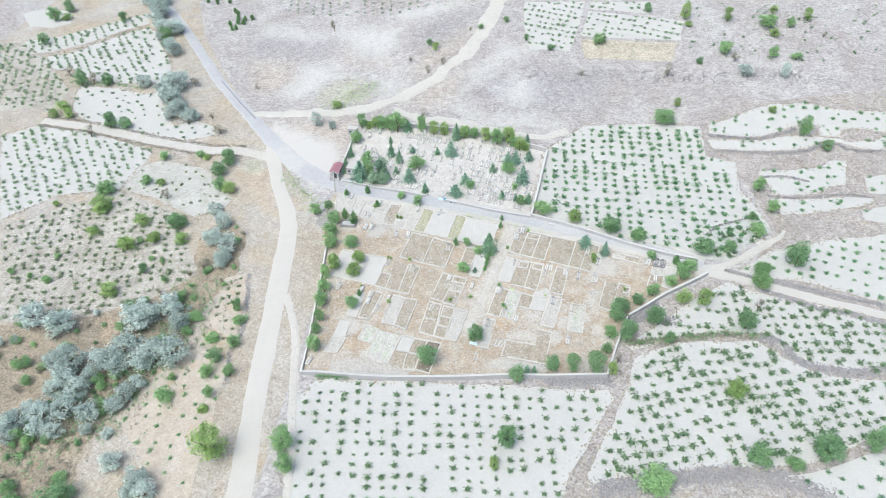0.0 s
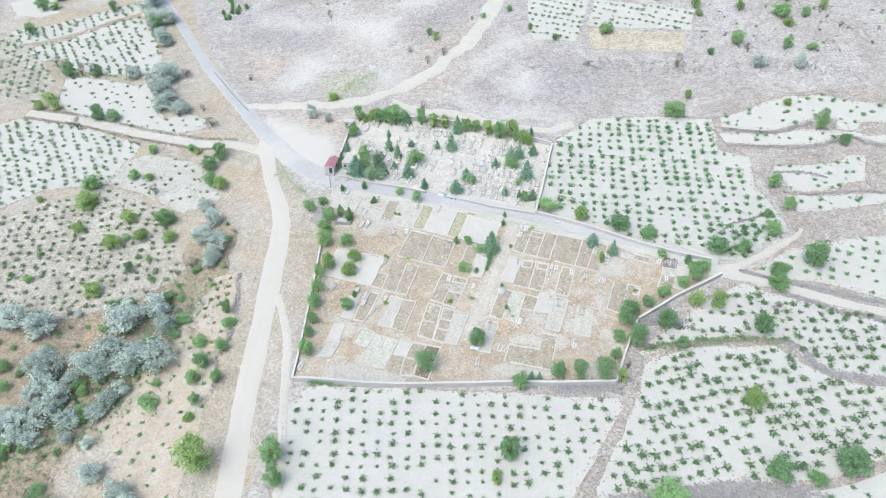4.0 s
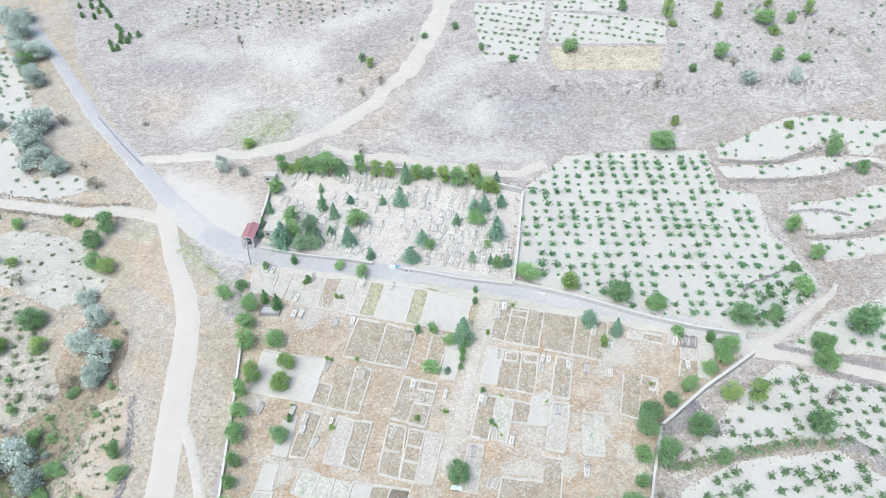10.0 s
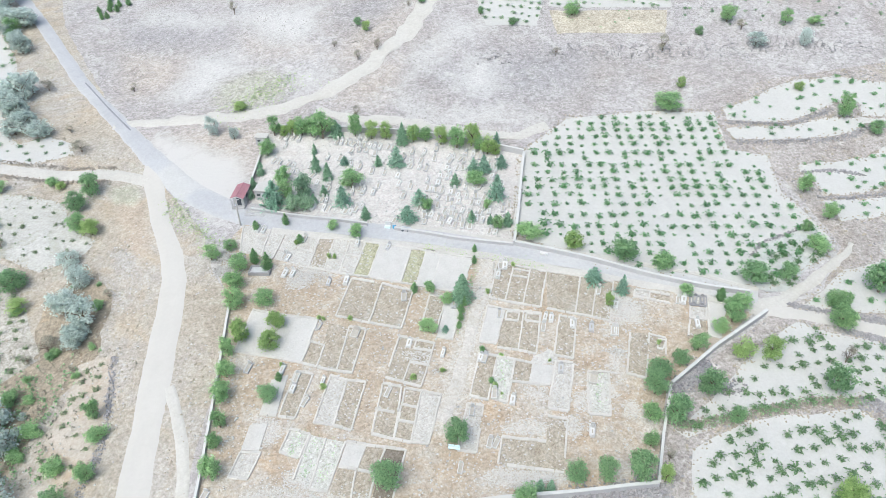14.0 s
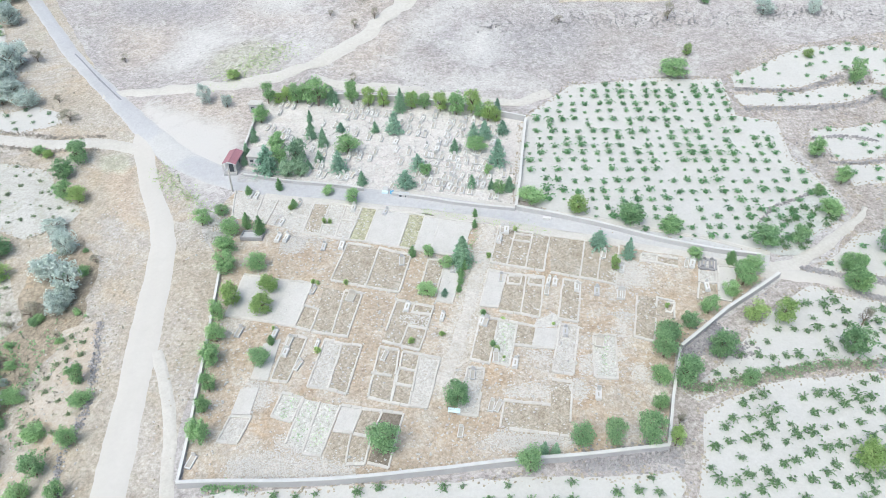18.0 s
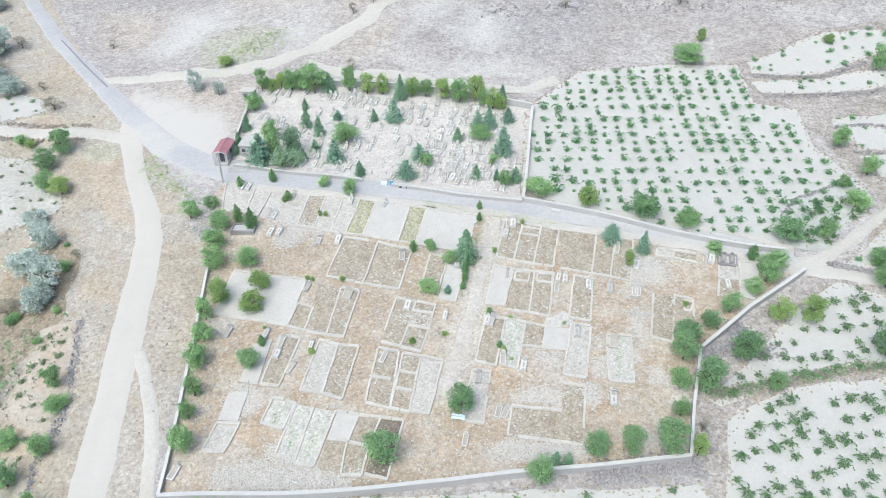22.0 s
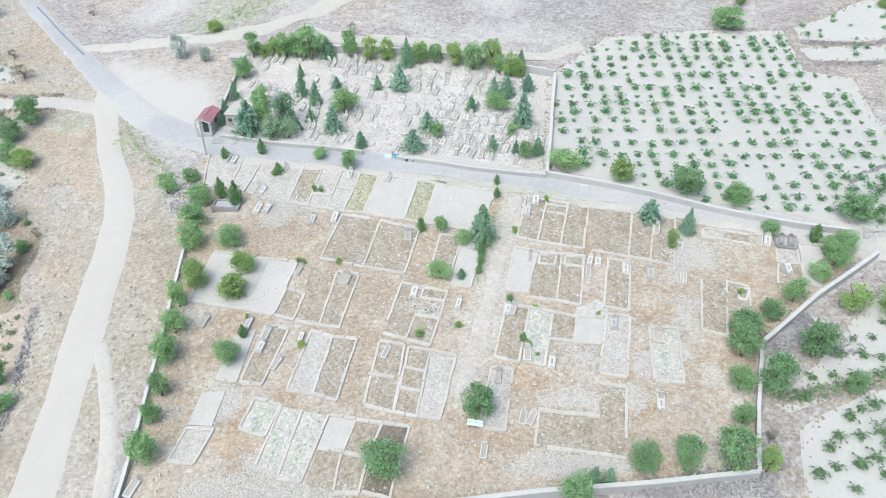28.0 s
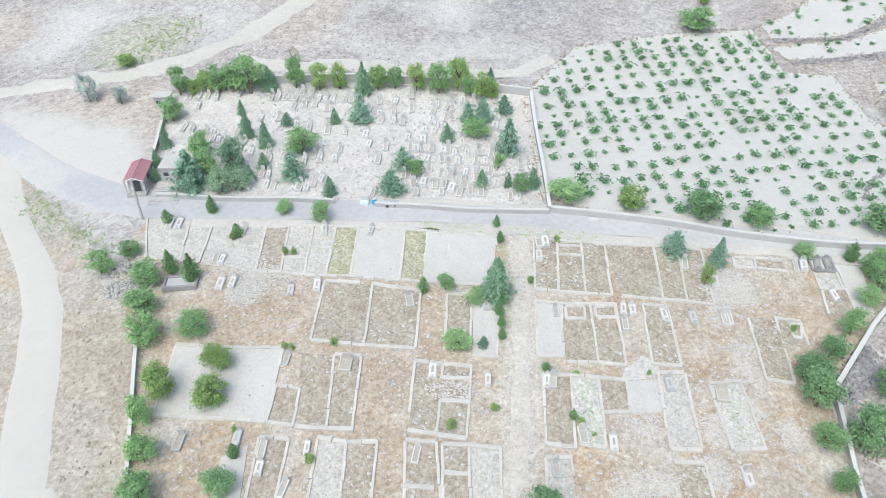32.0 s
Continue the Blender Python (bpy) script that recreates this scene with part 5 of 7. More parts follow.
PATCH_N = [
    (27.4, -24.8), (31.1, -25.3), (31.0, -27.8), (27.4, -27.5),
]
PATCH_O = [
    (40.0, -24.8), (42.3, -25.1), (42.5, -27.5), (40.1, -27.8),
]
PATCH_P = [
    (-11.8, 5.5), (-8.5, 2.4), (-5.7, 0.5), (-8.5, 0.4), (-12.8, 3.1),
]
PATCH_Q = [
    (44.6, -4.6), (49.2, -7.0), (49.6, -9.6), (45.7, -12.2), (42.9, -12.4), (43.6, -8.5),
]
PATCH_R = [
    (43.1, -27.8), (45.5, -28.4), (45.0, -31.0), (43.0, -30.4),
]
PATCH_S = [
    (42.7, -18.6), (44.9, -18.9), (43.5, -23.6), (41.5, -23.0),
]
GRAVES_WHITE = [
    (25.2, 2.24), (24.53, -0.32), (26.02, 2.11), (42.86, -4.46), (45.42, -7.86), (32.31, -10.73), (31.77, -12.86), (33.37, -10.98), (36.94, -12.16),
    (44.44, -13.93), (14.07, -18.07), (8.19, -15.86), (-10.4, -22.73), (-10.69, -24.89), (-5.9, -23.32), (-8.34, -27.42), (-16.1, 1.07),
    (-2.86, 8.94), (-13.64, 10.63), (-4.16, -1.02), (20.46, -19.28), (22.39, -26.43), (25.27, -27.67), (37.1, -33.76), (56.85, -7.1), (57.85, -7.15), (58.95, -12.6),
    (5.01, -25.86), (-23.55, 13.67), (-22.4, 13.46), (-16.89, 5.58), (-16.16, 5.36), (-14.56, 0.92), (37.21, -12.38),
]
GRAVES_GREY = [
    (24.24, -9.49), (40.2, -13.1), (-18.86, -20.71), (-7.44, -1.17), (21.1, -19.53), (33.79, -21.65), (18.63, -29.67), (16.09, -7.33), (6.91, -5.18),
    (3.31, 7.78), (-7.94, -11.93), (-13.02, -21.21),
]
GRAVES_DARK = [
    (59.9, -7.0), (61.2, -7.2),
]
GRAVES_EDGE = [
    (16.58, -39.37), (-20.97, -43.34), (21.18, -35.18), (22.16, -35.2), (37.2, -33.33), (43.96, -13.95),
]
GRAVES_WIDE = [
    (-1.4, -13.59), (38.91, -23.92),
]
GRAVES_UPPER1 = [
    (-10.17, 41.17), (-9.11, 41.0), (-7.87, 40.8), (-7.09, 40.68), (-6.18, 40.25), (-5.05, 40.2), (-3.81, 39.9), (-2.4, 39.69), (-1.34, 39.53),
    (-0.28, 39.38), (-20.67, 43.32), (-19.22, 42.75), (-23.72, 43.95), (-22.11, 43.73), (-14.41, 30.2), (-13.19, 27.89), (-10.59, 27.48),
    (-19.94, 32.21), (-19.09, 31.9), (-18.26, 31.64), (-23.87, 35.67), (-11.46, 22.26), (-10.52, 22.11), (-17.58, 20.55), (-16.36, 20.59),
    (-13.11, 20.06), (-10.79, 19.7), (-9.86, 19.31), (-6.01, 18.47), (-5.08, 18.33), (-6.77, 18.83), (-3.77, 25.65), (-2.82, 24.99), (-0.74, 24.16),
    (-8.47, 26.37), (-8.95, 35.6),
]
GRAVES_UPPER2 = [
    (-6.24, 33.52), (-4.22, 32.67), (-3.97, 19.13), (-2.85, 19.94), (-5.26, 24.59), (-1.42, 39.22), (-0.27, 39.05), (1.86, 39.05), (2.81, 38.73),
    (7.36, 37.35), (10.04, 36.98), (7.06, 34.32), (9.35, 34.3), (15.68, 35.28), (16.68, 35.46), (18.12, 34.64), (19.07, 34.51), (10.91, 25.43),
    (11.77, 25.01), (12.66, 24.88), (13.16, 27.15), (15.84, 24.13), (16.63, 24.02), (20.88, 25.45), (21.97, 25.3), (19.01, 25.43), (19.21, 22.49),
    (20.31, 20.62), (21.71, 20.41), (17.5, 21.03), (15.14, 31.67), (17.43, 31.65), (18.61, 31.79), (13.63, 29.16), (15.11, 28.95), (10.84, 27.78),
]
GRAVES_UPPER3 = [
    (13.02, 22.26), (15.3, 21.92), (-2.96, 24.62), (4.69, 26.91), (1.31, 30.63), (4.37, 29.59), (13.31, 15.91), (14.49, 15.73), (18.23, 18.14),
    (16.82, 16.19), (17.64, 15.53), (15.58, 15.04), (16.58, 13.85), (18.11, 13.77), (19.64, 13.65), (22.26, 15.37), (21.85, 17.61), (23.59, 12.02),
    (24.76, 11.84), (16.21, 18.72), (23.69, 17.88), (11.73, 16.94), (4.24, 15.7), (10.31, 16.63), (24.98, 14.97), (28.05, 19.48), (23.36, 20.46),
    (22.94, 21.95), (14.53, 18.15), (13.05, 20.01),
]
gx, gy = far_and_near(-220, 200, 2.0), far_and_near(-200, 180, 2.0)
gv = [(x, y, ground_z(x, y)) for y in gy for x in gx]
gf = [(j * len(gx) + i, j * len(gx) + i + 1, (j + 1) * len(gx) + i + 1, (j + 1) * len(gx) + i) for j in range(len(gy) - 1) for i in range(len(gx) - 1)]
ground = tagged(new("ground", mesh_of("ground", gv, gf, M_HILL, True)), "stony grey hillside with sparse dry scrub", "ground", kind="structure")


def zone_layer(ob, name, inward, soft):
    """Stores on each point how far it lies within a zone: 1 well inside, 0 outside, soft metres between."""
    layer = ob.data.attributes.new(name, "FLOAT", "POINT")
    layer.data.foreach_set("value", np.clip(0.5 + inward / soft, 0, 1).astype(np.float32))


def points_of(ob):
    co = np.empty(3 * len(ob.data.vertices), np.float32)
    ob.data.vertices.foreach_get("co", co)
    return co.reshape(-1, 3)[:, :2].astype(float)


def within_outlines(p, outlines):
    """Metres by which points lie inside the nearest outline, negative outside."""
    best = np.full(len(p), -1e9)
    for poly in outlines:
        q = np.array(poly)
        near, odd = np.full(len(p), 1e9), np.zeros(len(p), bool)
        for a, b in zip(q, np.roll(q, -1, 0)):
            t = np.clip(((p - a) @ (b - a)) / ((b - a) @ (b - a)), 0, 1)[:, None]
            near = np.minimum(near, np.linalg.norm(p - a - t * (b - a), axis=1))
            if a[1] != b[1]:
                odd ^= ((a[1] > p[:, 1]) != (b[1] > p[:, 1])) & (p[:, 0] < (b[0] - a[0]) * (p[:, 1] - a[1]) / (b[1] - a[1]) + a[0])
        best = np.maximum(best, np.where(odd, near, -near))
    return best


def near_line(p, line, reach):
    q = np.array(smooth_line(line, 1.0))
    return reach - np.min(np.hypot(p[:, None, 0] - q[None, :, 0], p[:, None, 1] - q[None, :, 1]), 1)


land = np.array(gv)[:, :2]
zone_layer(ground, "chalk", within_outlines(land, (HILL_WHITE_A, HILL_WHITE_B, HILL_WHITE_C, HILL_WHITE_D, HILL_WHITE_E, HILL_WHITE_F, HILL_WHITE_G, HILL_WHITE_H)), 14.0)
zone_layer(ground, "scree", within_outlines(land, (HILL_SCREE_A, HILL_SCREE_B, HILL_SCREE_C)), 14.0)
zone_layer(ground, "dust", within_outlines(land, (DUST,)) + 2.2, 6.0)
zone_layer(ground, "tan", within_outlines(land, (HILL_TAN_A, HILL_TAN_B, HILL_TAN_C, HILL_TAN_D, YARD_TAN)), 12.0)
zone_layer(ground, "greening", within_outlines(land, (HILL_GRASS,)), 7.0)
DIRT_ROAD_ALL = DIRT_ROAD + [(-23.3, -112.0), (-22.3, -150.0)]
BRANCH_ALL = BRANCH + [(BRANCH[-1][0] - 1, BRANCH[-1][1] - 30)]
WESTLAND = [(-190, 60), (-170, 150), (-118, 150), (-100, 108), (-62, 50), (-50, 22), (-50, -15), (-60, -60), (-75, -95), (-130, -95), (-170, 0)]
EASTLAND = [(47, -46), (44, -48), (36, -68), (34, -84), (170, -84), (178, 30), (168, 74), (92, 60), (80, 46), (82, 34), (88, 26), (92, 6), (84, -5), (72, -11), (54, -24), (47, -34)]
THICKET = [(-126, -36), (-104, -32.5), (-84, -29.5), (-71, -38), (-67, -56), (-65, -84), (-100, -86), (-126, -70)]
VINE = "white sandy vineyard soil between rows of vines"
banks = (drape("dry_verge", [(-38, -150), (-24, -150), (-24, -40), (-24, -8), (-31, 4), (-35, 14), (-40, 20.5), (-46, 28), (-52, 36), (-60, 48), (-66, 52), (-62, 38), (-54, 18), (-52, -6), (-53, -20), (-58, -45), (-70, -75), (-90, -150)], M_VERGE, "dry grassy bank beside the dirt road", "ground", 0.04, 2.0),
         drape("western_slope", WESTLAND, M_VERGE, "dry grassy slope between western fields", "ground", 0.03, 2.2))
for bank in banks:
    bank_points = points_of(bank)
    zone_layer(bank, "ochre", within_outlines(bank_points, (BANK_RIDGE,)), 4.0)
    zone_layer(bank, "greening", within_outlines(bank_points, (BANK_GREEN_A, BANK_GREEN_B)), 4.0)
    zone_layer(bank, "rock", within_outlines(bank_points, (BANK_ROCK,)), 4.0)
drape("eastern_banks", EASTLAND, M_BANK, "grey-brown stony banks between the eastern vineyards", "ground", 0.03, 2.2)
drape("southern_slope", [(-24, -84), (180, -84), (185, -195), (-24, -195)], M_BANK, "grey-brown stony slope below the vineyards", "ground", 0.03, 4.0)
drape("gully", GULLY, M_GULLY, "brown gully soil with bush shade in its colour", "ground", 0.07, 2.0, 1.0)
drape("thicket_soil", THICKET, M_GULLY, "brown weedy soil of the western thicket", "ground", 0.05, 2.0, 1.5)
for name, poly, mat, label in (
    ("vineyard_soil", FIELD_EAST, M_VINE_SOIL, VINE), ("vineyard_soil", FIELD_SOUTH, M_VINE_SOIL, VINE), ("vineyard_soil", FIELD_SOUTHEAST, M_VINE_SOIL, VINE),
    ("vineyard_soil", FIELD_CORNER, M_VINE_SOIL, VINE), ("vineyard_soil", FIELD_BOTTOM, M_VINE_SOIL, VINE), ("vineyard_soil", FIELD_FAR_EAST, M_VINE_SOIL, VINE), ("terrace_soil", TERRACE_A, M_VINE_SOIL, "narrow white sandy terrace with young vines"),
    ("terrace_soil", TERRACE_B, M_VINE_SOIL, "narrow white sandy terrace with young vines"), ("terrace_soil", TERRACE_C, M_VINE_SOIL, "narrow white sandy terrace with young vines"),
    ("terrace_soil", TERRACE_D, M_VINE_SOIL, "narrow white sandy terrace with young vines"), ("terrace_soil", TERRACE_E, M_VINE_SOIL, "narrow white sandy terrace with young vines"), ("terrace_soil", TERRACE_F, M_VINE_SOIL, "narrow white sandy terrace with young vines"), ("vineyard_soil", FIELD_HILL_A, M_VINE_SOIL, VINE), ("vineyard_soil", FIELD_HILL_B, M_VINE_SOIL, VINE),
    ("vineyard_soil", FIELD_HILL_C, M_VINE_SOIL, VINE), ("stubble_field", HAY, M_HAY, "yellow stubble field on the hill"), ("vineyard_soil", FIELD_WEST_A, M_VINE_SOIL, VINE),
    ("vineyard_soil", FIELD_WEST_B, M_WEEDY_SAND, "pale sandy soil overgrown with grey weeds"), ("vineyard_soil", FIELD_WEST_C, M_VINE_SOIL, VINE), ("vineyard_soil", FIELD_WEST_D, M_VINE_SOIL, VINE),
    ("vineyard_soil", FIELD_WEST_E, M_VINE_SOIL, VINE), ("vineyard_soil", FIELD_WEST_F, M_VINE_SOIL, VINE), ("fallow_soil", WEST_FALLOW, M_ORCHARD, "fallow tan vineyard soil"), ("orchard_soil", ORCHARD, M_ORCHARD, "weedy orchard soil with pale patches"), ("bare_strip", STRIP, M_STRIP, "bare tan strip of tilled earth"), ("bare_strip", STRIP_LOW, M_STRIP, "bare tan strip of tilled earth"),
):
    drape(name, poly, mat, label, "field", 0.08)
lower = drape("cemetery_ground", CEMETERY_LOWER, M_CEM, "dry grass and pale gravel of the lower cemetery", "ground", 0.06, 1.1, 0.3)
lower_points = points_of(lower)
zone_layer(lower, "trodden", near_line(lower_points, CEMETERY_PATH, 2.3), 2.4)
zone_layer(lower, "lime", within_outlines(lower_points, (PATCH_A, PATCH_B, PATCH_C, PATCH_D, PATCH_E, PATCH_F, PATCH_G, PATCH_H, PATCH_I, PATCH_J, PATCH_K, PATCH_L, PATCH_M, PATCH_N, PATCH_O, PATCH_P, PATCH_Q, PATCH_R, PATCH_S)), 2.0)
drape("vineyard_soil", LOWER_CORNER, M_SHADED_SAND, "pale sandy corner below a low stone step", "field", 0.11)
drape("cemetery_ground", CEMETERY_UPPER, M_CEM_UP, "pale trodden earth of the upper cemetery", "ground", 0.06, 2.0, 0.2)

drape("pale_patch", PATCH_B, M_LIME, "bare pale lime gravel among the graves", "ground", 0.1, 1.5, 0.7, 0.6)
strip("track", NORTH_STRIP, 3.0, M_TRACK, "pale sandy strip behind the cemetery wall", "track", 0.10, 1.2)
asphalt = strip("road", ASPHALT, lambda s: 3.8 + 1.9 * sig((s - 0.46) * 30), M_ASPHALT, "worn grey asphalt road with dusty edges", "road", 0.14)
asphalt_points = points_of(asphalt)
dusty = np.maximum(7.0 - np.hypot(asphalt_points[:, 0] + 45.0, asphalt_points[:, 1] - 32.0), np.where(asphalt_points[:, 0] > 2.0, -0.4 + 0.035 * np.maximum(0.0, asphalt_points[:, 0] - 30.0), -1.6))
dusty = dusty + np.tile((1.9, 0.5, -0.2, 0.0, -0.2, 0.5, 1.9), len(dusty) // 7)
zone_layer(asphalt, "dusty", dusty, 4.0)
strip("tar_seam", [(-82.6, 76.6), (-74.6, 67.2), (-68.6, 60.2), (-63.2, 54.2)], 0.55, M_TAR, "dark tar seam along the worn asphalt", "road", 0.17, 0.5)


def beside(line, gap):
    """The line moved sideways, to its right for a positive gap."""
    p = np.array(line)
    d = np.gradient(p, axis=0)
    d /= np.linalg.norm(d, axis=1, keepdims=True)
    return [tuple(q) for q in p + np.c_[d[:, 1], -d[:, 0]] * gap]


strip("gravel_shoulder", beside(ASPHALT[9:], 2.5), 1.9, M_TRACK, "beige gravel shoulder along the asphalt road", "road", 0.16, 1.3)
strip("gravel_shoulder", beside(ASPHALT[11:], -2.5), 1.2, M_TRACK, "beige gravel shoulder below the retaining wall", "road", 0.16, 0.9)
band("dirt_road", DIRT_LEFT, DIRT_RIGHT, M_DIRT, "wide pale dirt road", "road", 0.10)
strip("track", BRANCH_ALL, lambda s: 2.1 - 0.5 * s, M_TRACK, "narrow dusty side track", "track", 0.12)
strip("track", WEST_TRACK, 3.5, M_TRACK, "sandy farm track between vineyards", "track", 0.13)
strip("track", HILL_TRACK, lambda s: 3.2 + 2.8 * s, M_TRACK, "pale sandy track climbing the hill", "track", 0.12, 1.6)
strip("track", EAST_TRACK, lambda s: 2.8 - 0.6 * s, M_DIRT, "pale farm track below the vineyard wall", "track", 0.12)
strip("track", NORTHEAST_TRACK, lambda s: 3.2 - 2.2 * s, M_TRACK, "pale farm track below the vineyard wall", "track", 0.15, 1.0)
strip("footpath", CEMETERY_PATH, 2.4, M_PATH, "trodden pale path between the grave plots", "path", 0.10, 1.3)


# ---- walls ----
def wall(name, line, height, thick, label, body=M_WALL, cap=M_COPING, cap_h=0.12):
    pts = smooth_line(line, 2.0) if len(line) > 3 else [np.array(p) for a, b in zip(line, line[1:]) for p in np.linspace(a, b, max(2, int(math.dist(a, b) / 2)))[:-1]] + [np.array(line[-1])]
    ob = thing(name, label, "wall", kind="structure")

    def ribbon(lo, hi, w):
        bm = bmesh.new()
        last = None
        for n, p in enumerate(pts):
            a, b = pts[max(n - 1, 0)], pts[min(n + 1, len(pts) - 1)]
            d = (b - a) / max(1e-6, np.linalg.norm(b - a))
            s = np.array([d[1], -d[0]]) * w / 2
            z = ground_z(*p)
            jog = 0.04 * noise.noise(Vector((p[0], p[1], 0)))
            ring = [bm.verts.new((*(p + s), z + lo)), bm.verts.new((*(p - s), z + lo)), bm.verts.new((*(p - s), z + hi + jog)), bm.verts.new((*(p + s), z + hi + jog))]
            if last:
                for k in range(4):
                    bm.faces.new((last[k], last[(k + 1) % 4], ring[(k + 1) % 4], ring[k]))
            else:
                bm.faces.new(ring)
            last = ring
        bm.faces.new(last[::-1])
        bmesh.ops.recalc_face_normals(bm, faces=bm.faces)
        return bm

    part("wall_body", ribbon(-0.5, height, thick), body, ob)
    part("coping", ribbon(height - 0.02, height + cap_h, thick + 0.1), cap, ob, "pale coping, its lit top put into the colour")
    return ob


wall("wall_west", WALL_WEST, 0.7, 0.3, "low whitewashed boundary wall of the cemetery", M_COPING)
wall("wall_south", WALL_SOUTH, 1.15, 0.42, "grey rendered boundary wall with white coping")
wall("wall_east", WALL_EAST, 0.9, 0.32, "low grey boundary wall with white coping")
wall("wall_diagonal", WALL_DIAGONAL, 1.0, 0.42, "grey boundary wall with broad pale coping")
wall("wall_retaining", WALL_RETAINING, 1.0, 0.4, "grey retaining wall below the vineyard")
wall("wall_front_west", WALL_UPPER_FRONT_A, 0.75, 0.35, "grey roadside wall of the upper cemetery")
wall("wall_front_east", WALL_UPPER_FRONT_B, 0.75, 0.35, "grey roadside wall of the upper cemetery")
wall("wall_upper_east", WALL_UPPER_EAST, 1.0, 0.4, "boundary wall with pale coping beside the vineyard")
wall("wall_upper_north", WALL_UPPER_NORTH, 1.3, 0.35, "grey boundary wall behind a row of trees")
wall("wall_upper_west", WALL_UPPER_WEST, 0.9, 0.3, "low pale boundary wall of the upper cemetery")


# ---- leaves and trees ----
rng = np.random.default_rng(7)


def leaf_quads(centres, normals, size, jitter=0.6, long=1.0):
    n = len(centres)
    nm = normals + rng.normal(0, jitter, (n, 3))
    nm /= np.linalg.norm(nm, axis=1, keepdims=True)
    a = np.cross(nm, rng.normal(0, 1, (n, 3)))
    a /= np.linalg.norm(a, axis=1, keepdims=True)
    b = np.cross(nm, a)
    s = size * rng.uniform(0.6, 1.3, (n, 1))
    bend = nm * s * 0.25
    v = np.stack([centres - a * s * long - bend, centres + b * s * 0.75, centres + a * s * long - bend, centres - b * s * 0.75], 1).reshape(-1, 3)
    f = np.arange(4 * n).reshape(-1, 4)
    return v, f


def lobed_crown(lobes, leaves, size, low, flat=1.0, spread=0.35):
    """Leaves over many small lobes: an uneven crown with gaps, one wide and one high."""
    cs, ns = [], []
    for k in range(lobes):
        az, u = rng.uniform(0, math.tau), rng.uniform(-1, 1)
        rad = spread * rng.uniform(0.45, 1.12) * math.sqrt(max(0.0, 1 - (u * 0.85) ** 2))
        c = np.array([rad * math.cos(az), rad * math.sin(az), low + (1 - low) * (0.46 + 0.36 * u)])
        r = rng.uniform(0.06, 0.19)
        m = int(leaves / lobes * (r / 0.16) ** 2)
        d = rng.normal(0, 1, (m, 3))
        d /= np.linalg.norm(d, axis=1, keepdims=True)
        d[:, 2] = np.where(d[:, 2] < -0.3, -d[:, 2], d[:, 2])
        cs.append(c + d * np.array([r, r, r * (1 - low) * flat]) * rng.uniform(0.4, 1.5, (m, 1)))
        ns.append(d + np.array([0, 0, 0.35]))
    return leaf_quads(np.concatenate(cs), np.concatenate(ns), size)


def trunk_mesh(top, radius, limbs, reach, name="trunk"):
    bm = bmesh.new()
    lean = rng.uniform(-0.04, 0.04, 2)
    tube(bm, [(0, 0, -0.06), (lean[0] * 0.4, lean[1] * 0.4, top * 0.4), (lean[0], lean[1], top)], [radius * 1.3, radius, radius * 0.6], 7)
    for k in range(limbs):
        az = k * math.tau / limbs + rng.uniform(-0.4, 0.4)
        z0 = top * rng.uniform(0.5, 0.95)
        e = reach * rng.uniform(0.7, 1.1)
        tube(bm, [(lean[0], lean[1], z0), (0.5 * e * math.cos(az), 0.5 * e * math.sin(az), z0 + 0.16), (e * math.cos(az), e * math.sin(az), z0 + 0.34)], [radius * 0.55, radius * 0.4, radius * 0.15], 5)
    me = bpy.data.meshes.new(name)
    bm.to_mesh(me)
    bm.free()
    me.materials.append(M_BARK)
    return me


def broadleaf(kind):
    spec = {"round": (38, 3400, 0.032, 0.04), "dark": (40, 3600, 0.032, 0.03), "bright": (36, 3200, 0.033, 0.03), "silver": (34, 2600, 0.036, 0.0), "dry": (18, 900, 0.03, 0.05), "pine": (46, 4200, 0.034, 0.03)}[kind]
    v, f = lobed_crown(*spec)
    return trunk_mesh(0.42, 0.035, 5 if kind != "dry" else 9, 0.34), mesh_of("crown", v, f, M_LEAF[kind])


def conifer(kind):
    cs, ns = [], []
    tiers = {"spruce": 13, "cedar": 9, "thuja": 12}[kind]
    for k in range(tiers):
        s = k / (tiers - 1)
        z = 0.07 + 0.9 * s
        r = {"spruce": 0.54 * (1 - s) ** 0.66 * min(1.0, 0.72 + 2.4 * s) + 0.02, "cedar": 0.5 * (1 - s ** 1.8) + 0.03, "thuja": 0.46 * math.sin(math.pi * (0.12 + 0.86 * s) ** 0.8) + 0.03}[kind]
        r *= rng.uniform(0.86, 1.1)
        arms = max(5, int((17 if kind != "cedar" else 14) * (1 - 0.6 * s)))
        for a in range(arms):
            az = a * math.tau / arms + k * 0.9 + rng.uniform(-0.25, 0.25)
            reach = r * rng.uniform(0.6, 1.15)
            m = 24
            q = np.linspace(0.2, 1, m)[:, None]
            d = np.array([math.cos(az), math.sin(az), 0])
            drop = {"spruce": -0.10, "cedar": 0.02, "thuja": 0.08}[kind]
            c = d * reach * q + np.array([0, 0, z]) + np.array([0, 0, drop]) * q ** 2 * reach * 2
            cs.append(c + rng.normal(0, 0.028, c.shape) + np.array([0, 0, 1.0]) * rng.normal(0, 0.03))
            ns.append(np.tile(d * 0.5 + np.array([0, 0, 1.0]), (m, 1)))
    v, f = leaf_quads(np.concatenate(cs), np.concatenate(ns), 0.03 if kind != "cedar" else 0.034, 0.6, 1.4)
    bm = tube(bmesh.new(), [(0, 0, -0.05), (0, 0, 0.5), (0, 0, 0.96)], [0.045, 0.03, 0.006], 7)
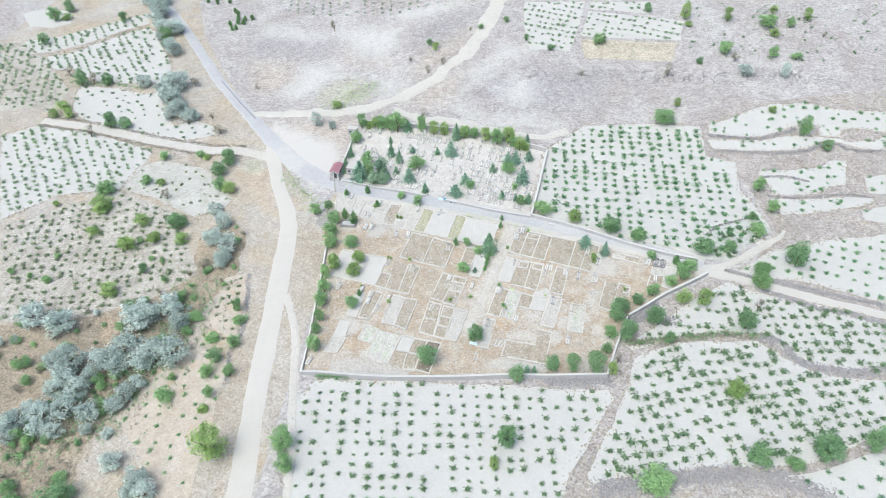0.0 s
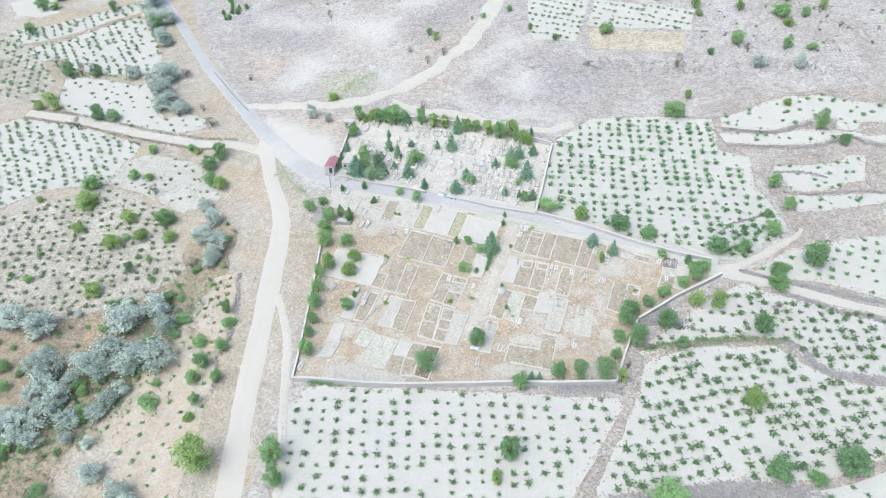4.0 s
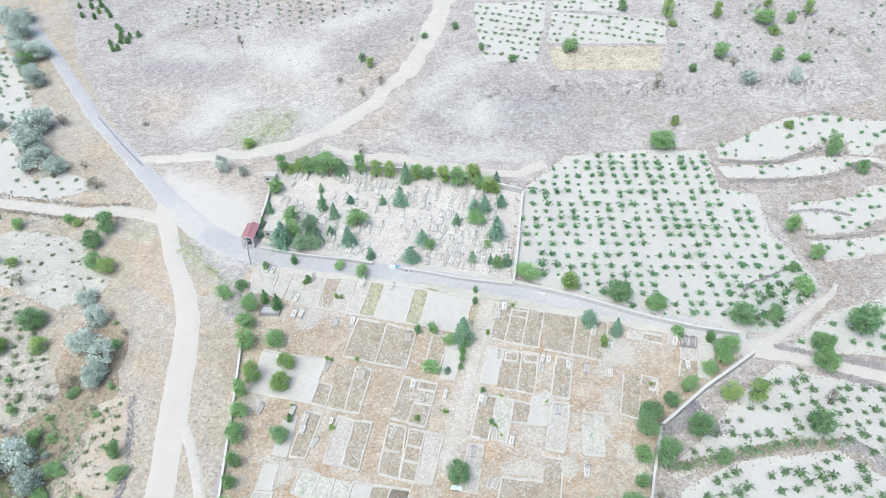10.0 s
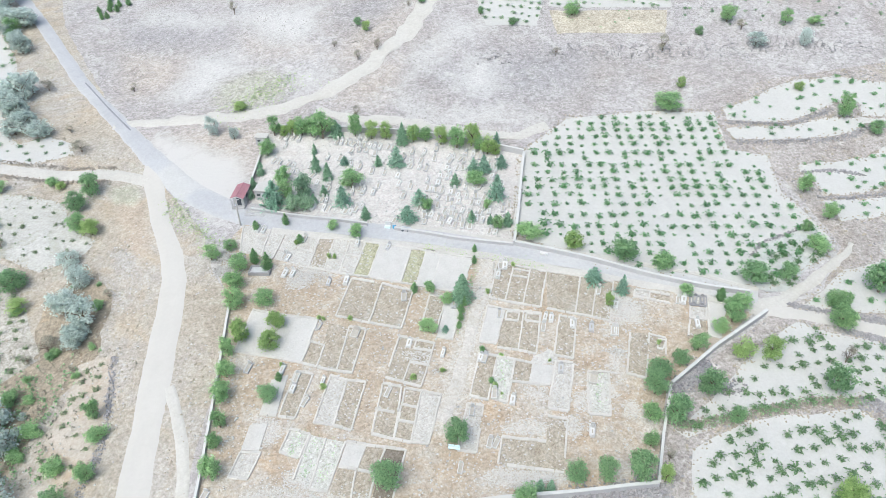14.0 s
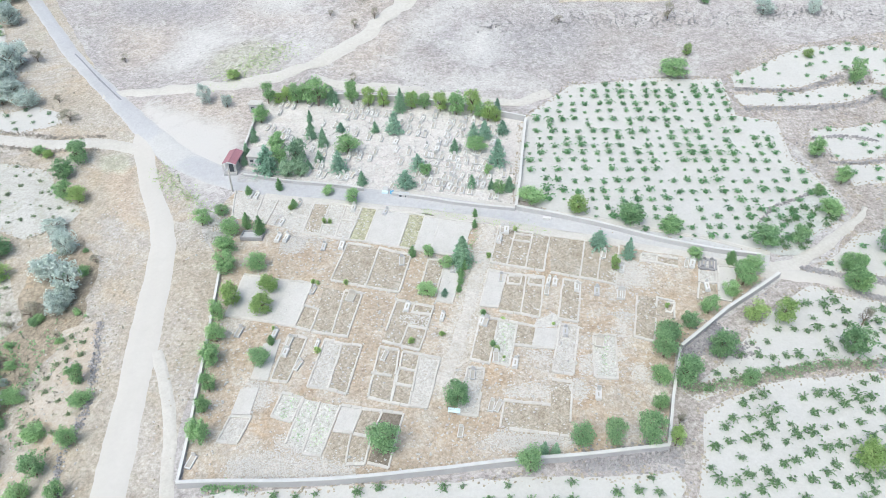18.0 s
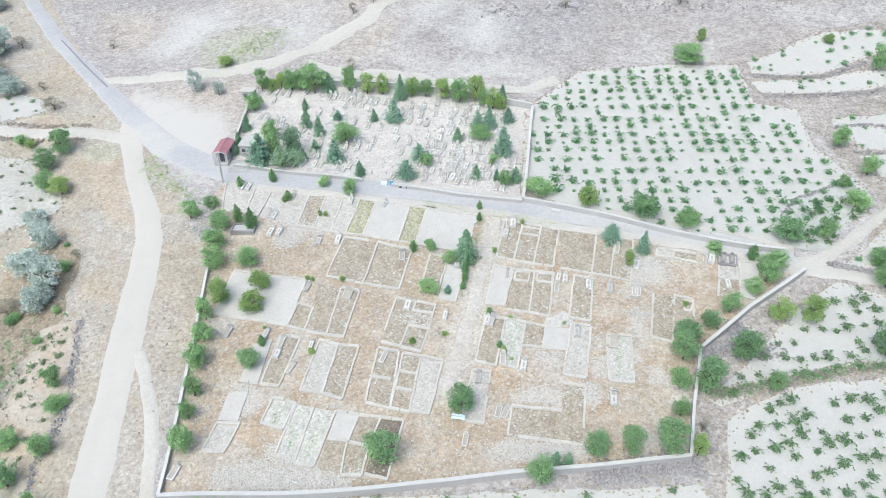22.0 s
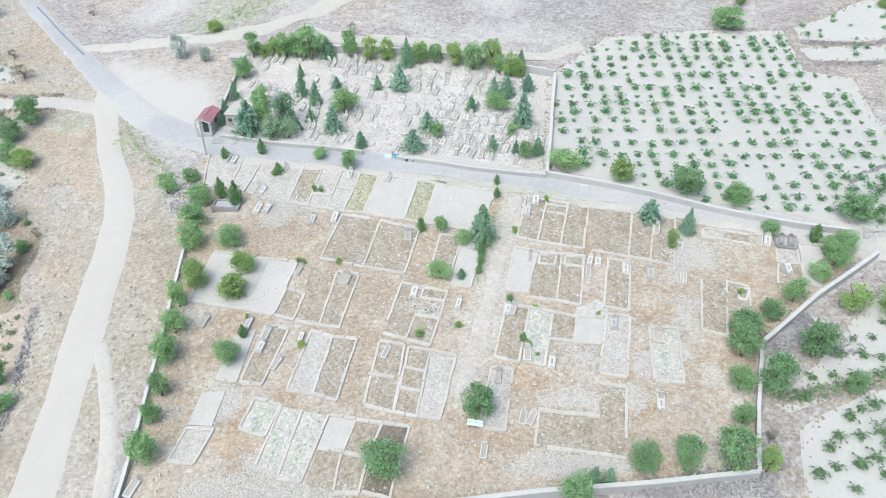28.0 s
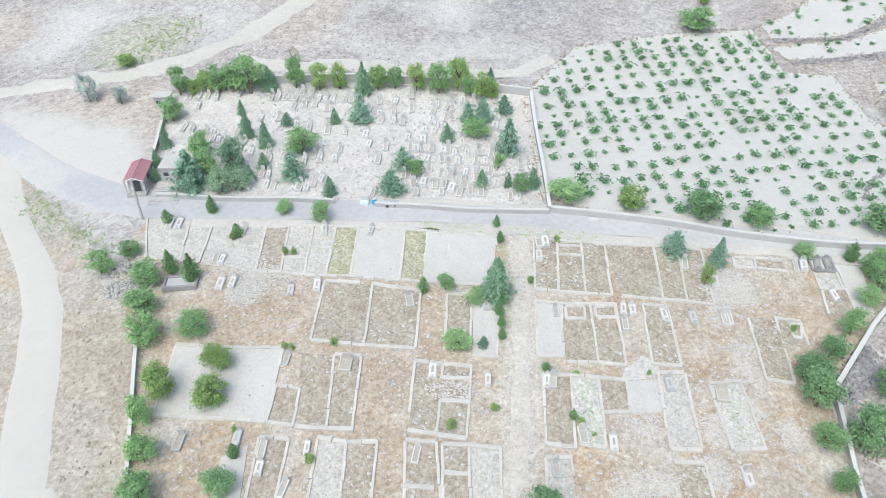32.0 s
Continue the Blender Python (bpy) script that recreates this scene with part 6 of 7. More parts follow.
    me = bpy.data.meshes.new("trunk")
    bm.to_mesh(me)
    bm.free()
    me.materials.append(M_BARK)
    return me, mesh_of("crown", v, f, M_LEAF[kind])


KINDS = {
    "round": ("tree", "rounded green broadleaf tree", "tree"), "dark": ("tree", "dense dark green broadleaf tree", "tree"), "bright": ("tree", "light green leafy young tree", "tree"),
    "silver": ("oleaster_bush", "silvery grey-green oleaster bush", "bush"), "dry": ("dry_bush", "sparse grey-brown dry bush", "bush"), "spruce": ("conifer", "dark green conical conifer", "conifer tree"),
    "pine": ("pine", "broad bushy dark green pine", "conifer tree"), "cedar": ("cedar", "blue-green cedar with level branches", "conifer tree"), "thuja": ("thuja", "small upright green thuja", "conifer tree"),
}
PLACES = {
    "round": [(ROUND_LOWER1 + ROUND_LOWER2, "in the lower cemetery"), (ROUND_FIELD, "among the fields"), (ROUND_WEST, "on the western bank"), (ROUND_UPPER, "in the upper cemetery"), (HEDGE_UPPER[2::4], "along the upper wall")],
    "dark": [(DARK_LOWER, "by the cemetery wall"), (DARK_FIELD, "among the fields"), (DARK_WEST, "on the western side")],
    "bright": [(BRIGHT_LOWER + PLANTS, "in the lower cemetery"), (BRIGHT_FIELD, "on the hill"), (BRIGHT_WEST, "in the western orchard"), (BRIGHT_UPPER + HEDGE_UPPER[1::5], "by the upper wall")],
    "silver": [(SILVER_NEAR, "in the western gully"), (SILVER_LOW, "in the western gully"), (SILVER_FAR, "beside the road")],
    "dry": [(DRY, "on dry ground")],
    "spruce": [(SPRUCE_A + SPRUCE_B, "in the cemetery")], "pine": [(PINE, "in the upper cemetery")], "cedar": [(CEDAR, "in the cemetery")], "thuja": [(THUJA, "beside the grave plots"), (THUJA_HILL, "planted on the hill")],
}
def fill_spots(poly, count, lo, hi):
    out = []
    q = np.array(poly)
    while len(out) < count:
        x, y = rng.uniform(q.min(0), q.max(0))
        if inside(poly, x, y):
            w = rng.uniform(lo, hi)
            out.append((x, y, w * rng.uniform(0.7, 1.0), w))
    return out


PLACES["silver"].append((fill_spots(GULLY, 5, 1.4, 2.6), "in the western gully"))
PLACES["round"].append((fill_spots(GULLY, 24, 1.0, 2.4), "in the western gully"))
PLACES["dark"].append((fill_spots(GULLY, 16, 1.0, 2.2), "in the western gully"))
PLACES["dry"].append((fill_spots(GULLY, 26, 1.0, 2.4), "in the western gully"))
PLACES["round"].append((fill_spots(ORCHARD, 10, 1.4, 2.4), "in the western orchard"))
PLACES["round"].append((fill_spots(THICKET, 60, 1.4, 3.4), "on the western slope"))
PLACES["dark"].append((fill_spots(THICKET, 24, 1.2, 2.8), "on the western slope"))
PLACES["silver"].append((fill_spots(THICKET, 22, 1.8, 4.0), "on the western slope"))
PLACES["dry"].append((fill_spots(THICKET, 45, 1.2, 2.8), "on the western slope"))
for kind, (name, label, category) in KINDS.items():
    meshes = [(broadleaf if kind in ("round", "dark", "bright", "silver", "dry", "pine") else conifer)(kind) for _ in range(6 if kind in ("round", "dark", "bright", "silver", "spruce") else 3)]
    for rows, where in PLACES[kind]:
        for x, y, h, w in rows:
            if where.endswith("upper wall") or (where == "in the upper cemetery" and y > 37 and kind == "round"):
                h, w = 1.2 * h, 0.98 * w
            trunk, crown = meshes[int(rng.integers(len(meshes)))]
            fat = w * {"round": 1.2, "silver": 1.06, "spruce": 1.15, "thuja": 1.3, "cedar": 1.15, "pine": 1.05, "dark": 1.04}.get(kind, 1.1)
            m = pose(x, y, ground_z(x, y) + 0.02, 0, 0, rng.uniform(0, 360)) @ Matrix.Diagonal((fat * rng.uniform(0.9, 1.1), fat * rng.uniform(0.85, 1.1), rng.uniform(0.9, 1.1) * min(h * (0.9 if kind == "spruce" else 1.05), 1.45 * fat), 1))
            size = "small " if max(h, w) < 2.2 else "large " if h > 4.4 else ""
            kind_name, kind_word = (("shrub", "shrub") if max(h, w) < 2.5 and name == "tree" else (name, category))
            words = f"{size}{label} {where}" if kind_name == name else f"low {label} {where}".replace("tree", "shrub")
            ob = thing(kind_name, words, kind_word, f"{kind_name}s {where}", m)
            mesh_part("trunk", trunk, ob)
            mesh_part("crown", crown, ob)


# ---- vines ----
def vine_leaves(arms, leaves, reach, size):
    """A low vine: a dense middle and long leafy canes that reach out of it."""
    m = 70
    d = rng.normal(0, 1, (m, 3))
    d /= np.linalg.norm(d, axis=1, keepdims=True)
    d[:, 2] = np.abs(d[:, 2])
    cs, ns = [d * np.array([0.62, 0.62, 0.7]) * reach * rng.uniform(0.5, 1.1, (m, 1)) + np.array([0, 0, 0.15])], [d + np.array([0, 0, 0.6])]
    for k in range(arms):
        az = k * math.tau / arms + rng.uniform(-0.5, 0.5)
        r = reach * rng.uniform(0.7, 1.3)
        q = np.linspace(0.3, 1, leaves)[:, None]
        d = np.array([math.cos(az), math.sin(az), 0.0])
        c = d * r * q + np.array([0, 0, 1.0]) * (0.35 + 0.5 * np.sin(0.5 + q * 2.2)) * rng.uniform(0.6, 1.1)
        cs.append(c + rng.normal(0, 0.05, c.shape))
        ns.append(np.tile(d * 0.3 + np.array([0, 0, 1.0]), (leaves, 1)))
    return leaf_quads(np.concatenate(cs), np.concatenate(ns), size, 0.5, 1.15)


def vine_spots(poly, a, b, turn, miss, jitter=0.25, start=None, lean=0.0):
    """Places on a planted grid inside an outline: a along the row, b from row to row, turn and lean in degrees."""
    c, s = math.cos(radians(turn)), math.sin(radians(turn))
    k, h = math.cos(radians(turn + 90 + lean)), math.sin(radians(turn + 90 + lean))
    mid = np.mean(poly, 0)
    cx, cy = mid if start is None else start
    far = max(math.dist(p, (cx, cy)) for p in poly)
    inner = [(mid[0] + (x - mid[0]) * 0.965, mid[1] + (y - mid[1]) * 0.965) for x, y in poly]
    out = []
    for i in range(-int(far / a) - 2, int(far / a) + 3):
        for j in range(-int(far / b) - 2, int(far / b) + 3):
            u, v = i * a + rng.normal(0, jitter), j * b + rng.normal(0, jitter)
            x, y = cx + c * u + k * v, cy + s * u + h * v
            if inside(inner, x, y) and rng.uniform() > miss:
                out.append((x, y))
    return out


VINES = [vine_leaves(int(rng.integers(6, 10)), 11, 0.95, 0.115) for _ in range(6)]
vine_meshes = [mesh_of("leaves", v, f, M_LEAF["vine"]) for v, f in VINES]
stock_bm = tube(bmesh.new(), [(0, 0, -0.08), (0.06, 0.02, 0.2), (0.02, 0.05, 0.45)], [0.09, 0.07, 0.05], 6)
stock = bpy.data.meshes.new("stock")
stock_bm.to_mesh(stock)
stock_bm.free()
stock.materials.append(M_BARK)
EAST_ROWS = (47.5, 45.3, 43.4, 40.9, 38.5, 35.6, 33.7, 31.5, 29.2, 26.7, 24.4, 22.0, 19.0, 15.7, 12.6, 10.1, 7.5, 5.0, 2.4, -0.1, -2.6)
EAST_INNER = [(58.0 + (x - 58.0) * 0.965, 22.0 + (y - 22.0) * 0.965) for x, y in FIELD_EAST]
east_spots = []
for row_y in EAST_ROWS:
    for i in range(-4, 22):
        x, y = 40.4 + 2.82 * i + rng.normal(0, 0.2), row_y + 0.3 - 0.033 * 2.82 * i + rng.normal(0, 0.22)
        if inside(EAST_INNER, x, y) and rng.uniform() > (0.6 if row_y == 33.7 else 0.05):
            east_spots.append((x, y))
for x, y in east_spots:
    s = rng.choice((0.5, 0.75, 0.9, 1.0, 1.12)) * rng.uniform(0.85, 1.12)
    ob = thing("vine", "bushy green grapevine in white sandy soil", "grapevine", "vines in the eastern vineyard", pose(x, y, ground_z(x, y) + 0.08, 0, 0, rng.uniform(0, 360)) @ Matrix.Diagonal((s * rng.uniform(1.0, 1.3), s, s * 1.15, 1)))
    mesh_part("leaves", vine_meshes[int(rng.integers(6))], ob)
    mesh_part("stock", stock, ob)


def vine_rows(poly, a, b, turn, miss, lo, hi, label, leaf="vine", jitter=0.25, start=None, lean=0.0):
    vs, fs, base = [], [], 0
    for x, y in vine_spots(poly, a, b, turn, miss, jitter, start, lean):
        v, f = VINES[int(rng.integers(6))]
        az, s = rng.uniform(0, math.tau), rng.uniform(lo, hi)
        r = np.array([[math.cos(az), -math.sin(az), 0], [math.sin(az), math.cos(az), 0], [0, 0, 1]]) * s
        vs.append(v @ r.T + np.array([x, y, ground_z(x, y) + 0.08]))
        fs.append(f + base)
        base += len(v)
    tagged(new("vines", mesh_of("vines", np.concatenate(vs), np.concatenate(fs), M_LEAF[leaf])), label, "grapevines", kind="stuff")


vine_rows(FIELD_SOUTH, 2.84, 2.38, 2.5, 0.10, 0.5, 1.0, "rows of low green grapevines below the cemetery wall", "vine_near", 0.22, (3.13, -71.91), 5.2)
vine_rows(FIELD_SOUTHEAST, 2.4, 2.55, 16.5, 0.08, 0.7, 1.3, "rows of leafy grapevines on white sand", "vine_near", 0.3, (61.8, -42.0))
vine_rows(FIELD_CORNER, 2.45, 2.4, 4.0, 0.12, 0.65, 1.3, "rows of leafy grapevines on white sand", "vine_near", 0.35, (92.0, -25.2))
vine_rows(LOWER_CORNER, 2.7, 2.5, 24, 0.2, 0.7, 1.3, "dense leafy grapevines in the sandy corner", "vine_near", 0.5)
vine_rows(FIELD_BOTTOM, 3.4, 3.0, 66, 0.25, 0.5, 0.9, "sparse grapevines on white sand")
vine_rows(FIELD_FAR_EAST, 3.4, 3.0, 70, 0.15, 0.6, 1.0, "scattered young grapevines on white sand")
for terrace in (TERRACE_A, TERRACE_B, TERRACE_C, TERRACE_D, TERRACE_E, TERRACE_F):
    vine_rows(terrace, 3.2, 2.8, 5, 0.3, 0.5, 1.1, "sparse grapevines on a sandy terrace", "vine", 0.7)
for field in (FIELD_HILL_A, FIELD_HILL_B, FIELD_HILL_C):
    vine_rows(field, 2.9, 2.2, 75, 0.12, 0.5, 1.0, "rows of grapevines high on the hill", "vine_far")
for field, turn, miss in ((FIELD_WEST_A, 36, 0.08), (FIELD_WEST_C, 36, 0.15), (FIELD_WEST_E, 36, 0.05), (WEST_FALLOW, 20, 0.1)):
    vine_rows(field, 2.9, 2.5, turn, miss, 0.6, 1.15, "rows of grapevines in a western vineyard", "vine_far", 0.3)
vine_rows(FIELD_WEST_D, 3.6, 3.2, 36, 0.3, 0.4, 0.9, "sparse grapevines in a western vineyard", "vine_far", 0.5)
vine_rows(FIELD_WEST_B, 2.4, 2.2, 20, 0.35, 0.25, 0.7, "sparse grapevines and weeds on pale soil", "olive", 0.6)
vine_rows(ORCHARD, 2.7, 2.35, 13, 0.10, 0.6, 1.05, "dense rows of low bushes in the orchard", "olive", 0.4)
vine_rows(STRIP, 2.5, 2.8, 12, 0.12, 0.55, 0.85, "few low green bushes on bare earth", "olive", 0.3)
vine_rows(STRIP_LOW, 4.3, 3.2, 10, 0.15, 0.45, 0.85, "few low green bushes on bare earth", "vine", 0.5)
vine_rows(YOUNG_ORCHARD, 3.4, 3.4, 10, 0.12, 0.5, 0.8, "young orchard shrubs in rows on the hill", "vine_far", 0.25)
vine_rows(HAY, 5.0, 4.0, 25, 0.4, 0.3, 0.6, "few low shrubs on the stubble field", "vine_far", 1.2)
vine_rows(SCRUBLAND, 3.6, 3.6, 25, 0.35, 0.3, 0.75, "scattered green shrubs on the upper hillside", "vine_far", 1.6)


# ---- grave plots ----
def slab_bm(poly, lift, skirt=0.3, step=2.0):
    """A flat-edged sheet over the land with sides."""
    from mathutils.geometry import delaunay_2d_cdt
    rim = ragged(poly, 1.5, 0.0)
    xs, ys = [p[0] for p in rim], [p[1] for p in rim]
    pts = [Vector(p) for p in rim]
    for x in np.arange(min(xs) + 0.8, max(xs), step):
        for y in np.arange(min(ys) + 0.8, max(ys), step):
            if inside(rim, x, y):
                pts.append(Vector((x, y)))
    n = len(rim)
    v, _, f, *_ = delaunay_2d_cdt(pts, [(k, (k + 1) % n) for k in range(n)], [], 1, 1e-4)
    bm = bmesh.new()
    top = [bm.verts.new((q.x, q.y, ground_z(q.x, q.y) + lift)) for q in v]
    for t in f:
        bm.faces.new([top[k] for k in t])
    low = [bm.verts.new((p[0], p[1], ground_z(*p) + lift - skirt)) for p in rim]
    for k in range(n):
        bm.faces.new((top[k], top[(k + 1) % n], low[(k + 1) % n], low[k]))
    bmesh.ops.recalc_face_normals(bm, faces=bm.faces)
    return bm


def kerb_bm(a, b, width, height):
    """One kerb block from a to b, following the land."""
    a, b = np.array(a), np.array(b)
    d = (b - a) / np.linalg.norm(b - a)
    s = np.array([d[1], -d[0]]) * width / 2
    bm = bmesh.new()
    last = None
    for q in np.linspace(0, 1, 3):
        p = a + (b - a) * q
        z = ground_z(*p)
        h = height + rng.uniform(-0.015, 0.015)
        ring = [bm.verts.new((*(p + s), z - 0.2)), bm.verts.new((*(p - s), z - 0.2)), bm.verts.new((*(p - s), z + h - 0.03)),
                bm.verts.new((*(p - s * 0.8), z + h)), bm.verts.new((*(p + s * 0.8), z + h)), bm.verts.new((*(p + s), z + h - 0.03))]
        if last:
            for k in range(6):
                bm.faces.new((last[k], last[(k + 1) % 6], ring[(k + 1) % 6], ring[k]))
        else:
            bm.faces.new(ring)
        last = ring
    bm.faces.new(last[::-1])
    bmesh.ops.recalc_face_normals(bm, faces=bm.faces)
    return bm


FILLS = {"dry": "dry grass", "pale": "pale gravel", "grass": "yellow-green grass", "dark": "dark bare soil", "rubble": "weedy rubble", "paved": "pale concrete paving", "dark_kerb": "pale gravel", "none": "dry grass"}


def plot(row, where):
    *c, sides, fill = row
    q = [tuple(c[k:k + 2]) for k in range(0, 8, 2)]
    dark = fill == "dark_kerb"
    walls = "no" if sides == "-" else "dark stone" if dark else "white"
    ob = thing("grave_plot", f"family grave plot with {walls} kerbs and {FILLS[fill]}", "grave plot", f"grave plots {where}")
    mid = np.mean(q, 0)
    ob.location = (mid[0], mid[1], ground_z(*mid))
    ob.matrix_world = Matrix.Translation(ob.location)

    def local(bm):
        bmesh.ops.translate(bm, verts=bm.verts, vec=-ob.location)
        return bm

    inner = [tuple(mid + (np.array(p) - mid) * (1 - 0.1 / max(1.0, math.dist(p, mid)))) for p in q]
    if fill == "none":
        ob["label"] = "low inner grave frame of pale kerbs"
    elif fill == "paved":
        along = math.dist(q[0], q[3]) > math.dist(q[0], q[1])
        c0, c1, c2, c3 = (np.array(p) for p in (inner if along else inner[1:] + inner[:1]))
        n = 2 if math.dist(c0, c3) < 9 else 3
        for i in range(n):
            s, e = i / n + 0.0005, (i + 1) / n - 0.0005
            panel = [tuple(c0 + (c3 - c0) * s), tuple(c1 + (c2 - c1) * s), tuple(c1 + (c2 - c1) * e), tuple(c0 + (c3 - c0) * e)]
            part("paving", local(slab_bm(panel, 0.2 + 0.012 * i)), M_PAVED, ob, FILLS[fill])
    else:
        part("bed", local(slab_bm(inner, 0.11)), M_BED["pale" if dark else fill], ob, FILLS[fill])
    for side in sides.replace("-", ""):
        k = "NESW".index(side)
        a, b = np.array(q[k]), np.array(q[(k + 1) % 4])
        length = np.linalg.norm(b - a)
        n = max(1, round(length / (1.45 if side in "NS" else 2.3)))
        for i in range(n):
            if n > 2 and rng.uniform() < 0.02:
                continue
            slip = rng.normal(0, 0.035, (2, 2))
            s, e = a + (b - a) * (i / n) + slip[0], a + (b - a) * ((i + 1) / n - rng.uniform(0.0, 0.07) / length) + slip[1]
            wide, high = (0.50 * rng.uniform(0.85, 1.12), 0.29) if side in "NS" else (0.30 * rng.uniform(0.85, 1.15), 0.25)
            part("kerb", local(kerb_bm(s, e, wide, high + rng.uniform(-0.05, 0.06))), M_KERB_DARK if dark else M_KERB, ob)
    return ob


for rows, where in ((PLOTS_ROAD_ROW, "along the road"), (PLOTS_MIDDLE_ROW, "in the middle row"), (PLOTS_LOWER_ROW, "in the lower row"), (PLOTS_SOUTH_ROW, "by the south wall"),
                    (PLOTS_EAST_ROAD_ROW, "east of the path by the road"), (PLOTS_EAST_MIDDLE_ROW, "in the eastern middle row"), (PLOTS_EAST_LOWER_ROW, "in the eastern lower row"), (INNER_FRAMES, "inside larger plots")):
    for row in rows:
        plot(row, where)


# ---- graves ----
def headstone_bm(w, h, d, pointed):
    bm = bmesh.new()
    if pointed:
        prof = [(-w / 2, 0), (w / 2, 0), (w / 2 * 0.94, h * 0.62), (w * 0.2, h * 0.88), (0, h), (-w * 0.2, h * 0.88), (-w / 2 * 0.94, h * 0.62)]
    else:
        prof = [(-w / 2, 0), (w / 2, 0), (w / 2, h * 0.72)] + [(w / 2 * math.cos(a), h * 0.72 + h * 0.28 * math.sin(a)) for a in np.linspace(0.3, math.pi - 0.3, 5)] + [(-w / 2, h * 0.72)]
    f = bm.faces.new([bm.verts.new((x, -d / 2, z)) for x, z in prof])
    r = bmesh.ops.extrude_face_region(bm, geom=[f])
    bmesh.ops.translate(bm, verts=[v for v in r["geom"] if isinstance(v, bmesh.types.BMVert)], vec=(0, d, 0))
    bmesh.ops.recalc_face_normals(bm, faces=bm.faces)
    return bm


def grave_proto(style, stone, wide=0.88, length=2.05):
    ob = thing("grave", "", "grave")
    bm = bmesh.new()
    for x in (-wide / 2 + 0.07, wide / 2 - 0.07):
        box(bm, x, 0, 0.14, 0.14, length, 0.48, 0.02)
    for y in (-length / 2 + 0.07, length / 2 - 0.07):
        box(bm, 0, y, 0.14, wide - 0.28, 0.14, 0.475, 0.02)
    part("kerb_frame", bm, stone, ob)
    if style == "slab":
        part("cover_slab", box(bmesh.new(), 0, -0.05, 0.40, wide - 0.1, length - 0.25, 0.1, 0.025), stone, ob)
        part("soil_opening", box(bmesh.new(), 0, 0.05, 0.455, wide * 0.3, length * 0.42, 0.04), M_GRAVE_SOIL, ob, "narrow planting slot")
    else:
        part("soil", box(bmesh.new(), 0, 0, 0.12, wide - 0.27, length - 0.27, 0.36), M_GRAVE_SOIL, ob, "dry soil bed")
    bm = headstone_bm(wide * 0.72, 0.95, 0.12, style == "slab")
    bmesh.ops.translate(bm, verts=bm.verts, vec=(0, length / 2 - 0.12, 0.3))
    part("headstone", bm, stone, ob)
    if style == "slab":
        bm = headstone_bm(wide * 0.4, 0.5, 0.1, False)
        bmesh.ops.translate(bm, verts=bm.verts, vec=(0, -length / 2 + 0.1, 0.3))
        part("footstone", bm, stone, ob)
    return ob


GRAVES = {"white slab": grave_proto("slab", M_MARBLE), "white bed": grave_proto("bed", M_MARBLE), "grey slab": grave_proto("slab", M_GREYSTONE), "grey bed": grave_proto("bed", M_GREYSTONE), "wide white": grave_proto("bed", M_KERB, 1.5, 1.8), "dark slab": grave_proto("slab", M_KERB_DARK)}
WORDS = {"white slab": "white marble grave with slab and headstone", "white bed": "white marble grave frame around a soil bed", "grey slab": "grey marble grave with slab and headstone",
         "grey bed": "grey stone grave frame around a soil bed", "wide white": "wide white marble double grave", "dark slab": "dark stone grave with slab and headstone"}
used = set()


def grave(kind, x, y, where):
    m = pose(x, y, ground_z(x, y) + 0.1, 8.0 + rng.normal(0, 1.2), rng.normal(0, 1.5), -12 + rng.normal(0, 5.0))
    if kind in used:
        ob = copy_thing(GRAVES[kind], m)
    else:
        used.add(kind)
        ob = GRAVES[kind]
        ob.matrix_world = m
    s = rng.uniform(0.82, 1.06)
    ob.scale = (s * rng.uniform(0.85, 1.1), s, rng.uniform(0.6, 1.1))
    tagged(ob, f"{WORDS[kind]} {where}", "grave", f"graves {where}")


for n, (x, y) in enumerate(GRAVES_WHITE):
    grave("white slab" if n % 3 else "white bed", x, y, "in the lower cemetery")
for n, (x, y) in enumerate(GRAVES_GREY):
    grave("grey slab" if n % 2 else "grey bed", x, y, "in the lower cemetery")
for x, y in GRAVES_DARK:
    grave("dark slab", x, y, "by the road")
for x, y in GRAVES_EDGE:
    grave("white bed", x, y, "near the south wall")
for x, y in GRAVES_WIDE:
    grave("wide white", x, y, "in a family plot")
for x, y in GRAVES_UPPER1 + GRAVES_UPPER2 + GRAVES_UPPER3:
    grave(("white slab", "white bed", "white bed", "white slab", "white bed", "white slab")[int(rng.integers(6))], x, y, "in the upper cemetery")

taken = [*GRAVES_UPPER1, *GRAVES_UPPER2, *GRAVES_UPPER3]
for i in range(-14, 15):
    for j in range(9):
        x, y = 2.0 + 1.75 * i + rng.normal(0, 0.25), 13.5 + 3.3 * j - 0.2 * 1.75 * i + rng.normal(0, 0.4)
        crowd = 0.62 if x > 7 else 0.13 if y < 33 else 0.3
        if inside(CEMETERY_UPPER, x, y) and inside(CEMETERY_UPPER, x + 1.2, y - 1.6) and inside(CEMETERY_UPPER, x - 1.0, y + 1.5) and min(math.dist((x, y), p) for p in taken) > 1.35 and rng.uniform() < crowd:
            taken.append((x, y))
            grave(("white bed", "white slab", "grey bed", "white bed", "white bed")[int(rng.integers(5))], x, y, "in the upper cemetery")

SPOT = {name: (x, y) for name, x, y in SPOTS}


def stand(name, label, category, spot, turn=0.0, lift=0.08, group=""):
    x, y = SPOT[spot] if isinstance(spot, str) else spot
    return thing(name, label, category, group, pose(x, y, ground_z(x, y) + lift, 0, 0, turn))


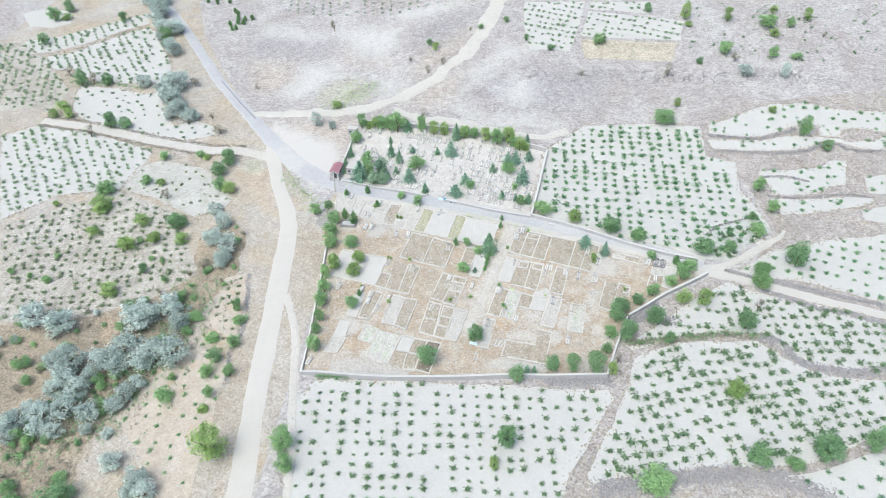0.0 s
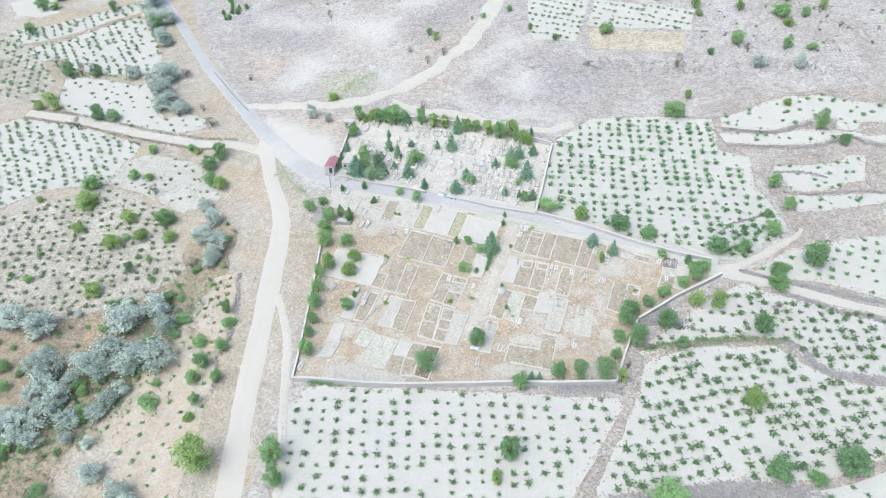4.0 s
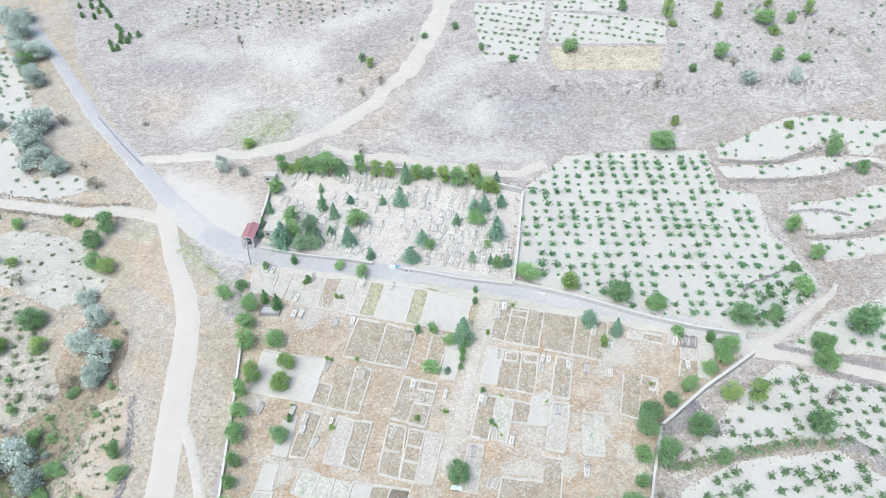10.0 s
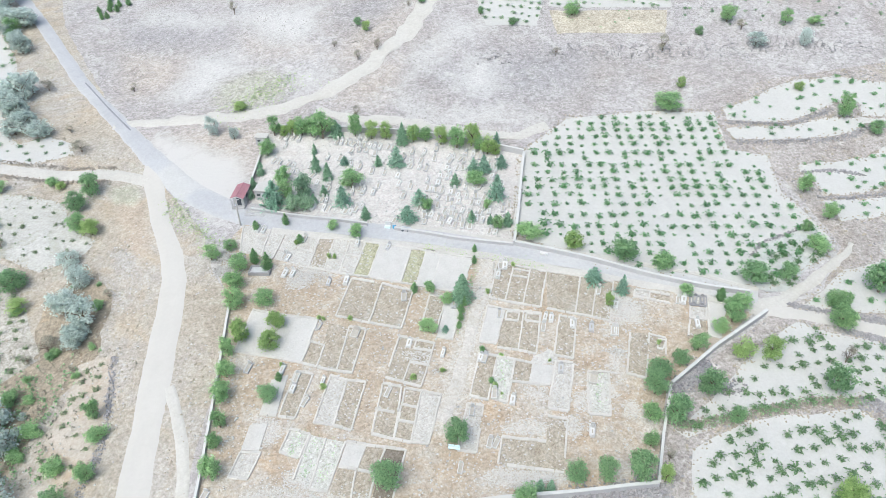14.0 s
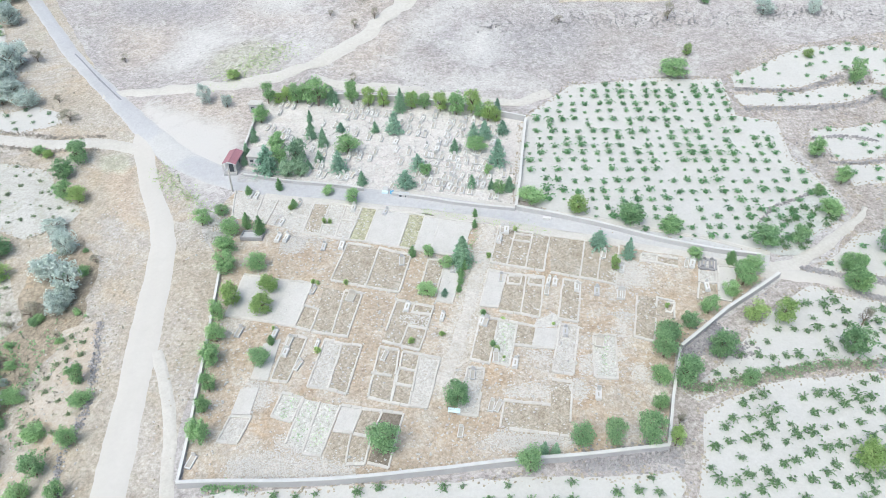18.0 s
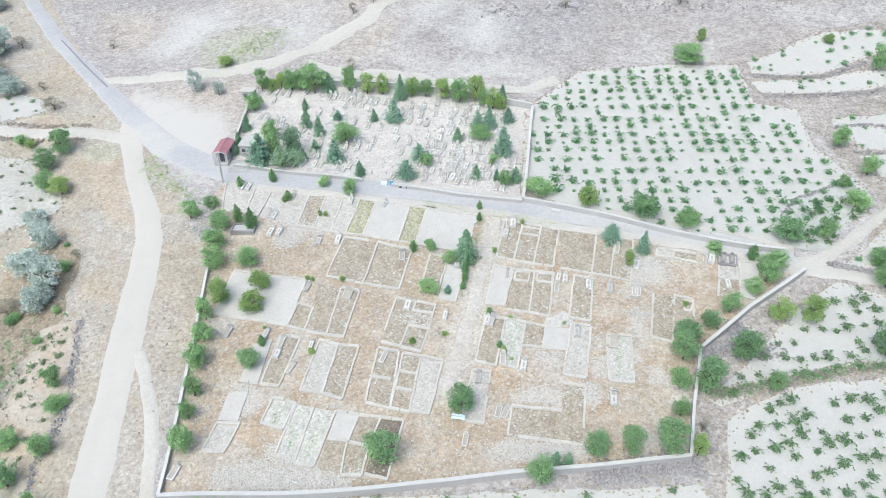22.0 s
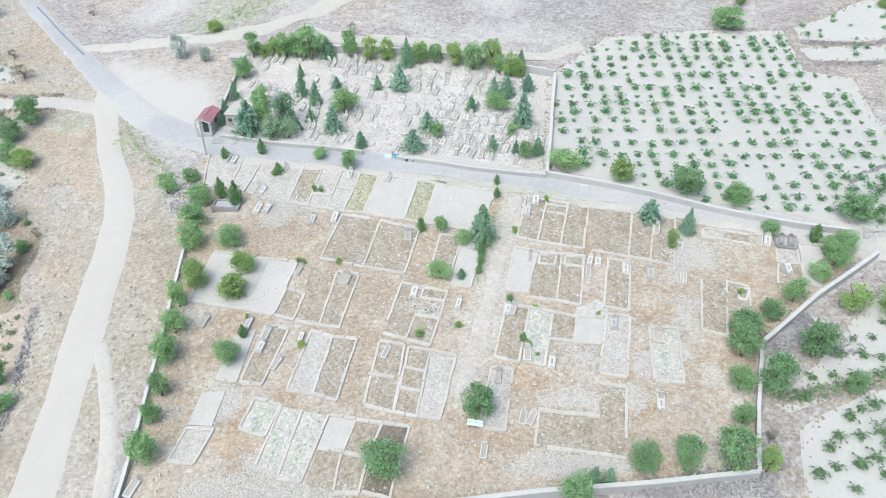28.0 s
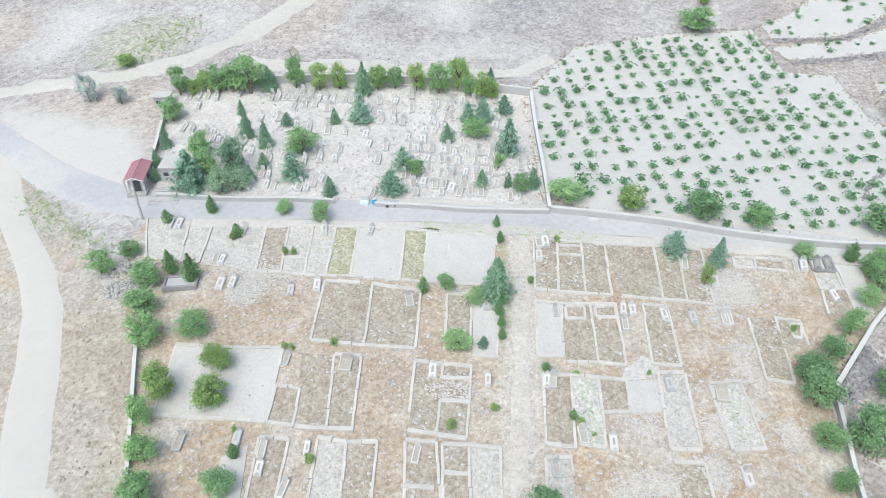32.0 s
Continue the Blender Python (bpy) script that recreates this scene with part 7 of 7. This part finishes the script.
# a dark stone basin grave and its soil
basin = stand("grave", "large dark stone grave enclosure with raised kerbs", "grave", "basin", -4, group="graves in the lower cemetery")
for x, y, sx, sy in ((0, -1.05, 4.2, 0.3), (0, 1.05, 4.2, 0.3), (-1.95, 0, 0.3, 1.8), (1.95, 0, 0.3, 1.8)):
    part("kerb", box(bmesh.new(), x, y, 0.2, sx, sy, 0.75, 0.03), M_KERB_DARK, basin)
part("soil", box(bmesh.new(), 0, 0, 0.05, 3.6, 1.8, 0.6), M_GREYSTONE, basin, "grey gravel bed")

# a bare dead tree in the gully
dead = stand("dead_tree", "bare pale dead tree in the gully", "tree", "dead", 30, 0.0)
trunk_bm = tube(bmesh.new(), [(0, 0, -0.4), (0.2, 0.1, 1.4), (0.1, 0.5, 3.0)], [0.2, 0.15, 0.1], 6)
part("trunk", trunk_bm, M_DEADWOOD, dead)
for k in range(9):
    az, z0 = k * 0.74, 1.2 + 0.2 * k
    e = 1.5 + 0.9 * math.sin(k * 2.1)
    c, q = math.cos(az), math.sin(az)
    branch_bm = tube(bmesh.new(), [(0.12, 0.1 + 0.13 * (z0 - 1.2), z0), (0.6 * e * c, 0.6 * e * q, z0 + 0.9), (1.5 * e * c, 1.5 * e * q, z0 + 1.5)], [0.08, 0.06, 0.02], 5)
    tube(branch_bm, [(0.6 * e * c, 0.6 * e * q, z0 + 0.9), (0.8 * e * c - 0.5 * q, 0.8 * e * q + 0.5 * c, z0 + 1.8)], [0.05, 0.015], 5)
    part("branch", branch_bm, M_DEADWOOD, dead)

# ---- buildings ----
def gate_house():
    x, y, w, d, h = -28.8, 23.1, 2.25, 4.9, 2.4
    z = ground_z(x, y) - 0.1
    ob = thing("gatehouse", "small white gatehouse with a red sheet roof", "building", at=pose(x, y, z, 0, 0, -3))
    for sx, sy, cx, cy in ((w, 0.2, 0, -d / 2 + 0.6), (w, 0.2, 0, d / 2), (0.2, d - 0.6, -w / 2 + 0.1, 0.35), (0.2, d - 0.6, w / 2 - 0.1, 0.35)):
        part("wall", box(bmesh.new(), cx, cy, h / 2 - 0.3, sx, sy if sy < 1 else sy - 0.45, h + 0.6), M_PLASTER, ob)
    part("plinth", box(bmesh.new(), 0, -0.1, 0.0, w + 0.5, d + 0.7, 0.7, 0.04), M_PAVED_GREY, ob, "concrete plinth")
    door = part("door", box(bmesh.new(), 0.15, -d / 2 + 0.47, 1.35, 0.95, 0.08, 2.0), M_DARK, ob, "dark glazed door")
    for cx in (-0.36, 0.66):
        part("door_frame", box(bmesh.new(), cx, -d / 2 + 0.46, 1.35, 0.08, 0.12, 2.08), M_PLASTER, door)
    win = part("window", box(bmesh.new(), w / 2 + 0.01, 0.4, 1.6, 0.06, 1.1, 0.9), M_DARK, ob, "dark side window")
    part("window_frame", box(bmesh.new(), w / 2 + 0.02, 0.4, 1.1, 0.1, 1.3, 0.08), M_PLASTER, win)
    for side in (-1, 1):
        reach = w / 2 + 0.3
        fall = math.atan2(0.55, reach)
        slope = part("roof_slope", box(bmesh.new(), 0, 0, 0, math.hypot(reach, 0.55), d + 1.0, 0.06), M_REDROOF, ob, "ribbed red sheet metal")
        slope.matrix_local = Matrix.Translation((side * reach / 2, 0.05, h + 0.345)) @ Matrix.Rotation(side * fall, 4, "Y")
        rib_bm = box(bmesh.new(), 0, 0, 0, math.hypot(reach, 0.55), 0.1, 0.05, 0.015)
        rib = part("rib", rib_bm, M_REDROOF, slope)
        rib.matrix_local = Matrix.Translation((0, -d / 2 - 0.3, 0.05))
        for k in range(1, 14):
            more = mesh_part("rib", rib.data, slope)
            more.matrix_local = Matrix.Translation((0, -d / 2 - 0.3 + k * (d + 0.6) / 13, 0.05))
    part("ridge_cap", tube(bmesh.new(), [(0, -d / 2 - 0.45, h + 0.64), (0, d / 2 + 0.55, h + 0.64)], [0.09, 0.09], 6), M_REDROOF, ob)
    for yy in (-d / 2 - 0.5, d / 2 + 0.56):
        for side in (-1, 1):
            part("barge_board", tube(bmesh.new(), [(0, yy, h + 0.62), (side * (w / 2 + 0.32), yy, h + 0.06)], [0.09, 0.09], 4), M_PLASTER, ob)
    bm = bmesh.new()
    f = [bm.verts.new((-w / 2, -d / 2 + 0.55, h - 0.02)), bm.verts.new((w / 2, -d / 2 + 0.55, h - 0.02)), bm.verts.new((0, -d / 2 + 0.55, h + 0.5))]
    g = [bm.verts.new((v.co.x, v.co.y + 0.15, v.co.z)) for v in f]
    bm.faces.new(f)
    bm.faces.new(g[::-1])
    for k in range(3):
        bm.faces.new((f[k], f[(k + 1) % 3], g[(k + 1) % 3], g[k]))
    part("gable", bm, M_PLASTER, ob)
    for cx in (-w / 2 - 0.15, w / 2 + 0.15):
        part("post", box(bmesh.new(), cx, -d / 2 - 0.25, h / 2, 0.14, 0.14, h + 0.1), M_PLASTER, ob)


gate_house()


def flat_hut(x, y, w, d, h, turn, label):
    ob = thing("hut", label, "hut", at=pose(x, y, ground_z(x, y) - 0.1, 0, 0, turn))
    for sx, sy, cx, cy in ((w, 0.2, 0, -d / 2), (w, 0.2, 0, d / 2), (0.2, d - 0.2, -w / 2 + 0.1, 0), (0.2, d - 0.2, w / 2 - 0.1, 0)):
        part("wall", box(bmesh.new(), cx, cy, h / 2 - 0.4, sx, sy, h + 0.8), M_WALL, ob)
    part("roof", box(bmesh.new(), 0, 0, h + 0.08, w + 0.5, d + 0.6, 0.18, 0.03), M_PAVED, ob, "pale concrete roof slab")
    win = part("window", box(bmesh.new(), -w * 0.2, -d / 2 - 0.09, h * 0.55, 0.7, 0.06, 0.6), M_DARK, ob, "small dark window")
    part("window_frame", box(bmesh.new(), -w * 0.2, -d / 2 - 0.1, h * 0.55 - 0.36, 0.9, 0.12, 0.08), M_PLASTER, win)
    part("door", box(bmesh.new(), w * 0.22, -d / 2 - 0.09, h * 0.42, 0.8, 0.06, h * 0.8), M_METAL, ob, "grey metal door")


flat_hut(-24.3, 24.6, 2.4, 3.2, 2.2, -8, "small grey hut with a pale flat roof")
flat_hut(-27.7, 42.7, 2.5, 1.8, 1.9, -6, "grey concrete hut with a flat roof")

steps = thing("steps", "broad grey concrete steps beside the gatehouse", "steps", at=pose(-24.9, 19.6, ground_z(-24.9, 19.6), 0, 0, -8))
for k in range(7):
    part("step", box(bmesh.new(), 0, -1.5 + 0.5 * k, -0.18 + 0.1 * k, 4.2, 0.52, 0.5, 0.02), M_PAVED_GREY, steps)

pole = stand("utility_pole", "tall pale concrete utility pole with a lamp arm", "pole", "pole", 10)
part("shaft", tube(bmesh.new(), [(0, 0, -0.4), (0, 0, 3.2), (0, 0, 6.4)], [0.2, 0.17, 0.13], 8), M_PAVED, pole)
part("crossarm", box(bmesh.new(), 0, 0, 6.2, 1.4, 0.1, 0.1), M_METAL, pole)
for cx in (-0.6, 0.0, 0.6):
    part("insulator", tube(bmesh.new(), [(cx, 0, 6.22), (cx, 0, 6.45)], [0.05, 0.04], 6), M_PLASTER, pole)
arm = part("lamp_arm", tube(bmesh.new(), [(0, 0, 5.6), (0.1, -0.8, 5.9), (0.1, -1.3, 5.9)], [0.04, 0.035, 0.03], 6), M_METAL, pole)
part("lamp_head", box(bmesh.new(), 0.1, -1.5, 5.88, 0.22, 0.6, 0.12, 0.03), M_METAL, arm)

barrel = stand("barrel", "blue plastic barrel at the cemetery entrance", "barrel", "barrel")
part("body", tube(bmesh.new(), [(0, 0, 0), (0, 0, 0.2), (0, 0, 0.45), (0, 0, 0.7), (0, 0, 0.95)], [0.3, 0.34, 0.36, 0.34, 0.3], 12), M_BLUE, barrel)
for z in (0.25, 0.68):
    part("hoop", tube(bmesh.new(), [(0, 0, z - 0.02), (0, 0, z + 0.02)], [0.38, 0.38], 12), M_BLUE, barrel)
part("lid", tube(bmesh.new(), [(0, 0, 0.95), (0, 0, 1.0)], [0.31, 0.3], 12), M_PLASTER, barrel, "white lid")
crate = stand("fountain", "white concrete water fountain by the entrance wall", "fountain", "crate", -10)
part("back", box(bmesh.new(), 0, 0.3, 0.55, 1.1, 0.3, 1.3, 0.03), M_PLASTER, crate)
part("trough", box(bmesh.new(), 0, -0.2, 0.2, 1.2, 0.7, 0.45, 0.03), M_PALEBLUE, crate)
cart = stand("handcart", "grey metal handcart standing by the roadside wall", "handcart", "skip", -10)
part("tray", box(bmesh.new(), 0, 0, 0.6, 1.9, 0.9, 0.3, 0.03), M_METAL, cart)
for cx in (-0.6, 0.6):
    for cy in (-0.42, 0.42):
        part("wheel", tube(bmesh.new(), [(cx, cy - 0.04, 0.28), (cx, cy + 0.04, 0.28)], [0.26, 0.26], 10), M_DARK, cart)
    part("leg", box(bmesh.new(), cx, 0, 0.38, 0.08, 0.8, 0.2), M_METAL, cart)
part("handle", tube(bmesh.new(), [(0.95, 0, 0.7), (1.4, 0, 0.9)], [0.03, 0.03], 6), M_METAL, cart)
for spot in ("block_a", "block_b"):
    blk = stand("concrete_block", "pale concrete block lying by the retaining wall", "block", spot, -14, group="concrete blocks")
    part("body", box(bmesh.new(), 0, 0, 0.22, 1.5, 0.7, 0.5, 0.04), M_PLASTER, blk)
    part("foot", box(bmesh.new(), 0, 0, -0.02, 1.6, 0.8, 0.14), M_WALL, blk)
bench = stand("bench", "pale blue bench at the end of a plot", "bench", "bench", -10, 0.2)
part("seat", box(bmesh.new(), 0, 0, 0.45, 1.8, 0.45, 0.07, 0.015), M_PALEBLUE, bench)
part("backrest", box(bmesh.new(), 0, 0.22, 0.75, 1.8, 0.06, 0.4, 0.015), M_PALEBLUE, bench)
for cx in (-0.75, 0.75):
    part("leg", box(bmesh.new(), cx, 0, 0.2, 0.08, 0.4, 0.45), M_METAL, bench)


# ---- loose stones, tufts and weeds ----
def pebbles(points, sizes, flat):
    """Angular lumps at the points, joined."""
    base = np.array([(1, 0, 0), (0, 1, 0), (-1, 0, 0), (0, -1, 0), (0, 0, 1), (0, 0, -1.0)])
    tri = np.array([(0, 1, 4), (1, 2, 4), (2, 3, 4), (3, 0, 4), (1, 0, 5), (2, 1, 5), (3, 2, 5), (0, 3, 5)])
    n = len(points)
    v = base[None] * rng.uniform(0.6, 1.3, (n, 6, 1)) + rng.normal(0, 0.12, (n, 6, 3))
    az = rng.uniform(0, math.tau, n)
    c, s = np.cos(az), np.sin(az)
    v = np.stack([v[..., 0] * c[:, None] - v[..., 1] * s[:, None], v[..., 0] * s[:, None] + v[..., 1] * c[:, None], v[..., 2] * flat], -1)
    v = v * np.asarray(sizes)[:, None, None] + np.asarray(points)[:, None]
    f = tri[None] + (np.arange(n) * 6)[:, None, None]
    return v.reshape(-1, 3), f.reshape(-1, 3)


def within(poly, p):
    q = np.array(poly)
    odd = np.zeros(len(p), bool)
    for a, b in zip(q, np.roll(q, -1, 0)):
        if a[1] != b[1]:
            hit = ((a[1] > p[:, 1]) != (b[1] > p[:, 1])) & (p[:, 0] < (b[0] - a[0]) * (p[:, 1] - a[1]) / (b[1] - a[1]) + a[0])
            odd ^= hit
    return odd


def off_line(line, p, gap):
    q = np.array(smooth_line(line, 3.0))
    return np.min(np.hypot(p[:, None, 0] - q[None, :, 0], p[:, None, 1] - q[None, :, 1]), 1) > gap


def scatter(area, count, keep_out=(), lines=(), clump=0.0):
    lo, hi = np.min(area, 0), np.max(area, 0)
    p = rng.uniform(lo, hi, (count, 2))
    ok = within(area, p)
    for poly in keep_out:
        ok &= ~within(poly, p)
    for line, gap in lines:
        ok &= off_line(line, p, gap)
    p = p[ok]
    if clump:
        p = np.array([q for q in p if noise.noise(Vector((q[0] * 0.06, q[1] * 0.06, 5.0))) + rng.normal(0, 0.25) > clump])
    return p


def strew(name, pts, lo, hi, flat, material, label, category, lift=0.05):
    z = np.array([ground_z(x, y) + lift for x, y in pts])
    v, f = pebbles(np.c_[pts, z], rng.uniform(lo, hi, len(pts)) ** 1.0, flat)
    tagged(new(name, mesh_of(name, v, f, material)), label, category, kind="stuff")


SOILS = [FIELD_EAST, FIELD_SOUTH, FIELD_SOUTHEAST, FIELD_CORNER, FIELD_BOTTOM, FIELD_FAR_EAST, TERRACE_A, TERRACE_B, TERRACE_C, TERRACE_D, TERRACE_E, TERRACE_F, FIELD_HILL_A, FIELD_HILL_B, FIELD_HILL_C, HAY, FIELD_WEST_A, FIELD_WEST_B, FIELD_WEST_C, FIELD_WEST_D, FIELD_WEST_E, FIELD_WEST_F]
ROADS = [(ASPHALT, 4.0), (DIRT_ROAD_ALL, 4.2), (HILL_TRACK, 3.6), (WEST_TRACK, 2.4), (EAST_TRACK, 2.6), (NORTHEAST_TRACK, 2.8), (BRANCH_ALL, 1.6)]
HILL = [(-120, 150), (-95, 95), (-62, 56), (-30, 46), (32, 42), (80, 52), (125, 62), (150, 120), (150, 160)]
strew("scrub", scatter(HILL, 26000, SOILS, ROADS, 0.12), 0.08, 0.26, 0.7, M_SCRUB, "low grey dry scrub dotted over the hill", "scrub")
strew("stones", scatter(HILL, 12000, SOILS, ROADS, -0.05), 0.08, 0.26, 0.5, M_STONE, "pale stones scattered over the hill", "stones")
BANK = [(-70, -90), (-24, -90), (-24, -8), (-32, 10), (-42, 24), (-52, 26), (-56, 0), (-60, -30), (-80, -70)]
strew("tufts", scatter(BANK, 5000, [STRIP, STRIP_LOW], ROADS, -0.1), 0.1, 0.3, 0.9, M_TUFT, "dry grass tufts on the roadside bank", "grass")
strew("stones", scatter(BANK, 3500, [], ROADS, 0.05), 0.08, 0.3, 0.6, M_STONE, "pale stones on the roadside bank", "stones")
strew("stones", scatter(CEMETERY_LOWER, 11000, [], [(ASPHALT, 3.4), (CEMETERY_PATH, 1.2)], -0.05), 0.06, 0.28, 0.6, M_STONE, "pale stones strewn over the cemetery grass", "stones", 0.13)
strew("tufts", scatter(CEMETERY_LOWER, 6500, [PATCH_B], [(ASPHALT, 3.4), (CEMETERY_PATH, 1.4)], -0.1), 0.05, 0.15, 0.8, M_TUFT, "dry grass tufts between the graves", "grass", 0.12)
strew("stones", scatter(CEMETERY_UPPER, 3600, [], [], -0.1), 0.08, 0.34, 0.7, M_STONE, "pale stones and broken kerbs among the graves", "stones", 0.1)
strew("tufts", scatter(WESTLAND, 6000, SOILS, ROADS, -0.1), 0.12, 0.4, 0.8, M_TUFT, "dry tufts on the western slope", "grass")
strew("stones", scatter(EASTLAND, 7000, SOILS, ROADS, -0.1), 0.1, 0.4, 0.7, M_DARKSTONE, "grey stones on the terrace banks", "stones")
strew("tufts", scatter(EASTLAND, 6000, SOILS, ROADS, -0.1), 0.1, 0.4, 0.8, M_TUFT, "dry tufts on the terrace banks", "grass")


def gravel(poly, label):
    """Pale gravel strewn over an outline, thinning out past its edge."""
    q = np.array(poly)
    wide, deep = np.ptp(q, 0)
    p = scatter([tuple(c) for c in q], int(wide * deep * 22))
    p = p + rng.normal(0, 0.45, p.shape) * rng.choice((0.2, 1.0, 2.0), (len(p), 1))
    strew("gravel", p, 0.06, 0.2, 0.45, M_GRAVEL, label, "gravel", 0.12)


for poly in (PATCH_A, PATCH_C, PATCH_D, PATCH_E, PATCH_F, PATCH_G, PATCH_H, PATCH_I, PATCH_J, PATCH_K, PATCH_L, PATCH_M, PATCH_N, PATCH_O, PATCH_P, PATCH_Q, PATCH_R):
    gravel(poly, "pale lime gravel strewn among the graves")


def stone_bank(line, width, count, lo, hi, label, material=M_DARKSTONE, height=0.5):
    pts = np.array(smooth_line(line, 0.4))
    p = pts[rng.integers(len(pts), size=count)]
    off = rng.normal(0, width / 3, (count, 2))
    q = p + off
    z = np.array([ground_z(x, y) for x, y in q]) + height * np.exp(-(np.hypot(off[:, 0], off[:, 1]) / (width / 2)) ** 2) * rng.uniform(0.2, 1.0, count)
    v, f = pebbles(np.c_[q, z], rng.uniform(lo, hi, count), 0.75)
    tagged(new("stone_bank", mesh_of("stone_bank", v, f, material)), label, "stone wall", kind="stuff")


for gap in (-2.4, 2.4):
    stone_bank(beside(WEST_TRACK[1:], gap), 1.5, 900, 0.1, 0.3, "low bank of brown earth and stones along the farm track", M_CLOD, 0.5)
stone_bank(STONES_DUMPED, 2.4, 520, 0.14, 0.38, "dumped dark rubble below the boundary wall", M_RUBBLE, 0.35)
stone_bank(STONES_WEST_LINE, 0.9, 260, 0.08, 0.24, "low broken edge of brown stones beside the bare strip", M_CLOD, 0.3)
GREYBANK = "dry-stone bank of loose grey stones"
for line, width, count in ((STONES_TERRACE, 2.0, 2600), (STONES_BOTTOM, 3.6, 3200), (STONES_DIAGONAL, 2.4, 700), (STONES_CORNER, 3.0, 1100), (STONES_TRACK, 1.3, 1700), (STONES_TRACK_B, 1.2, 1700), (STONES_TERRACE_A, 1.2, 500), (STONES_TERRACE_B, 1.4, 900), (STONES_TERRACE_C, 0.9, 240), (STONES_TERRACE_D, 1.0, 420), (STONES_GULLY, 1.2, 500), (STONES_CLIFF, 7.0, 900), (STONES_STEP, 0.7, 220)):
    stone_bank(line, width, count, 0.1, 0.34, GREYBANK)
for spot, n in (("heap_a", 500), ("heap_b", 600)):
    x, y = SPOT[spot]
    stone_bank([(x - 1.6, y + 0.2), (x, y), (x + 1.8, y + 0.1)], 2.6, n, 0.08, 0.26, "heap of pale broken rubble", M_STONE, 0.9)
for spot in ("grave_debris", "debris_b"):
    x, y = SPOT[spot]
    stone_bank([(x - 1.4, y), (x, y + 0.2), (x + 1.2, y)], 1.6, 120, 0.08, 0.24, "broken grey stones in the dry grass", M_STONE, 0.4)


def weeds(line, width, count, size, label, leaf="round", height=0.5):
    pts = np.array(smooth_line(line, 0.4))
    p = pts[rng.integers(len(pts), size=count)] + rng.normal(0, width / 3, (count, 2))
    c = np.repeat(np.c_[p, [ground_z(x, y) for x, y in p]], 7, 0)
    c = c + rng.normal(0, 0.22, c.shape) + np.array([0, 0, 1.0]) * rng.uniform(0.05, height, (len(c), 1))
    v, f = leaf_quads(c, np.tile((0, 0, 1.0), (len(c), 1)), size, 0.7)
    tagged(new("weeds", mesh_of("weeds", v, f, M_LEAF[leaf])), label, "weeds", kind="stuff")


weeds(WEEDS_CORNER, 1.5, 260, 0.14, "green weeds along the field bank", "dark", 0.9)
stone_bank(WEEDS_CORNER, 1.8, 1300, 0.1, 0.3, "low bank of brown earth and stones between vineyards", M_CLOD, 0.5)
weeds(WEEDS_PATH, 0.8, 60, 0.10, "low green plants beside the path", "thuja", 0.5)
for rows in (PLOTS_SOUTH_ROW, PLOTS_EAST_LOWER_ROW):
    for row in rows:
        if row[-1] == "rubble":
            mid, far = np.array([(row[0] + row[2]) / 2, (row[1] + row[3]) / 2]), np.array([(row[4] + row[6]) / 2, (row[5] + row[7]) / 2])
            weeds([tuple(mid * 0.85 + far * 0.15), tuple((mid + far) / 2), tuple(mid * 0.15 + far * 0.85)], 1.6, 26, 0.09, "green weeds growing in a grave plot", "round", 0.35)
stone_bank(CEMETERY_PATH, 4.2, 1500, 0.04, 0.14, "pale gravel along the cemetery path", M_GRAVEL, 0.14)
weeds(WEEDS_ROAD, 2.0, 160, 0.1, "low yellow-green weeds at the roadside", "bright", 0.2)
weeds(WEEDS_VERGE, 4.0, 180, 0.12, "yellow-green weeds on the verge", "bright", 0.4)
weeds(WEEDS_HILL, 9.0, 300, 0.13, "low yellow-green weeds below the hill track", "bright", 0.25)
weeds(WEEDS_GULLY, 13.0, 700, 0.2, "dark green undergrowth in the gully", "dark", 1.1)
weeds(WEEDS_GULLY, 16.0, 420, 0.2, "grey dry undergrowth in the gully", "dry", 1.0)
weeds(WEEDS_SOUTH, 1.0, 90, 0.16, "creeping green plants at the wall foot", "dark", 0.6)
weeds(WEEDS_WEST, 1.5, 120, 0.16, "green weeds along the field edge", "dark", 0.7)


def rim(poly, per_metre, lo, hi, label):
    """Tufts and clods along the uneven edge of a field."""
    edge = np.array(ragged(poly, 0.8, 0.6))
    n = int(len(edge) * 0.8 * per_metre)
    p = edge[rng.integers(len(edge), size=n)] + rng.normal(0, 0.5, (n, 2))
    strew("tufts", p, lo, hi, 0.8, M_TUFT, label, "grass", 0.08)


for poly in (FIELD_EAST, FIELD_SOUTH, FIELD_SOUTHEAST, FIELD_CORNER, FIELD_FAR_EAST, TERRACE_A, TERRACE_B, TERRACE_C, TERRACE_D, FIELD_WEST_A, FIELD_WEST_B, FIELD_WEST_C, FIELD_WEST_D):
    rim(poly, 4, 0.08, 0.3, "dry tufts along the vineyard edge")
